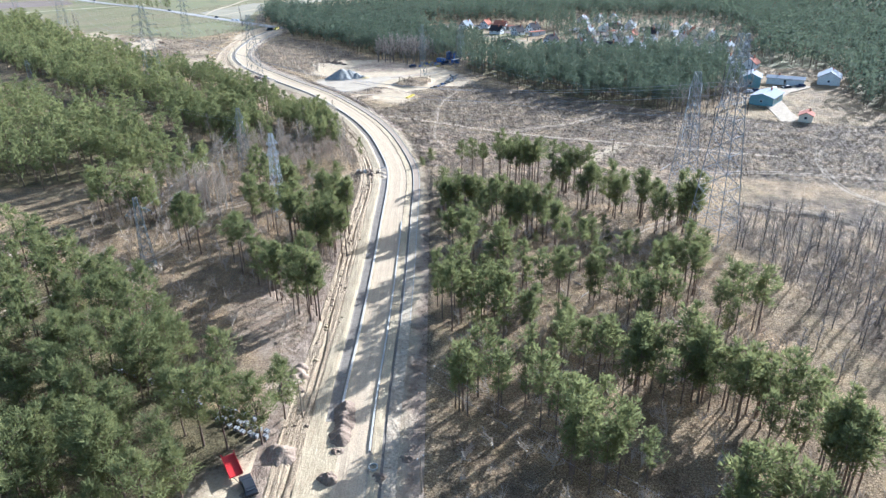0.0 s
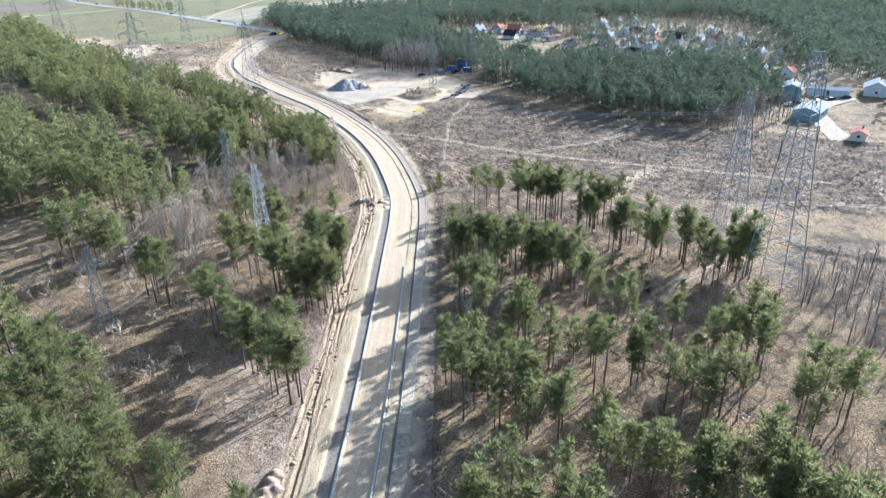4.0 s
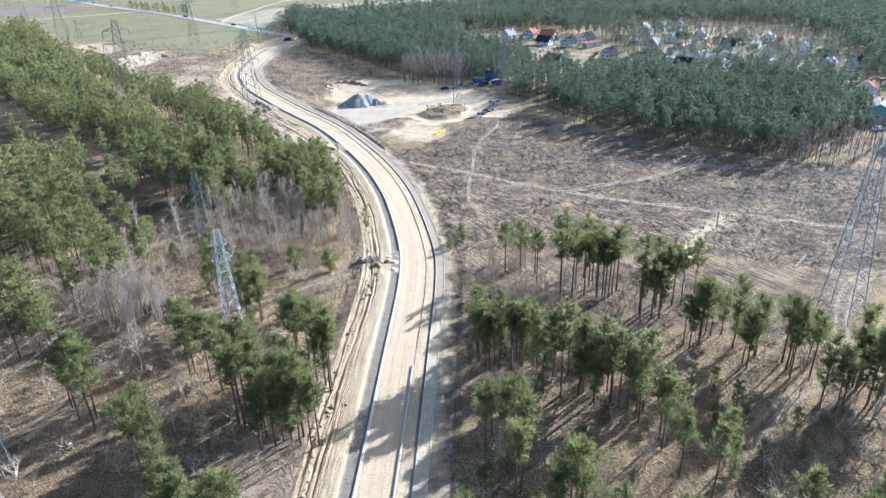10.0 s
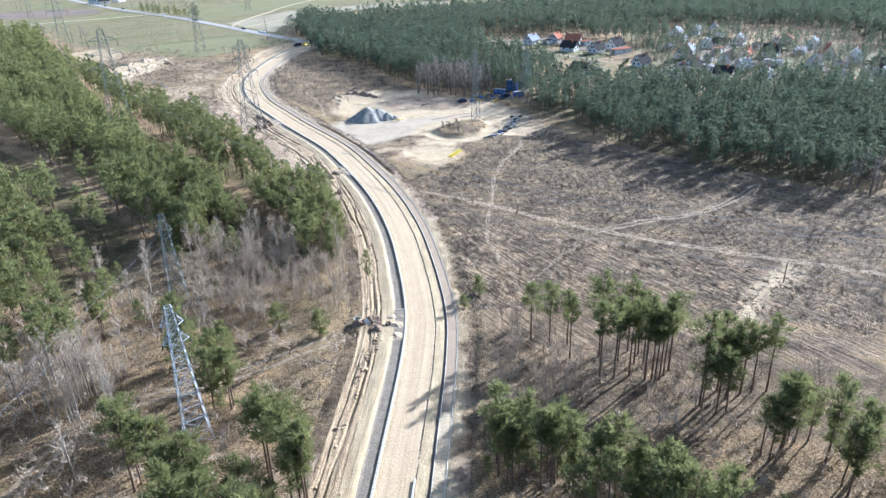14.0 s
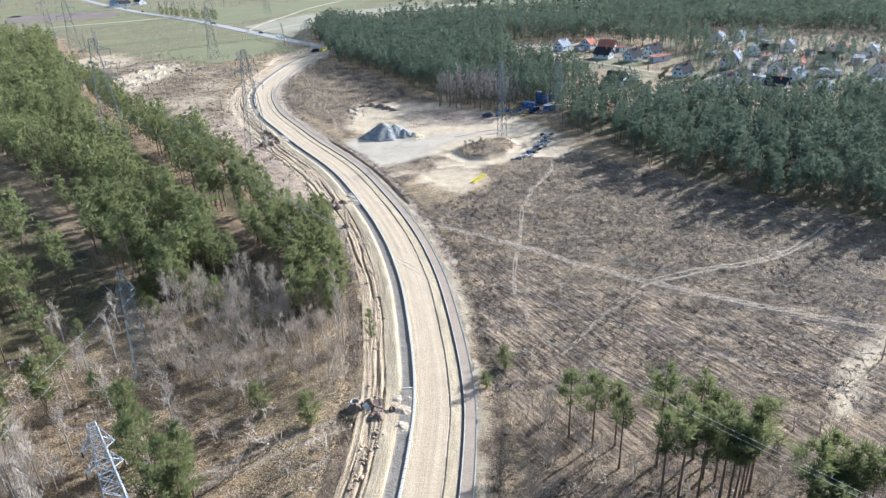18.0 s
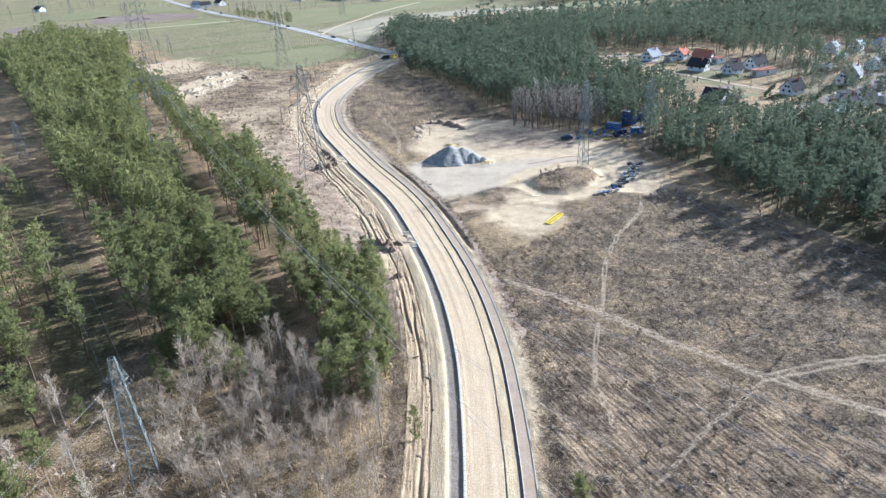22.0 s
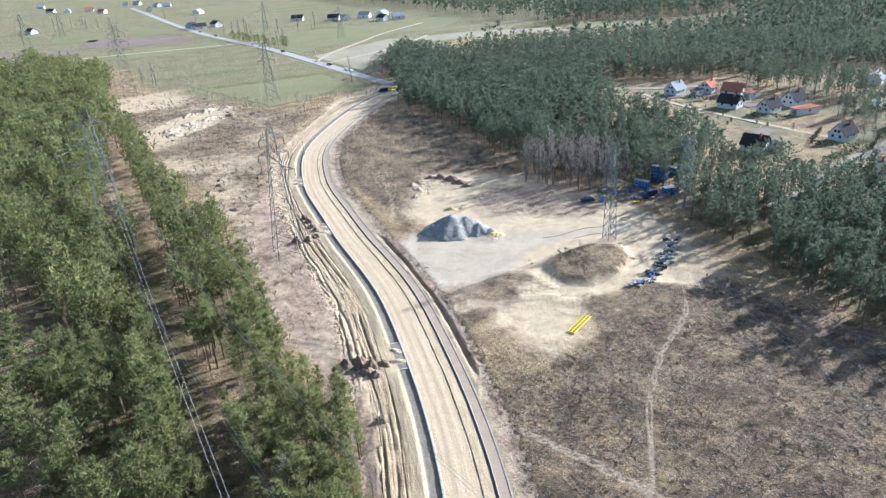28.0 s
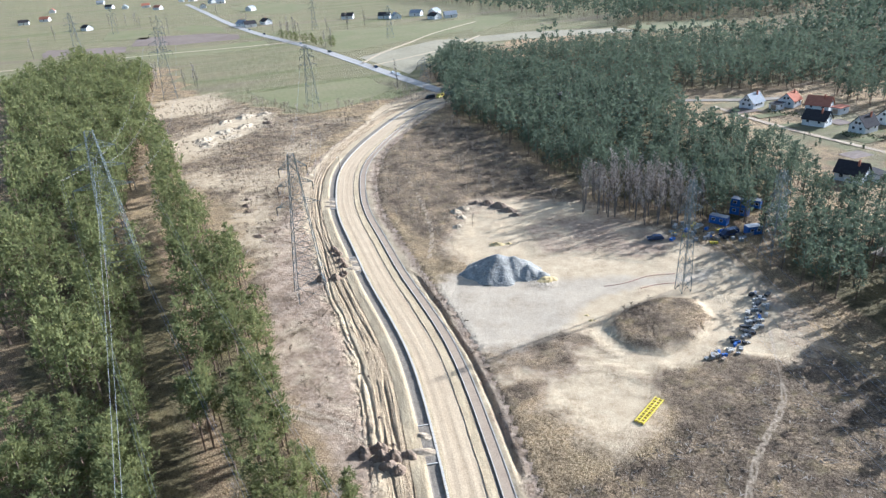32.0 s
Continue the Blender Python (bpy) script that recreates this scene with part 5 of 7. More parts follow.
def tube_through(pts, r, sides=3):
    """One bent bar through all the points."""
    bm = bmesh.new()
    rings = []
    for k, p in enumerate(pts):
        d = Vector(pts[min(k + 1, len(pts) - 1)]) - Vector(pts[max(k - 1, 0)])
        q = d.to_track_quat("Z", "Y")
        rings.append([bm.verts.new(Vector(p) + q @ Vector((r * math.cos(2 * math.pi * j / sides), r * math.sin(2 * math.pi * j / sides), 0))) for j in range(sides)])
    for a, b in zip(rings, rings[1:]):
        for j in range(sides):
            bm.faces.new((a[j], a[(j + 1) % sides], b[(j + 1) % sides], b[j]))
    return bm


def boxes(list_of):
    bm = bmesh.new()
    for lo, hi in list_of:
        box(bm, lo, hi)
    return bm


def bars(list_of, sides=4):
    bm = bmesh.new()
    for a, b, r in list_of:
        bar(bm, a, b, r, sides)
    return bm


def strip(name, pts, width, z, m, label, category, wob=0.0):
    """A road laid on the ground along a line of places."""
    p = spline(pts, 4.0)
    t = np.gradient(p, axis=0)
    t /= np.hypot(t[:, 0], t[:, 1])[:, None]
    n = np.stack([t[:, 1], -t[:, 0]], 1)
    us = np.array([-0.5, -0.48, 0.48, 0.5]) * width
    w = 1 + wob * fbm(p[:, 0], p[:, 1], 12, 3)
    v = np.concatenate([np.stack([p[:, 0] + n[:, 0] * u * w, p[:, 1] + n[:, 1] * u * w, np.full(len(p), z - (0.5 if k in (0, 3) else 0))], 1)[:, None] for k, u in enumerate(us)], 1).reshape(-1, 3)
    i = (np.arange(len(p) - 1)[:, None] * 4 + np.arange(3)).ravel()
    return tagged(new(name, mesh_np(name, v, np.stack([i, i + 1, i + 5, i + 4], 1), [m])), label, category, kind="structure")


M_GREENFIELD = plain("winter_wheat", (0.145, 0.15, 0.06), (0.215, 0.178, 0.095), 0.03, 0.95, bumps=0.3, fine=0.5)
M_PLOUGHED = plain("ploughed_soil", (0.14, 0.1, 0.075), (0.23, 0.175, 0.135), 0.04, 0.95, bumps=0.6, fine=0.6)
M_STUBBLE = plain("stubble", (0.22, 0.185, 0.115), (0.32, 0.27, 0.18), 0.03, 0.95, bumps=0.3, fine=0.5)


M_LAWN = plain("garden_lawn", (0.13, 0.125, 0.05), (0.2, 0.175, 0.085), 0.15, 0.95, bumps=0.3, fine=1.0)


def meadow(name, outline, m, label):
    """A cultivated plot lying on the flat ground."""
    bm = bmesh.new()
    p = outline if sum(a[0] * b[1] - a[1] * b[0] for a, b in zip(outline, outline[1:] + outline[:1])) > 0 else outline[::-1]
    ring = []
    for k, (a, b) in enumerate(zip(p, p[1:] + p[:1])):
        n = max(1, int(math.hypot(b[0] - a[0], b[1] - a[1]) / 4))
        for j in range(n):
            x, y = a[0] + (b[0] - a[0]) * j / n, a[1] + (b[1] - a[1]) * j / n
            w = 1.6 if n > 4 else 0.3
            ring.append((x + w * float(fbm(np.array([x]), np.array([y]), 9, 3)[0]), y + w * float(fbm(np.array([x]), np.array([y]), 9, 4)[0])))
    bm.faces.new([bm.verts.new((x, y, 0.13)) for x, y in ring])
    bmesh.ops.triangulate(bm, faces=bm.faces)
    me = bpy.data.meshes.new(name)
    bm.to_mesh(me)
    bm.free()
    me.materials.append(m)
    tagged(new(name, me), label, "field", kind="structure")


meadow("field_1", [(-254, 464), (-207, 431), (-187, 418), (-175, 436), (-166, 480), (-198, 511), (-223, 488)], M_GREENFIELD, "green strip of young corn below the meadow")
meadow("field_2", [(-484, 590), (-445, 634), (-396, 678), (-378, 690), (-352, 658), (-389, 613), (-415, 594)], M_GREENFIELD, "long green field beside a farm track")
meadow("field_3", [(-513, 667), (-554, 730), (-479, 754), (-436, 737), (-414, 703), (-462, 673)], M_PLOUGHED, "ploughed brown field")
meadow("field_4", [(-589, 715), (-647, 790), (-593, 798), (-548, 750), (-536, 717)], M_GREENFIELD, "small green field among bare trees")
meadow("field_5", [(-563, 799), (-568, 839), (-512, 814), (-472, 769), (-511, 760)], M_GREENFIELD, "small green field near the main road")
meadow("field_6", [(-580, 624), (-597, 650), (-516, 667), (-489, 631), (-559, 606)], M_PLOUGHED, "narrow ploughed strip")
meadow("field_7", [(-286, 634), (-333, 745), (-210, 822), (-186, 738), (-211, 704), (-262, 612)], M_GREENFIELD, "wide green field across the main road")
meadow("field_8", [(-236, 590), (-202, 676), (-172, 680), (-180, 593), (-172, 524)], M_STUBBLE, "dry tan stubble field")
meadow("field_9", [(-660, 1060), (-611, 1120), (-505, 1050), (-490, 938), (-562, 957)], M_GREENFIELD, "distant green field near farm buildings")
meadow("field_10", [(-212, 835), (-171, 864), (-164, 787), (-179, 708)], M_GREENFIELD, "green clearing between the woods")
meadow("field_11", [(-49, 730), (-40, 758), (27, 763), (28, 733), (-23, 703)], M_GREENFIELD, "green clearing in the forest")
meadow("field_12", [(-174, 689), (-128, 717), (-52, 725), (-37, 702), (-111, 679), (-164, 654)], M_STUBBLE, "dry pale strip between the woods")
M_STREET = plain("worn_asphalt", (0.2, 0.16, 0.118), (0.29, 0.24, 0.18), 0.3, 1.0, bumps=0.2, fine=4.0)
MAIN = [(-60, 470), (-100, 464), (-128, 469), (-156, 495), (-187, 526), (-237, 577), (-296, 636), (-358, 690), (-427, 752), (-530, 856), (-663, 1000), (-807, 1155)]
strip("road_1", MAIN, 8.0, 0.2, M_TAR, "asphalt main road across the fields", "road")
strip("road_2", [(40, 284), (56, 306), (68, 324), (88, 348), (110, 374), (150, 420)], 5.0, 0.2, M_STREET, "pale village street", "road")
strip("road_3", [(-60, 458), (-24, 455), (18, 457), (40, 462)], 5.0, 0.2, M_STREET, "pale lane at the forest edge", "road", 0.2)
strip("road_4", [(8, 444), (16, 430), (36, 404), (62, 376), (80, 358)], 2.6, 0.16, M_RUTS, "sandy lane between garden plots", "road", 0.4)
strip("road_5", [(-222, 560), (-226, 610), (-222, 660), (-218, 720), (-200, 800)], 2.6, 0.2, M_SAND, "pale farm track over the meadow", "track", 0.2)
strip("road_6", [(-212, 552), (-190, 600), (-176, 640), (-170, 700)], 2.4, 0.2, M_SAND, "pale farm track over the meadow", "track", 0.2)
strip("road_7", [(-540, 536), (-452, 608), (-381, 650), (-320, 690)], 4.0, 0.2, M_SAND, "pale farm track beside the fields", "track", 0.2)
strip("yard_road", [(146, 150), (150, 172), (156, 192), (168, 206), (184, 216)], 9.0, 0.2, M_RUTS, "bright sand yard beside the sheds", "yard", 0.3)


def house(x, y, rz, w, l, h, roof_h, wall_m, roof_m, label, detail=True, group="houses of the village"):
    """A gabled house; the ridge runs along its length."""
    e = thing("house", x, y, 0.25, rz, label, "house", group)
    bm = bmesh.new()
    box(bm, (-w / 2, -l / 2, -0.6), (w / 2, l / 2, h))
    for s in (-1, 1):
        a, b, c = (bm.verts.new(p) for p in ((-w / 2, s * l / 2, h), (w / 2, s * l / 2, h), (0, s * l / 2, h + roof_h * 0.97)))
        bm.faces.new((a, b, c) if s < 0 else (b, a, c))
    part("wall", bm, wall_m, e)
    for s in (-1, 1):
        bm = bmesh.new()
        o, t = 0.5, 0.18
        k = roof_h / (w / 2)
        edge_x, edge_z = s * (w / 2 + o), h - o * k
        vs = [bm.verts.new(p) for p in ((0, -l / 2 - o, h + roof_h), (0, l / 2 + o, h + roof_h), (edge_x, l / 2 + o, edge_z), (edge_x, -l / 2 - o, edge_z),
                                        (0, -l / 2 - o, h + roof_h + t), (0, l / 2 + o, h + roof_h + t), (edge_x, l / 2 + o, edge_z + t), (edge_x, -l / 2 - o, edge_z + t))]
        for f in ((0, 1, 2, 3), (7, 6, 5, 4), (0, 4, 5, 1), (1, 5, 6, 2), (2, 6, 7, 3), (3, 7, 4, 0)):
            bm.faces.new([vs[i] for i in f])
        bmesh.ops.recalc_face_normals(bm, faces=bm.faces)
        r = part("roof", bm, roof_m, e)
        if s > 0:
            part("chimney", boxes([((0.6, l * 0.18, h), (1.2, l * 0.18 + 0.6, h + roof_h + 1.0))]), M_TILE_RED, r, "brick chimney")
    spots = [(-1, 0), (1, 0)] if not detail else [(-1, -0.25), (-1, 0.25), (1, -0.25), (1, 0.25)]
    for s, f in spots:
        wd = part("window", boxes([((s * w / 2 - 0.05, f * l - 0.65, 1.0), (s * w / 2 + 0.05, f * l + 0.65, 2.3))]), M_WHITE, e, "white-framed window")
        part("pane", boxes([((s * w / 2 - 0.07, f * l - 0.55, 1.1), (s * w / 2 + 0.07, f * l + 0.55, 2.2))]), M_GLASS, wd)
    for s in (-1, 1):
        for dx in ((-0.22, 0.22) if detail else (0,)):
            for z0 in ((1.0, h + 0.5) if roof_h > 2.6 and detail else (1.0,)):
                q = 0.5 if z0 > h else 1.0
                wd = part("window", boxes([((dx * w * q - 0.6, s * l / 2 - 0.05, z0), (dx * w * q + 0.6, s * l / 2 + 0.05, z0 + 1.2))]), M_WHITE, e, "white-framed window")
                part("pane", boxes([((dx * w * q - 0.5, s * l / 2 - 0.07, z0 + 0.1), (dx * w * q + 0.5, s * l / 2 + 0.07, z0 + 1.1))]), M_GLASS, wd)
    part("door", boxes([((-w / 2 - 0.06, -0.5, 0), (-w / 2 + 0.06, 0.5, 2.05))]), M_WOOD, e, "wooden door")
    return e


# "w": some roofs are pale sheet, others only paled to imitate glints
ROOFS = {"w": (M_TILE_GREY, "glint-paled grey sheet roof"), "r": (M_TILE_RED, "red tiled roof"), "d": (M_TILE_DARK, "dark tiled roof")}
WALLS = {"w": (M_WHITE, "white plastered"), "c": (M_CREAM, "cream plastered")}
hr = random.Random(77)
for row in ("45 344 d w 125", "24 444 w w 35", "40 447 r w 30", "51 440 r w 120", "46 414 d w 115", "61 405 d w 35", "74 419 d w 35", "79 361 d w 50",
            "106 381 d w 40", "92 331 d w 35", "76 314 d c 40", "121 464 w w 30", "135 468 w w 30", "148 471 w c 20", "112 393 w w 35", "128 416 w w 35", "136 415 d w 120",
            "102 345 d w 40", "112 326 d c 130", "127 345 w w 40", "128 318 w w 35", "125 365 d w 35", "139 378 r c 30", "154 382 d w 120", "177 422 r w 30", "187 408 w w 30", "166 353 d w 40",
            "182 377 r c 20", "190 363 w w 35", "192 338 d w 130", "161 316 d c 40", "147 303 r w 35", "137 296 d w 120", "150 282 d w 40",
            "165 270 w w 30", "176 264 r w 40", "173 313 d c 30", "184 320 w w 35", "199 321 d w 40", "162 400 d c 40", "150 425 w w 30"):
    hx, hy, rf, wl, rot = row.split()
    hx, hy, rot = float(hx), float(hy), float(rot)
    fine = hy < 460 and hx < 112
    house(hx, hy, -rot + hr.uniform(-8, 8), hr.uniform(6.2, 7.2), hr.uniform(8.0, 9.8), hr.uniform(2.4, 2.8), hr.uniform(3.0, 3.9), WALLS[wl][0], ROOFS[rf][0],
          "%s house with %s in a garden plot" % (WALLS[wl][1], ROOFS[rf][1]), fine)


def garage(x, y, rz, w, l, h, wall_m, roof_m, label):
    """A low flat-roofed outbuilding with an overhanging roof slab, a door and a window."""
    e = thing("garage", x, y, 0.2, rz, label, "garage", "garages of the village")
    part("wall", boxes([((-w / 2, -l / 2, -0.4), (w / 2, l / 2, h))]), wall_m, e)
    part("roof", boxes([((-w / 2 - 0.3, -l / 2 - 0.3, h), (w / 2 + 0.3, l / 2 + 0.3, h + 0.22))]), roof_m, e)
    part("door", boxes([((-1.2, -l / 2 - 0.06, 0), (1.2, -l / 2 + 0.06, 2.1))]), M_WOOD, e)
    part("window", boxes([((w / 2 - 0.06, -0.6, 1.1), (w / 2 + 0.06, 0.6, 1.9))]), M_GLASS, e)


for x, y, rz, w, l, rf in ((75, 402, -55, 5, 12, "r"), (34, 440, -35, 4, 6, "d"), (58, 434, -40, 4, 7, "r"), (52, 345, 30, 4, 6, "d"), (98, 352, -40, 5, 7, "d"), (88, 322, -40, 4, 7, "w"), (110, 345, 40, 4, 8, "w"), (118, 372, -35, 5, 7, "d"), (104, 410, -40, 4, 9, "w"), (130, 398, -35, 5, 8, "r"), (134, 332, -40, 4, 8, "d"), (146, 356, 50, 5, 8, "w"), (158, 332, -40, 5, 7, "w"), (172, 388, -30, 5, 10, "w"), (156, 410, -35, 4, 8, "d"), (178, 350, 40, 5, 8, "d"), (144, 446, -30, 5, 9, "w"), (120, 440, -30, 4, 8, "w"), (140, 316, -35, 5, 8, "d"), (168, 300, -40, 4, 9, "w"), (186, 300, 30, 5, 7, "d"), (120, 306, -40, 4, 7, "d")):
    garage(x, y, rz, w, l, 2.5, M_WHITE, ROOFS[rf][0], "low white outbuilding with %s roof in a garden plot" % {"r": "reddish", "d": "dark", "w": "pale"}[rf])
M_TEAL = plain("teal_sheet", (0.12, 0.23, 0.25), (0.17, 0.29, 0.31), 0.5, 0.5, 0.1, 0.1)
house(158, 221, -25, 9, 11, 4.4, 2.0, M_TEAL, M_TILE_GREY, "teal sheet-metal workshop with grey roof", False, "sheds")
house(150, 185, -40, 10, 15, 3.4, 1.5, M_TEAL, M_TILE_GREY, "long low workshop with pale grey roof", False, "sheds")
house(152, 152, -30, 5, 6, 2.6, 1.2, M_CREAM, M_TILE_RED, "small hut with a pinkish roof", False, "sheds")
house(176, 222, 60, 6, 17, 2.8, 0.8, M_WHITE, M_TILE_GREY, "long low garage row with flat roof", False, "sheds")
house(198, 222, -30, 10, 12, 3.4, 2.8, M_WHITE, M_TILE_GREY, "white house with pale roof beyond the yard", False, "sheds")
for fx, fy, rf in ((-700, 812, "d"), (-895, 900, "d"), (-304, 846, "w"), (-288, 868, "w"), (-320, 852, "d"), (-464, 804, "d"), (-456, 826, "d"), (-800, 1072, "r"), (-713, 1070, "d"), (-368, 858, "d"), (-270, 880, "w"), (-480, 815, "w"), (-1063, 1236, "w"), (-943, 1125, "d"), (-899, 1112, "w"), (-866, 1124, "r"), (-1028, 1084, "r"), (-897, 940, "r"), (-583, 998, "w"), (-255, 833, "d"), (-240, 842, "w"), (-757, 1157, "w"), (-735, 1150, "w"), (-866, 1220, "d"), (-843, 1222, "w")):
    house(fx, fy, hr.uniform(0, 180), 9, 13, 3.2, 3.2, M_WHITE, ROOFS[rf][0], "farmhouse with %s beyond the fields" % ROOFS[rf][1], False, "farmhouses")


# ---- pylons and lines ----
def lattice(h, base, top, levels, leg=0.09, brace=0.05, waist=None):
    """Legs and zigzag braces of a square tower: lists of bars per face."""
    def half(z):
        q = z / h
        if waist:
            wz, ww = waist
            return base + (ww - base) * (q / wz) if q < wz else ww + (top - ww) * (q - wz) / (1 - wz)
        return base + (top - base) * q
    zs = [h * (1 - (1 - k / levels) ** 1.25) for k in range(levels + 1)]
    legs, faces = [], [[], [], [], []]
    cs = [(-1, -1), (1, -1), (1, 1), (-1, 1)]
    for k in range(4):
        run = []
        for a, b in zip(zs, zs[1:]):
            p, q = cs[k], cs[(k + 1) % 4]
            ha, hb = half(a) / 2, half(b) / 2
            run.append(((p[0] * ha, p[1] * ha, a), (p[0] * hb, p[1] * hb, b), leg))
            faces[k] += [((p[0] * ha, p[1] * ha, a), (q[0] * hb, q[1] * hb, b), brace), ((q[0] * ha, q[1] * ha, a), (p[0] * hb, p[1] * hb, b), brace),
                         ((p[0] * hb, p[1] * hb, b), (q[0] * hb, q[1] * hb, b), brace)]
        legs.append(run)
    return legs, faces


def cross_arm(z, reach, depth, root, m, parent):
    """One pointed lattice arm to the side x: its lower chords are the part, the other members hang on it."""
    s = 1 if reach > 0 else -1
    tip = (reach, 0, z)
    a = part("cross_arm", tube_through([(s * root / 2, -root / 2, z), tip, (s * root / 2, root / 2, z)], 0.055, 4), m, parent)
    part("upper_chord", tube_through([(s * root / 2, -root / 2, z + depth), tip, (s * root / 2, root / 2, z + depth)], 0.055, 4), m, a)
    for k in (0.33, 0.66):
        x = s * root / 2 + (reach - s * root / 2) * k
        w = root / 2 * (1 - k)
        part("frame", tube_through([(x, -w, z), (x, -w, z + depth * (1 - k)), (x, w, z + depth * (1 - k)), (x, w, z)], 0.035, 3), m, a)
    return a


def pylon(x, y, rz, h, base, top, levels, arms, m, label, white=True, hang=2.2, fine=True, waist=None):
    e = thing("pylon", x, y, ground_z(x, y) - 0.2, rz, label, "pylon", "power line pylons")
    legs, faces = lattice(h, base, top, levels, 0.05 + h * 0.0008, 0.034 + h * 0.0004, waist)
    for run in legs:
        part("leg", tube_through([run[0][0]] + [q[1] for q in run], run[0][2], 4), m, e)
    for f in faces:
        if fine:
            for one in f:
                part("brace", bars([one], 3), m, e)
        else:
            part("bracing", bars(f, 3), m, e)["kind"] = "stuff"
    tips = []
    for z, reach in arms:
        for s in (-1, 1):
            a = cross_arm(z, s * reach, 1.5, top + 0.6, m, e)
            bm = tube_through([(s * reach, 0, z), (s * reach, 0, z - hang)], 0.08, 6)
            part("insulator", bm, M_CERAMIC if white else M_DARK, a, "string of disc insulators")
            tips.append((s * reach, z - hang))
    return e, tips


def wire(a, b, sag, label="thin aluminium power cable strung between pylons"):
    bm = bmesh.new()
    a, b = Vector(a), Vector(b)
    n = 14
    bm.free()
    bm = tube_through([a.lerp(b, k / n) - Vector((0, 0, 4 * sag * (k / n) * (1 - k / n))) for k in range(n + 1)], 0.016)
    me = bpy.data.meshes.new("power_cable")
    bm.to_mesh(me)
    bm.free()
    me.materials.append(M_WIRE)
    tagged(new("power_cable", me), label, "power cable", "power cables")


def line(stations, h_tips, rz, sag):
    """Strings cables between successive pylons through matching arm tips."""
    c, s = math.cos(radians(rz)), math.sin(radians(rz))
    for (xa, ya, ta), (xb, yb, tb) in zip(stations, stations[1:]):
        for (ra, za), (rb, zb) in zip(ta, tb):
            wire((xa + ra * c, ya + ra * s, za), (xb + rb * c, yb + rb * s, zb), sag)


_, t1 = pylon(-46, 63, 38, 24.5, 4.0, 0.9, 12, [(18.5, 2.0), (21.5, 1.7)], M_STEELBRIGHT, "slender bright galvanised lattice pylon among scattered pines", False, 0.8)
_, t2 = pylon(-94, 237, 38, 36, 7.5, 1.4, 11, [(24, 5.0), (29, 4.0), (33, 3.2)], M_STEELGREEN, "dull lattice pylon on cleared sand beside the haul track", False, 2.0)
_, t3 = pylon(-144.5, 232, 38, 42, 9.0, 1.8, 11, [(28, 7.0), (33, 6.0), (38, 5.0)], M_STEELGREEN, "large lattice pylon rising out of the pine wood", False, 2.4)
_, t4 = pylon(-196, 436, 38, 32, 6.5, 1.3, 10, [(22, 4.6), (26, 3.8), (30, 3.0)], M_STEELGREEN, "lattice pylon in the green field", False, 2.0, False)
_, t5 = pylon(-296, 446, 38, 42, 8.0, 1.6, 10, [(28, 6.5), (33, 5.5), (38, 4.5)], M_STEELGREEN, "lattice pylon on bare sand beside the forest", False, 2.4, False)
_, t6 = pylon(-470, 560, 38, 42, 8.0, 1.6, 10, [(28, 6.5), (33, 5.5), (38, 4.5)], M_STEELGREEN, "lattice pylon behind the forest", False, 2.4, False)
_, t7 = pylon(72, 40, 38, 52, 9.5, 1.8, 13, [(36, 7.5), (46, 6.0)], M_STEEL, "very tall galvanised lattice pylon with wide arms beside leafless trees", False, 4.0)
_, t8 = pylon(75, 73, 38, 37, 6.5, 1.3, 12, [(21, 3.6), (27, 3.4), (33, 3.0)], M_STEEL, "tall double-circuit lattice pylon with long white insulators", True, 3.4)
_, t9 = pylon(-7, 257, 38, 27.5, 2.6, 1.1, 10, [(16, 4.2), (20.5, 3.4), (24.5, 2.8)], M_STEELGREEN, "lattice pylon on a scrub island in the sand yard", False, 1.8)
_, t10 = pylon(14, 277, 38, 24, 4.6, 1.1, 9, [(14, 3.8), (18, 3.2), (21.5, 2.6)], M_STEELGREEN, "lattice pylon beside the containers at the forest edge", False, 1.8)
_, t11 = pylon(-70, 26, 38, 20, 3.2, 0.8, 9, [(16, 3.0)], M_STEELGREEN, "small greenish lattice pylon in the open wood", False, 1.2)
_, t12 = pylon(-66, 103, 38, 22, 4.0, 0.9, 10, [(18.5, 1.5)], M_STEELGREEN, "greenish lattice pylon in the birch scrub", False, 0.9)
_, t13 = pylon(-216, 246, 38, 15, 3.2, 0.8, 8, [(12.5, 1.5)], M_STEELGREEN, "small lattice pylon in the clearing behind the pine block", False, 0.9)
for (wx_, wy_, hh) in ((-620, 770, 30), (-360, 760, 30), (-250, 690, 28), (-420, 600, 34), (-150, 490, 16)):
    pylon(wx_, wy_, 38, hh, 5.5, 1.2, 8, [(hh * 0.72, 4.5), (hh * 0.86, 3.6)], M_STEELGREEN, "distant lattice pylon in the fields", False, 1.8, False)
line([(75, 73, t8), (-7, 257, t9)], None, 38, 7)
line([(-94, 237, t2), (-196, 436, t4)], None, 38, 6)
THREE = [(-9, 31), (-8.5, 31), (0, 33), (0.5, 33), (9, 31), (9.5, 31)]
line([(72, 40, [(a, z + 8) for a, z in THREE]), (-144.5, 232, THREE), (-296, 446, THREE)], None, 38, 13)
for dx in (0, 0.45):
    wire((-142 + dx, 229 + dx, 37), (60 + dx, 10 + dx, 40), 10, "pale twin power cable strung over the pine wood")
line([(-66, 103, [(-1.5, 17.4), (1.5, 17.4)]), (-70, 26, [(-3, 14.8), (3, 14.8)])], None, 38, 2)
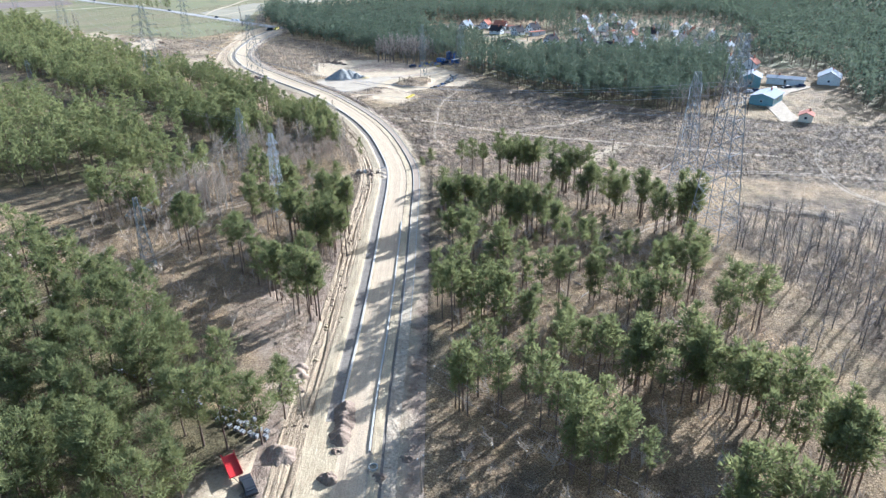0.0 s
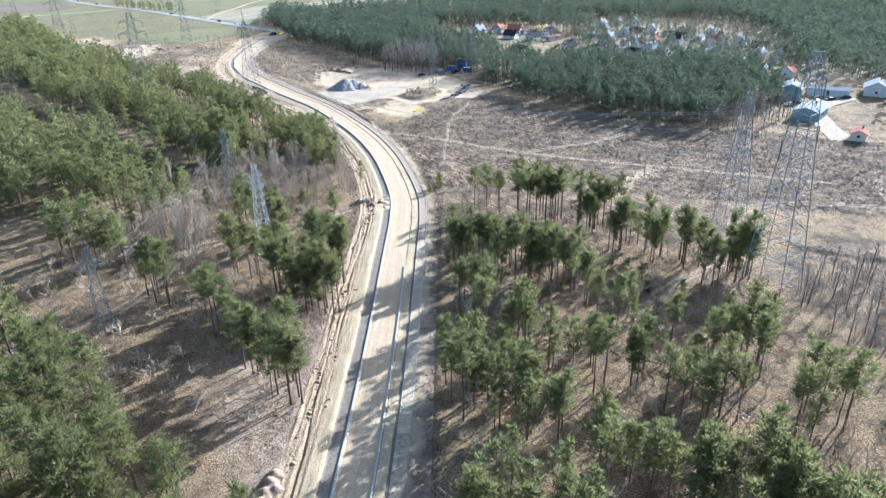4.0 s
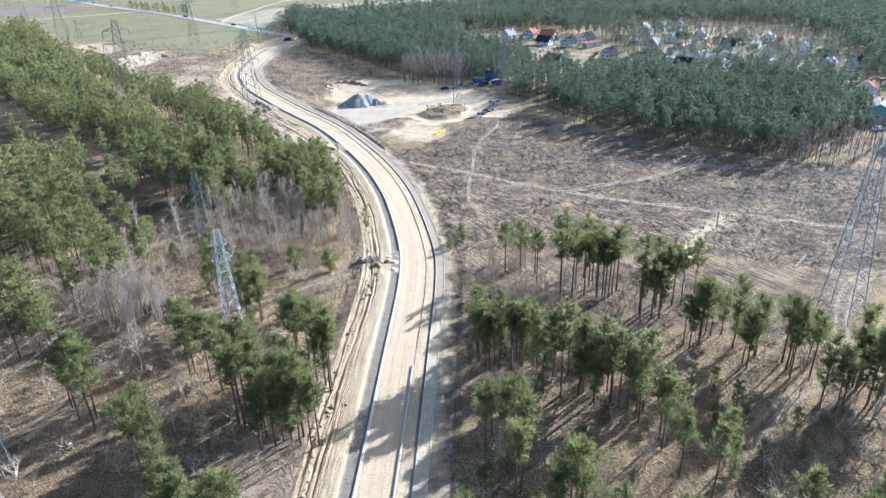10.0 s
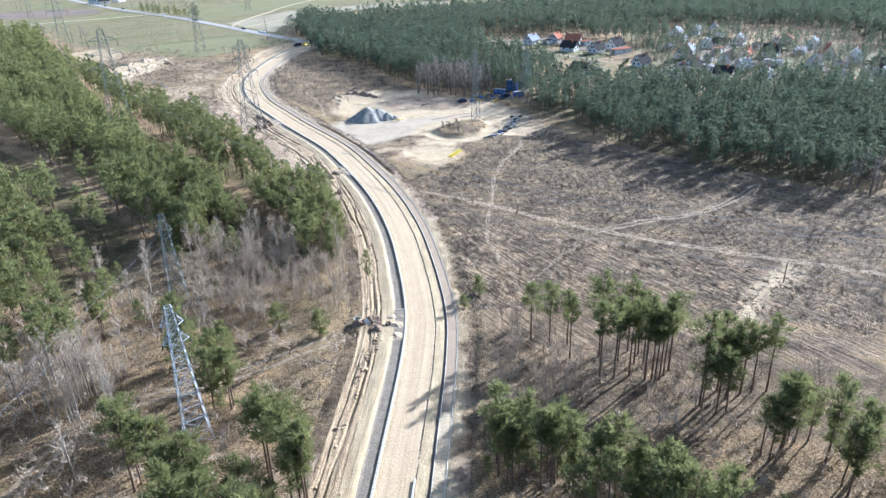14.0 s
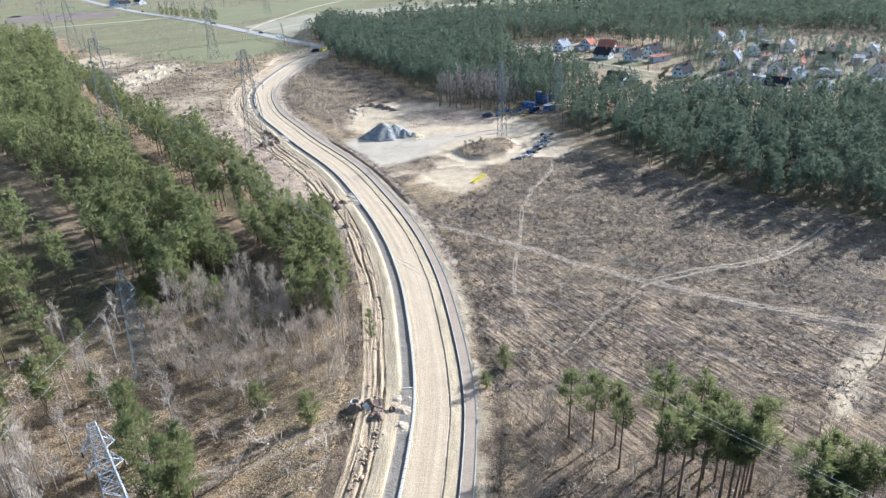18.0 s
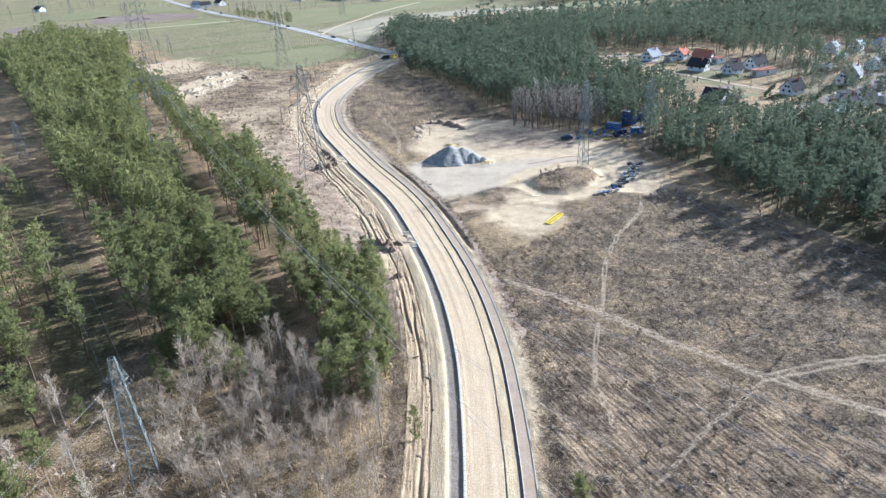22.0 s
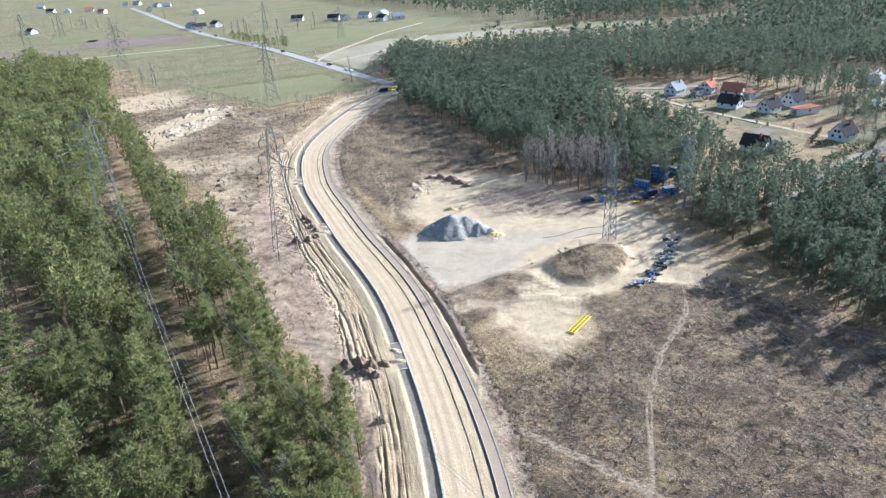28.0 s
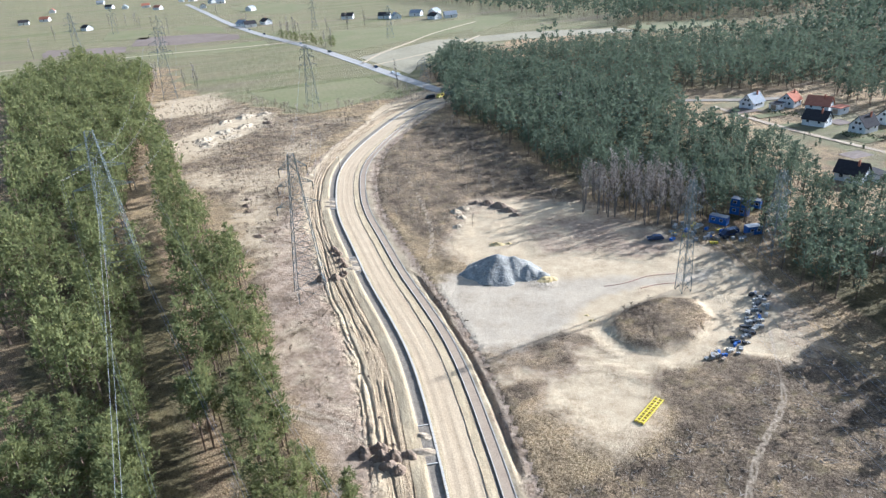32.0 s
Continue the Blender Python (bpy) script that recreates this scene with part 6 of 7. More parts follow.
line([(-66, 103, [(-1.5, 17.4), (1.5, 17.4)]), (-216, 246, [(-1.5, 11.5), (1.5, 11.5)])], None, 38, 3)
line([(-3, -27, [(0, 7.2), (3, 7.2)]), (34, -64, [(0, 7.2), (3, 7.2)]), (60, -90, [(0, 7.2), (3, 7.2)])], None, 45, 0.6)


def pole(x, y, h, label="weathered wooden utility pole with a short crossbar"):
    e = thing("utility_pole", x, y, ground_z(x, y), 40, label, "utility pole", "utility poles")
    bm = bmesh.new()
    bar(bm, (0, 0, -0.4), (0, 0, h), 0.16, 8, 0.1)
    part("post", bm, M_WOOD, e)
    part("crossbar", bars([((-0.7, 0, h - 0.4), (0.7, 0, h - 0.4), 0.06)]), M_WOOD, e)
    for dx in (-0.55, 0.55):
        part("insulator", bars([((dx, 0, h - 0.36), (dx, 0, h - 0.1), 0.06)], 6), M_CERAMIC, e)


def clods(name, places, m, label):
    """Lumps of dug soil and sand, each a rough little stone-like body, in one loose mesh."""
    q = np.random.default_rng(31)
    bm = bmesh.new()
    bmesh.ops.create_icosphere(bm, subdivisions=1, radius=1)
    v0 = np.array([v.co[:] for v in bm.verts])
    f0 = np.array([[v.index for v in f.verts] for f in bm.faces])
    bm.free()
    vs, fs = [], []
    for k, (x, y, z, r) in enumerate(places):
        a = q.uniform(0, 6.28)
        v = v0 * q.uniform(0.7, 1.2, (len(v0), 1)) * (r * q.uniform(0.8, 1.5), r * q.uniform(0.7, 1.0), r * q.uniform(0.5, 0.8))
        vs.append(np.stack([v[:, 0] * math.cos(a) - v[:, 1] * math.sin(a) + x, v[:, 0] * math.sin(a) + v[:, 1] * math.cos(a) + y, v[:, 2] + z], 1))
        fs.append(f0 + k * len(v0))
    return tagged(new(name, mesh_np(name, np.concatenate(vs), np.concatenate(fs), [m], smooth=True)), label, "clods", kind="stuff")


def clod_places(u0, u1, y0, y1, n, seed, big):
    q = random.Random(seed)
    out, heart = [], []
    s0, s1 = kerb_at(y0), kerb_at(y1)
    for k in range(n):
        if k % 9 == 0:
            heart = (q.uniform(s0, s1), q.uniform(u0, u1))
        s, u = heart[0] + q.gauss(0, 2.5), heart[1] + q.gauss(0, 0.35)
        i = int(min(max(s, s0), s1))
        x, y = KERB[i, 0] + KNORM[i, 0] * u + q.uniform(-0.3, 0.3), KERB[i, 1] + KNORM[i, 1] * u + q.uniform(-0.3, 0.3)
        r = q.uniform(0.08, 0.2) + (q.random() ** 4) * big
        out.append((x, y, 0.16 + 0.1 * r, r))
    return out


clods("sand_clods", clod_places(-8.2, -4.4, -45, 100, 190, 32, 0.3), M_BANK, "pale lumps of dug sand beside the haul track")
clods("soil_clods", clod_places(-8.0, -5.2, -45, 200, 260, 33, 0.3), M_EARTH, "brown lumps of dug soil along the haul track")


for x, y, h in ((-2.5, -47, 7.5), (35, -63, 7.5), (64, 116, 4.8), (-23.2, -29.5, 7.5), (-159, 398, 6), (-137, 306, 6), (-130, 330, 6)):
    pole(x, y, h)


# ---- heaps of stone, sand and soil ----
def heap(name, x, y, rx, ry, h, m, label, seed, lumps=0.25, ridge=0.0, fine=True):
    """A heap: a mound with slumped sides and a broken crest."""
    n, rows = (40, 12) if fine else (14, 5)
    v, f = [], []
    rnd_ = np.random.RandomState(seed)
    ph = rnd_.uniform(0, 6.28, 6)
    for j in range(rows + 1):
        q = j / rows
        for k in range(n):
            a = 2 * math.pi * k / n
            r = (1 - q) * (1 + 0.12 * math.sin(2 * a + ph[0]) + 0.08 * math.sin(3 * a + ph[1]) + 0.05 * math.sin(7 * a + ph[2]))
            v.append((x + rx * r * math.cos(a) + ridge * rx * q * math.cos(ph[3]), y + ry * r * math.sin(a), -0.25 + h * (q ** 0.85)))
    v = np.array(v)
    v[:, 2] += lumps * fbm(v[:, 0], v[:, 1], max(rx * 0.35, 0.6), seed, 3) * np.clip(v[:, 2] / h * 3, 0, 1)
    v[:, 2] = np.where(v[:, 2] > 0.8 * h, 0.8 * h + 0.45 * (v[:, 2] - 0.8 * h), v[:, 2]) + ground_z(x, y)
    i = (np.arange(rows)[:, None] * n + np.arange(n)).ravel()
    k2 = (np.arange(rows)[:, None] * n + (np.arange(n) + 1) % n).ravel()
    me = mesh_np(name, v, np.stack([i, k2, k2 + n, i + n], 1), [m], smooth=True)
    return tagged(new(name, me), label, name.replace("_", " "))


def cone_heap(name, cones, slope, m, label, seed, rough=0.25, cell=0.4):
    """Tipped loads that run into one another: the highest of several cones, with gullied flanks."""
    c = np.array(cones, float)
    reach = c[:, 2] / slope + 0.5
    gx_ = np.arange((c[:, 0] - reach).min(), (c[:, 0] + reach).max() + cell, cell)
    gy_ = np.arange((c[:, 1] - reach).min(), (c[:, 1] + reach).max() + cell, cell)
    X, Y = np.meshgrid(gx_, gy_)
    z = np.full(X.shape, -9.0)
    for k, (cx, cy, h) in enumerate(c):
        a = np.arctan2(Y - cy, X - cx)
        d = np.hypot(X - cx, Y - cy) * (1 + 0.07 * np.sin(3 * a + seed + k) + 0.05 * np.sin(8 * a + 2 * k))
        z = np.maximum(z, h - slope * np.sqrt(d * d + (0.08 * h) ** 2) + 0.08 * slope * h)
    z += rough * fbm(X.ravel(), Y.ravel(), 1.8 if rough > 0.2 else 0.9, seed, 3).reshape(X.shape)
    z += ground_z(c[0, 0], c[0, 1])
    low = ground_z(c[0, 0], c[0, 1]) - 0.25
    n = len(gx_)
    i = (np.arange(len(gy_) - 1)[:, None] * n + np.arange(n - 1)).ravel()
    f = np.stack([i, i + 1, i + n + 1, i + n], 1)
    f = f[(z.ravel()[f] > low).any(1)]
    used, f = np.unique(f, return_inverse=True)
    v = np.stack([X.ravel(), Y.ravel(), np.maximum(z.ravel(), low - 0.1)], 1)[used]
    me = mesh_np(name, v, f.reshape(-1, 4), [m], smooth=True)
    return tagged(new(name, me), label, name.replace("_", " "))


cone_heap("gravel_mound", [(-52.0, 258.6, 5.0), (-48.0, 260.0, 4.0), (-44.2, 258.8, 2.7), (-40.5, 258.0, 1.5), (-57.0, 256.6, 2.5), (-49.2, 255.0, 2.0)], 0.64, M_GRAVEL, "large heap of grey crushed stone on the yard", 3, 0.4)
for k, (x, y, r, h) in enumerate(((-39, 256.5, 3.2, 1.1), (-43, 259, 2.0, 0.9), (-56, 275, 2.6, 1.0), (-53, 276, 1.6, 0.7), (-26, 239, 1.6, 0.5), (-27.5, 241, 1.2, 0.5))):
    heap("sand_mound", x, y, r, r * 0.7, h, M_YELLOWSAND, "low heap of yellow sand beside the stone", 200 + k, 0.4)
for k, (x, y, r, h) in enumerate(((-70, 305, 3.0, 1.3), (-66, 304.5, 3.2, 1.8), (-62, 303, 3.2, 2.0), (-58.5, 300, 3.0, 1.7), (-55.5, 297, 2.4, 1.2))):
    heap("pit_bank", x, y, r, r * 0.6, h, M_EARTH, "steep dark bank at the edge of a sand pit", 210 + k, 0.6)
for k, (x, y, r, h) in enumerate(((-73, 300, 2.6, 1.3), (-74.5, 297, 2.2, 1.1), (-71.5, 293, 2.4, 1.0), (-70.5, 286, 2.4, 0.9))):
    heap("sand_mound", x, y, r, r * 0.8, h, M_SAND, "pale heap of sand at the edge of a pit", 220 + k, 0.5)
for k, (x, y, r, h) in enumerate(((-214, 380, 8.0, 1.5), (-216, 366, 8.0, 1.2), (-210, 390, 7.0, 1.4), (-221, 408, 7.0, 1.7), (-214, 415, 6.0, 1.3), (-205, 372, 6.0, 0.9), (-225, 396, 6.0, 1.1), (-209, 358, 7.0, 1.0))):
    heap("sand_mound", x, y, r * 0.6, r, h, M_SAND, "low pale bank of dug sand on the cleared land", 240 + k, 0.9)
for k, (x, y, r, h) in enumerate(((-202, 398, 3.0, 1.6), (-196, 392, 2.4, 1.2), (-190, 401, 2.2, 1.2), (-206, 404, 2.0, 1.0), (-147, 291, 2.2, 1.1), (-143, 286, 1.8, 0.9), (-150, 297, 2.0, 0.9), (-136, 300, 1.6, 0.8), (-128, 268, 2.0, 0.9), (-124, 272, 1.6, 0.7))):
    heap("soil_mound", x, y, r, r * 0.8, h, M_EARTH, "dark heap of soil and roots on the cleared land", 250 + k, 0.8)
for k, y in enumerate((93.5, 97, 100.5, 191, 194.5, 254, 257.5, 296.5, 300)):
    p = offset(kerb_at(y), -1.8)
    heap("soil_crossing", p[0], p[1], 3.6, 2.3, 0.5, M_RUTS, "brown soil crossing between two ditches", 230 + k, 0.35)
for k, (x, y, r, h) in enumerate(((-58.6, 187.4, 1.9, 2.0), (-56.6, 188.8, 1.9, 1.9), (-55.2, 186.9, 1.9, 2.1), (-53.2, 187.6, 1.9, 2.0), (-53.4, 185.2, 1.8, 1.9), (-51.4, 184.6, 1.7, 1.7), (-51.2, 188.6, 1.8, 1.4), (-95.3, 245.2, 1.8, 1.9), (-92.5, 246.8, 1.8, 1.8), (-91.2, 249.4, 1.6, 1.5), (-100.5, 263, 1.8, 1.8), (-98, 260, 1.7, 1.6), (-95.5, 256.5, 1.8, 1.6), (-93.2, 254, 1.6, 1.4),
                                  (-26, 97, 1.8, 1.5), (-24, 98, 1.7, 1.4), (-22, 95, 1.6, 1.2), (-20, 97, 1.4, 0.9), (-46, 171.5, 1.5, 1.3), (-16.9, -44, 1.8, 1.8), (-16.3, -38, 1.6, 0.6), (-5, -40, 1.6, 0.8), (-9, -44, 1.8, 0.9))):
    heap("soil_mound", x, y, r, r * 0.85, h, M_EARTH, "small dark heap of dug soil beside the ditch", 20 + k, 0.7)
cone_heap("dirt_mound", [(-24.9, -38.6, 1.7), (-26.2, -37.6, 1.2), (-23.8, -39.6, 1.0)], 0.75, M_DIRT, "heap of pale brown dirt by the junction", 41, 0.3, 0.25)
cone_heap("dirt_mound", [(-26.0, -15.2, 1.3), (-26.4, -17.0, 1.5), (-26.6, -19.0, 1.6), (-26.8, -20.9, 1.5), (-27.1, -22.7, 1.3), (-25.2, -18.2, 1.1), (-25.5, -21.6, 1.0), (-27.8, -20.0, 1.0)], 0.9, M_DIRT, "row of pale lumpy dirt loads by the haul track", 43, 0.3, 0.25)
for k in range(70):      # clods thrown up beside the haul track
    s = hr.uniform(0, NORTH - 60)
    p = offset(s, hr.uniform(-12.5, -7.5))
    heap("soil_clod", p[0], p[1], hr.uniform(0.4, 0.9), hr.uniform(0.4, 0.8), hr.uniform(0.35, 0.75), M_EARTH if k % 3 else M_RUTS, "clod of dug soil on the verge", 60 + k, 0.3, fine=False)
cone_heap("spoil_ridge", [(-16.05 + 0.12 * math.sin(2.1 * k), -27.2 - 1.15 * k, 1.45 - 0.12 * (k % 3)) for k in range(8)], 0.85, M_EARTH, "ridge of dark spoil tipped beside the ditch end", 45, 0.3, 0.22)


# ---- the works yard ----
def container(x, y, rz, l, w, h, z=0.0, label="blue steel site container", m=None):
    e = thing("site_container", x, y, ground_z(x, y) + z, rz, label, "container", "site containers")
    m = m or M_BLUE
    bm = bmesh.new()
    rib = [(-l / 2 + 0.2 * k, (0.0, 0.0, 0.05, 0.05)[k % 4]) for k in range(int(l / 0.2) + 1)]
    ring = [(x_, -w / 2 + d_) for x_, d_ in rib] + [(x_, w / 2 - d_) for x_, d_ in rib[::-1]]
    lo, hi = [bm.verts.new((x_, y_, 0.12)) for x_, y_ in ring], [bm.verts.new((x_, y_, h)) for x_, y_ in ring]
    for k in range(len(ring)):
        bm.faces.new((lo[k - 1], lo[k], hi[k], hi[k - 1]))
    bm.faces.new(hi)
    part("body", bm, m, e, "ribbed steel wall")
    part("roof_sheet", boxes([((-l / 2 - 0.03, -w / 2 - 0.03, h), (l / 2 + 0.03, w / 2 + 0.03, h + 0.07))]), M_TILE_GREY, e, "pale grey roof sheet")
    d = part("door", boxes([((l / 2 + 0.002, -0.5, 0.2), (l / 2 + 0.05, 0.45, 2.2))]), m, e)
    part("handle", boxes([((l / 2 + 0.04, 0.25, 1.1), (l / 2 + 0.1, 0.32, 1.4))]), M_STEEL, d)
    for dx in (-l * 0.25, l * 0.2):
        wd = part("window", boxes([((dx - 0.5, -w / 2 - 0.06, 1.1), (dx + 0.5, -w / 2 - 0.035, 1.9))]), M_WHITE, e)
        part("pane", boxes([((dx - 0.42, -w / 2 - 0.075, 1.18), (dx + 0.42, -w / 2 - 0.05, 1.82))]), M_GLASS, wd)
    for sx in (-1, 1):
        for sy in (-1, 1):
            part("foot", boxes([((sx * (l / 2 - 0.2) - 0.1, sy * (w / 2 - 0.2) - 0.1, -0.3), (sx * (l / 2 - 0.2) + 0.1, sy * (w / 2 - 0.2) + 0.1, 0.12))]), M_DARK, e)


container(3, 300, -25, 5.0, 2.3, 2.4)
container(9, 308, -25, 5.0, 2.3, 2.4)
container(9, 308, -25, 5.0, 2.3, 2.4, 2.48, "blue steel site container stacked on another")
container(14, 314, -25, 3.0, 2.4, 2.5, 0, "short blue steel site container at the forest edge")
container(11.5, 294, 25, 4.4, 2.3, 2.4, 0, "blue steel site container with a pale roof")


def vehicle(x, y, rz, body_m, label, van=False, category="car"):
    e = thing(category.replace(" ", "_"), x, y, ground_z(x, y) + 0.05, rz, label, category, "parked vehicles")
    l, w, h = (5.2, 1.95, 2.1) if van else (4.4, 1.78, 1.45)
    bm = bmesh.new()
    prof = [(-l / 2, 0.35), (-l / 2 + 0.05, 0.85), (-l * 0.22, 0.95), (-l * 0.1, h), (l * 0.3, h), (l * 0.46, 0.95), (l / 2, 0.8), (l / 2, 0.35)]
    if van:
        prof = [(-l / 2, 0.35), (-l / 2, 1.0), (-l * 0.36, 1.15), (-l * 0.24, h), (l / 2 - 0.05, h), (l / 2, 0.9), (l / 2, 0.35)]
    lo = [[bm.verts.new((px_, s * w / 2 * (0.86 if pz_ > 1.1 else 1), pz_)) for px_, pz_ in prof] for s in (-1, 1)]
    bm.faces.new(lo[0])
    bm.faces.new(lo[1][::-1])
    for k in range(len(prof)):
        j = (k + 1) % len(prof)
        bm.faces.new((lo[0][j], lo[0][k], lo[1][k], lo[1][j]))
    bmesh.ops.recalc_face_normals(bm, faces=bm.faces)
    part("body", bm, body_m, e)
    part("windscreen", boxes([((-l * 0.2, -w * 0.36, 1.0), (-l * 0.13, w * 0.36, h - 0.15))]), M_GLASS, e)
    part("rear_window", boxes([((l * 0.34, -w * 0.34, 1.0), (l * 0.405, w * 0.34, h - 0.2))]), M_GLASS, e)
    for s in (-1, 1):
        part("side_window", boxes([((-l * 0.08, s * w * 0.44 - 0.06, 1.0), (l * 0.26, s * w * 0.44 + 0.06, h - 0.18))]), M_GLASS, e)
        for dx in (-l * 0.31, l * 0.31):
            wh = part("wheel", bars([((dx, s * (w / 2 - 0.2), 0.32), (dx, s * (w / 2 + 0.02), 0.32), 0.32)], 12), M_DARK, e)
            part("rim", bars([((dx, s * (w / 2 + 0.02), 0.32), (dx, s * (w / 2 + 0.04), 0.32), 0.18)], 8), M_STEEL, wh)
        part("headlight", boxes([((-l / 2 - 0.02, s * w * 0.36 - 0.15, 0.65), (-l / 2 + 0.08, s * w * 0.36 + 0.15, 0.8))]), M_CERAMIC, e)


M_NAVY = plain("dark_blue_paint", (0.012, 0.02, 0.05), (0.02, 0.035, 0.08), 0.8, 0.25, bumps=0)
M_SILVER = plain("white_car_paint", (0.6, 0.6, 0.6), (0.72, 0.72, 0.72), 0.8, 0.3, bumps=0)
vehicle(-28.5, -45.5, -60, M_DARK, "black estate car parked on the sand")
vehicle(-135, 454, 40, M_DARK, "dark works van at the end of the new road", True, "van")
vehicle(-130, 457, 70, M_YELLOW, "yellow works van at the end of the new road", True, "van")
vehicle(-14, 285, 20, M_NAVY, "dark blue car parked at the yard edge")
vehicle(5, 291, 35, M_NAVY, "dark blue van parked among building material", True, "van")
for x, y, rz, m, van in ((150, 204, 20, M_SILVER, 0), (154, 206, 20, M_NAVY, 0), (163, 205, 70, M_SILVER, 1), (172, 212, 10, M_DARK, 0), (180, 214, 10, M_NAVY, 0)):
    vehicle(x, y, rz, m, "%s parked in the shed yard" % ("van" if van else "car"), bool(van), "van" if van else "car")
for s in range(9):
    p = MAIN[3 + s % 6]
    q = MAIN[4 + s % 6]
    f = hr.random()
    vehicle(p[0] + (q[0] - p[0]) * f + 1.6, p[1] + (q[1] - p[1]) * f + 1.2, 134, (M_SILVER, M_NAVY, M_DARK)[s % 3], "car standing on the main road")

# trailer loaded with red and the yellow trench frame
e = thing("flatbed_trailer", -32, -41.5, ground_z(-32, -41.5) + 0.05, 120, "red flatbed trailer parked on sand under pines", "trailer")
part("deck", boxes([((-2.6, -1.0, 0.7), (2.6, 1.0, 0.85))]), M_REDPAINT, e)
for s in (-1, 1):
    part("side_board", boxes([((-2.6, s * 1.0 - 0.04, 0.85), (2.6, s * 1.0 + 0.04, 1.3))]), M_REDPAINT, e)
    for dx in (-0.6, 0.6):
        part("wheel", bars([((dx, s * 0.75, 0.35), (dx, s * 0.98, 0.35), 0.35)], 12), M_DARK, e)
part("drawbar", bars([((-2.6, -0.5, 0.7), (-4.0, 0, 0.6), 0.06), ((-2.6, 0.5, 0.7), (-4.0, 0, 0.6), 0.06)]), M_DARK, e)

e = thing("trench_shore", -12.9, 209.6, ground_z(-12.9, 209.6) + 0.12, 67, "yellow steel trench shoring frame lying on sand", "trench frame")
for v in (-0.75, 0.0, 0.75):
    part("rail", boxes([((-4.2, v - 0.1, 0), (4.2, v + 0.1, 0.3))]), M_YELLOW, e)
for j in range(10):
    part("rung", boxes([((-4.0 + j * 0.86, -0.645, 0.05), (-3.72 + j * 0.86, -0.105, 0.24))]), M_YELLOW, e)
    part("rung", boxes([((-4.0 + j * 0.86, 0.105, 0.05), (-3.72 + j * 0.86, 0.645, 0.24))]), M_YELLOW, e)


M_HOSE = plain("red_brown_plastic", (0.34, 0.15, 0.11), (0.46, 0.24, 0.18), 0.8, 0.6, bumps=0)
for ends in (((-24.9, 255.2), (-20.5, 257.6), (-14.8, 262.8), (-7.8, 265.6)), ((-16.6, 255.7), (-12.4, 258.8), (-7.7, 260.7))):
    x0, y0 = ends[0]
    e = thing("pipe_string", x0, y0, 0, 0, "long red-brown plastic pipe laid out on sand", "pipe", "pipes laid out in the yard")
    part("pipe", tube_through([(x - x0, y - y0, ground_z(x, y) + 0.12) for x, y in spline(list(ends), 1.2)], 0.06, 6), M_HOSE, e)


def well_ring(x, y, r, h, rx, rz, label):
    """A hollow concrete ring with a thick rim."""
    e = thing("well_ring", x, y, 0.1, rz, label, "well ring", "concrete well rings")
    bm = bmesh.new()
    n, rings = 20, []
    for rad, z in ((r, 0), (r, h), (r - 0.14, h), (r - 0.14, 0.05)):
        rings.append([bm.verts.new((rad * math.cos(6.2832 * k / n), rad * math.sin(6.2832 * k / n), z)) for k in range(n)])
    for a, b in zip(rings, rings[1:]):
        for k in range(n):
            bm.faces.new((a[k], a[(k + 1) % n], b[(k + 1) % n], b[k]))
    part("ring", bm, M_CONCRETE, e, m=pose(0, 0, r * abs(math.sin(radians(rx))) * 0.9, rx, 0, 0))
    part("step_iron", bars([((-0.2, r - 0.24, h * 0.5), (0.2, r - 0.24, h * 0.5), 0.025)], 6), M_DARK, e, m=pose(0, 0, r * abs(math.sin(radians(rx))) * 0.9, rx, 0, 0))


well_ring(-26.5, 97.5, 0.8, 1.0, 0, 20, "concrete well ring standing on dug soil")
well_ring(-24.6, 96.0, 0.75, 0.9, 70, 130, "concrete well ring tipped over on dug soil")
well_ring(-10.1, -42.0, 0.75, 0.5, 0, 0, "low concrete well ring on rough dirt")
M_RUST = plain("rusty_steel", (0.12, 0.08, 0.055), (0.22, 0.155, 0.11), 1.2, 0.85, 0.2, 0.4)
for k, (x, y, rz, tilt) in enumerate(((-23.4, 97.8, 25, 14), (-22.4, 95.6, 75, 6))):
    bm = bmesh.new()
    box(bm, (-1.5, -0.7, 0), (1.5, 0.7, 0.08))
    for q in (-1.1, 0, 1.1):
        box(bm, (q - 0.06, -0.68, 0.08), (q + 0.06, 0.68, 0.16))
    e = thing("steel_plate", x, y, 0.55, rz, "rusty ribbed steel shoring plate lying on dug soil", "steel plate", "shoring plates")
    part("plate", bm, M_RUST, e, m=pose(0, 0, 0, tilt, 0, 0))


def bale(name, x, y, rz, size, m, label, group, z=0.0):
    """A pallet of goods: boards under a strapped block."""
    e = thing(name, x, y, ground_z(x, y) + z, rz, label, "pallet", group)
    l, w, h = size
    bm = bmesh.new()
    for k in (-1, 0, 1):
        box(bm, (-l / 2, k * (w / 2 - 0.08) - 0.06, 0), (l / 2, k * (w / 2 - 0.08) + 0.06, 0.12))
    part("pallet_base", bm, M_WOOD, e)
    part("load", boxes([((-l / 2 + 0.05, -w / 2 + 0.05, 0.12), (l / 2 - 0.05, w / 2 - 0.05, h))]), m, e)
    part("strap", boxes([((-0.06, -w / 2 + 0.03, 0.12), (0.06, w / 2 - 0.03, h + 0.02))]), M_DARK, e)


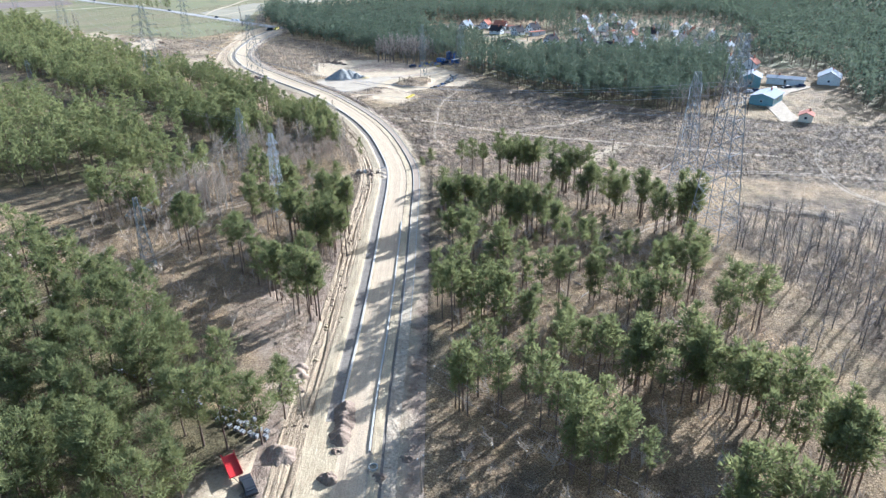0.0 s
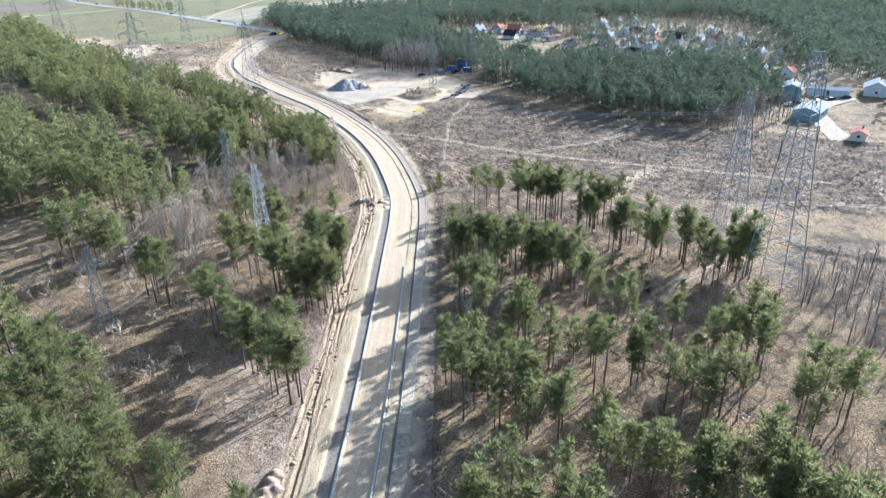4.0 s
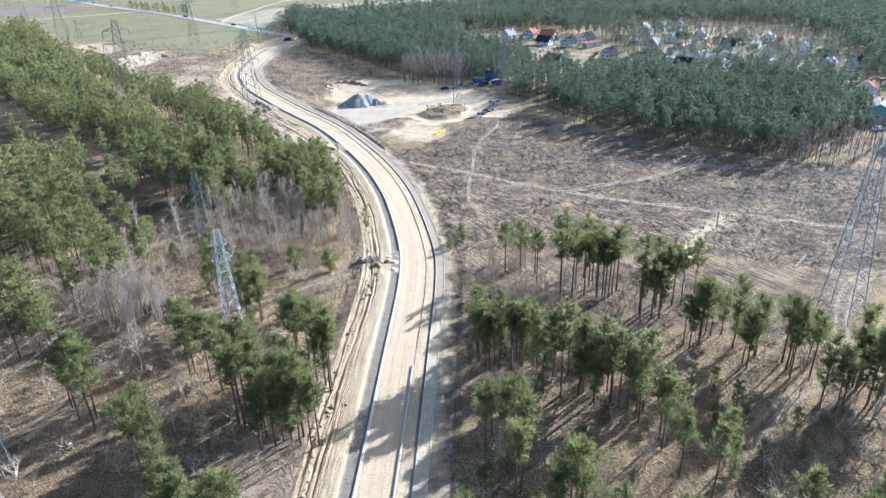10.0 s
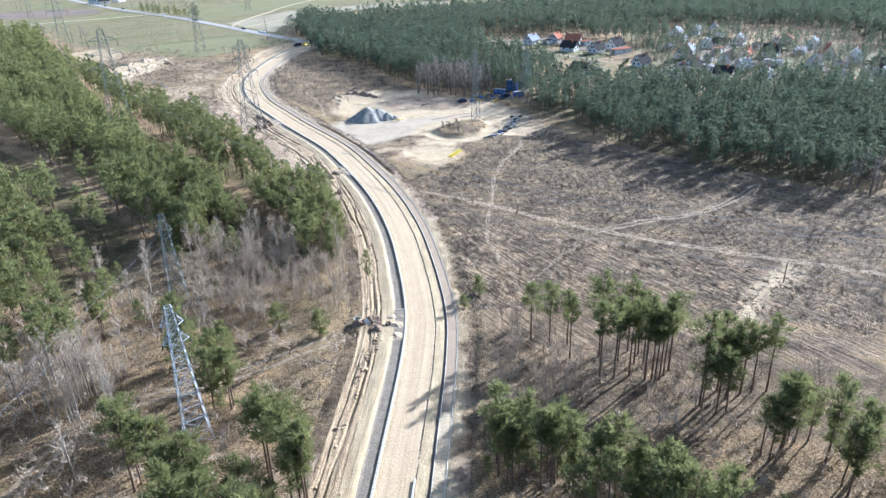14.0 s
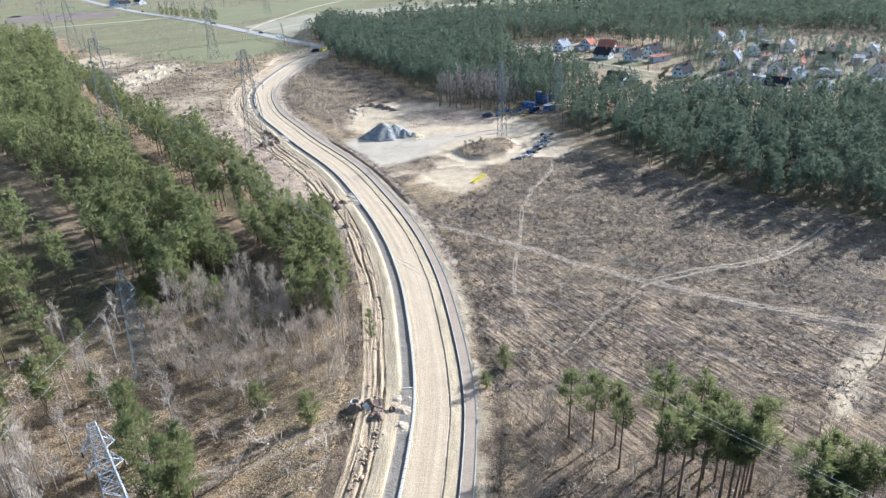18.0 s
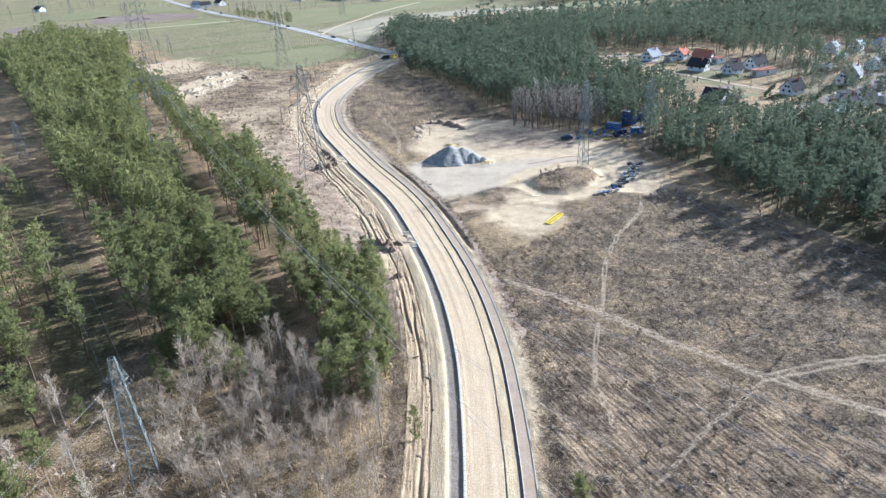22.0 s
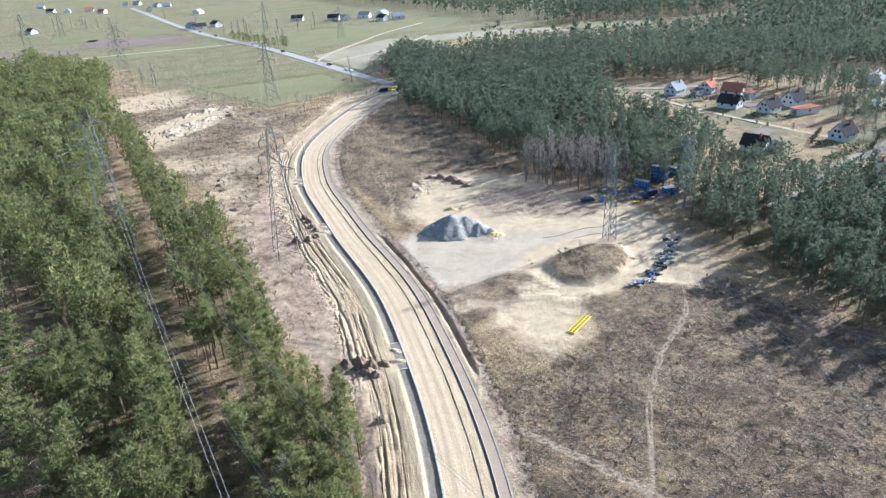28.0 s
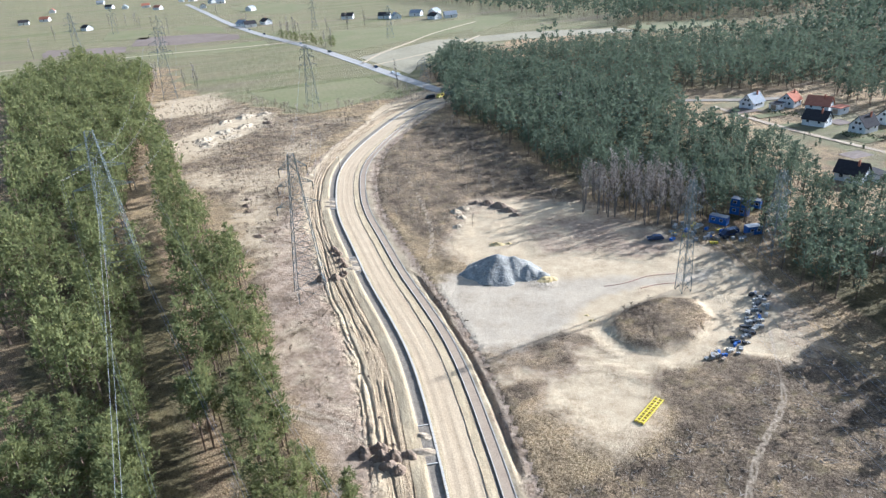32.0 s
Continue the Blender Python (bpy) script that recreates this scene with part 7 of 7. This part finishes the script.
M_FOIL = plain("pale_wrapped_stone", (0.2, 0.185, 0.165), (0.34, 0.32, 0.29), 1.5, 0.5, bumps=0.4)
for cx, cy, n in ((-33, -31.5, 22), (-46, -23, 15), (-57, -15.5, 8)):
    for k in range(n):
        bale("kerb_pallet", cx + (k % 8) * 1.3 - 4.6 + hr.uniform(-0.35, 0.35), cy - (k % 8) * 0.65 + (k // 8) * 1.7 + hr.uniform(-0.35, 0.35) + 1.2, -28 + hr.uniform(-14, 14), (0.95, 0.8, hr.uniform(0.5, 1.2)), M_FOIL, "pallet of grey paving stones wrapped in foil", "pallets of stones")
pipe_arc = spline([(-2, 229), (2, 234), (6, 242), (8, 250), (9, 258)], 1.5)
for k, p in enumerate(pipe_arc):
    for j in range(3):
        m = (M_DARK, M_FOIL, M_CONCRETE, M_FOIL, M_CONCRETE, M_WOOD, M_BLUE, M_DARK)[hr.randrange(8)]
        bale("material_pallet", p[0] + hr.uniform(-1.0, 1.0) + j * 1.1 - 0.6, p[1] + hr.uniform(-0.8, 0.8), hr.uniform(0, 90), (hr.uniform(0.7, 1.9), hr.uniform(0.5, 1.0), hr.uniform(0.3, 0.8)), m, "pallet of pipes and building material on sand", "pallets in the yard")
for k in range(46):
    x, y = hr.uniform(-10, 12), hr.uniform(285, 299)
    m = (M_FOIL, M_BLUE, M_WOOD, M_DARK, M_FOIL, M_YELLOW)[hr.randrange(6)]
    if abs(x - 3) < 4 and abs(y - 300) < 3:
        continue
    bale("material_pallet", x, y, hr.uniform(0, 90), (hr.uniform(0.9, 2.2), 1.0, hr.uniform(0.4, 1.0)), m, "pallet of building material in the works yard", "pallets in the yard")


def timber(x, y, rz, l, r, label="pale felled log lying on the scrub land"):
    bm = bmesh.new()
    bar(bm, (-l / 2, 0, r), (l / 2, 0, r), r, 8, r * 0.8)
    me = bpy.data.meshes.new("log")
    bm.to_mesh(me)
    bm.free()
    me.materials.append(M_BIRCHBARK)
    ob = tagged(new("log", me), label, "log", "felled logs")
    ob.matrix_world = pose(x, y, ground_z(x, y), 0, 0, rz)


timber(77, 96, 50, 8, 0.16)
timber(81, 98, 38, 4, 0.13)
for k in range(10):
    timber(hr.uniform(10, 50), hr.uniform(-5, 40), hr.uniform(0, 180), hr.uniform(2, 5), 0.11, "fallen trunk on the forest floor")

# pipe culvert ends, fences and garden hedges
for s in (DITCHES[1][0], DITCHES[1][1], DITCHES[2][0], DITCHES[2][1], DITCHES[3][0], DITCHES[3][1]):
    p = offset(s, -1.0)
    bm = bmesh.new()
    box(bm, (-1.0, -0.12, -1.0), (1.0, 0.12, 0.11))
    k = min(int(s), len(KERB) - 1)
    e = thing("culvert_headwall", p[0], p[1], 0.0, math.degrees(math.atan2(KNORM[k][1], KNORM[k][0])), "concrete headwall at the end of the ditch", "headwall", "culvert headwalls")
    part("wall", bm, M_CONCRETE, e)
    part("pipe_mouth", bars([((0, -0.16, -0.35), (0, 0.16, -0.35), 0.25)], 14), M_DARK, e)


def hedge(x0, y0, x1, y1, h, label="dark evergreen hedge round a garden plot"):
    q = random.Random(int(x0 * 7 + y0))
    v, f = [], []
    n = int(math.hypot(x1 - x0, y1 - y0) * 14)
    for k in range(n):
        t = q.random()
        c = np.array([x0 + (x1 - x0) * t + q.gauss(0, 0.35), y0 + (y1 - y0) * t + q.gauss(0, 0.35), 0.3 + q.uniform(0, h)])
        d = np.array([q.gauss(0, 1), q.gauss(0, 1), q.gauss(0, 1)])
        d /= np.linalg.norm(d)
        s = np.cross(d, [q.gauss(0, 1), q.gauss(0, 1), q.gauss(0, 1)])
        i = len(v)
        v += [tuple(c - 0.35 * d), tuple(c + 0.35 * d), tuple(c + 0.3 * s)]
        f.append((i, i + 1, i + 2))
    tagged(new("hedge", mesh_np("hedge", np.array(v), np.array(f), [M_HEDGE])), label, "hedge", "garden hedges")


for a in ((66, 352, 84, 345), (84, 345, 92, 362), (66, 352, 74, 372), (30, 432, 44, 422), (44, 422, 52, 432), (52, 396, 66, 390), (96, 366, 114, 384), (64, 330, 80, 345), (120, 330, 140, 350), (140, 350, 165, 340), (150, 380, 170, 395), (95, 400, 118, 415), (170, 300, 200, 310), (180, 345, 205, 360)):
    hedge(*a, 1.8)
garden = scatter([(20, 425), (60, 395), (66, 372), (40, 380), (16, 420)], 6.5, 61, [], 0.5)
stand("garden_shrubs", [(x, y, 0.2, hr.uniform(0.2, 0.4)) for x, y in garden], YOUNG, HAZE_PM, "small conifers in garden plots", "shrubs")
grove = scatter([(54, 462), (66, 452), (80, 436), (94, 427), (110, 431), (110, 450), (96, 472), (70, 482)], 5.0, 68, [], 0.9)
stand("village_grove", [(x, y, 0.1, hr.uniform(0.7, 1.0)) for x, y in grove], PINES_LOW, HAZE_PM, "dark pine grove behind the row of houses", "trees")
roadside = scatter([(-168, 484), (-140, 470), (-138, 440), (-160, 426), (-196, 418), (-236, 434), (-236, 440), (-196, 424), (-168, 436), (-152, 456)], 4.0, 64, [], 0.85)
stand("roadside_scrub", [(x, y, 0.1, hr.uniform(0.7, 1.3)) for x, y in roadside], BUSHES, AM, "leafless scrub along the field edge", "scrub")
village_poly = [(84, 420), (84, 330), (130, 290), (185, 262), (235, 330), (235, 400), (190, 440), (130, 470), (100, 450)]
for k in range(26):      # lawns and beds of the garden plots
    x, y = ((30, 428), (55, 418), (60, 392), (88, 345), (84, 322), (100, 362), (118, 336), (118, 355), (96, 402), (120, 400), (140, 340), (142, 362), (150, 392), (165, 340), (176, 330), (190, 350), (146, 312), (128, 300), (60, 356), (52, 372), (34, 410), (20, 436), (112, 372), (134, 326), (160, 366), (178, 395))[k]
    l, w, a = hr.uniform(7, 14), hr.uniform(5, 9), radians(35 + hr.uniform(-6, 6))
    c, s = math.cos(a), math.sin(a)
    meadow("lawn_%d" % (k + 1), [(x + l / 2 * p * c - w / 2 * q * s, y + l / 2 * p * s + w / 2 * q * c) for p, q in ((-1, -1), (1, -1), (1, 1), (-1, 1))], (M_LAWN, M_PLOUGHED, M_LAWN, M_PLOUGHED)[k % 4], "small garden plot beside the houses")
spots = [p for p in scatter(village_poly, 6.0, 62, [], 0.75)]
stand("village_trees", [(x, y, 0.2, hr.uniform(0.4, 0.85)) for x, y in spots[::2]], PINES_LOW, HAZE_PM, "garden conifers between the houses", "trees")
stand("wood_edge_pines", [(x, y, 0.1, hr.uniform(0.65, 0.95)) for x, y in scatter([(20, 299), (26, 318), (38, 322), (50, 314), (48, 304), (32, 291)], 4.4, 69, [], 0.9)], PINES_LOW, HAZE_PM, "pines at the back edge of the wood", "trees")
stand("village_copse", [(x, y, 0.2, hr.uniform(0.5, 0.8)) for x, y in scatter([(88, 378), (98, 384), (118, 416), (116, 424), (100, 416), (88, 400)], 5, 66, [], 0.8)], PINES_LOW, HAZE_PM, "dark copse between the garden plots", "trees")
stand("village_bare_trees", [(x, y, 0.2, hr.uniform(1.2, 2.2)) for x, y in spots[1::2]], BUSHES, AM, "leafless garden trees between the houses", "trees")
field_trees = [(-595, 933), (-468, 805), (-382, 730), (-366, 716), (-365, 724), (-352, 712), (-295, 652), (-285, 643), (-340, 747), (-321, 754), (-526, 736), (-529, 747), (-616, 708), (-651, 713), (-562, 599), (-312, 481), (-307, 485), (-302, 481), (-341, 491), (-631, 825), (-316, 786), (-702, 853), (-686, 849), (-670, 846), (-654, 843), (-624, 837), (-640, 831), (-330, 476), (-165, 484), (-374, 728), (-359, 718), (-400, 745)]
stand("field_trees", [(x, y, 0.2, hr.uniform(0.9, 1.5)) for x, y in field_trees], ALDERS, LM, "leafless trees beside fields and road", "trees")

# ---- kerb stones, last ----
def kerb_row(name, u, s0, s1, w, h, parent_label, singles):
    """A row of one-metre kerb stones: the first ones are single parts, the rest joined."""
    e = tagged(new(name), parent_label, "kerb", kind="structure")
    me = bpy.data.meshes.new("kerb_stone")
    bm = bmesh.new()
    box(bm, (-w / 2, -0.485, -0.15), (w / 2, 0.485, h))
    bmesh.ops.bevel(bm, geom=[x for x in bm.edges if x.verts[0].co.z > 0 and x.verts[1].co.z > 0], offset=0.025, segments=1, affect="EDGES")
    bm.to_mesh(me)
    bm.free()
    me.materials.append(M_CONCRETE)
    V, F, base = [], [], 0
    cube_v = np.array([(-w / 2, -0.485, -0.15), (w / 2, -0.485, -0.15), (w / 2, 0.485, -0.15), (-w / 2, 0.485, -0.15), (-w / 2, -0.485, h), (w / 2, -0.485, h), (w / 2, 0.485, h), (-w / 2, 0.485, h)])
    cube_f = np.array([(4, 5, 6, 7), (0, 1, 5, 4), (1, 2, 6, 5), (2, 3, 7, 6), (3, 0, 4, 7)])
    q = random.Random(int(u * 10))
    for s in range(s0, s1):
        p = KERB[s] + KNORM[s] * u
        a = math.atan2(KNORM[s][1], KNORM[s][0]) + q.gauss(0, 0.008)
        z = 0.08 + q.gauss(0, 0.008)
        if s - s0 < singles:
            o = new("kerb_stone", me)
            o.parent = e
            o.matrix_world = pose(p[0], p[1], z, 0, 0, math.degrees(a))
        else:
            c, sn = math.cos(a), math.sin(a)
            V.append(np.stack([p[0] + cube_v[:, 0] * c - cube_v[:, 1] * sn, p[1] + cube_v[:, 0] * sn + cube_v[:, 1] * c, z + cube_v[:, 2]], 1))
            F.append(cube_f + base)
            base += 8
    if V:
        o = tagged(new("kerb_stones", mesh_np("kerb_stones", np.vstack(V), np.vstack(F), [M_CONCRETE])), "long row of pale concrete kerb stones", kind="stuff")
        o.parent = e
    return e


kerb_row("kerb_left", 0.3, kerb_at(-32), NORTH - 20, 0.4, 0.14, "row of pale concrete kerb stones along the road", 220)
kerb_row("kerb_right", 6.1, kerb_at(-38), kerb_at(55), 0.32, 0.28, "row of pale concrete kerb stones set on edge", 95)
kerb_row("path_kerb_left", 8.68, kerb_at(0), NORTH - 20, 0.16, 0.12, "thin concrete edging of the footpath", 130)
kerb_row("path_kerb_right", 10.62, kerb_at(0), NORTH - 20, 0.16, 0.12, "thin concrete edging of the footpath", 130)
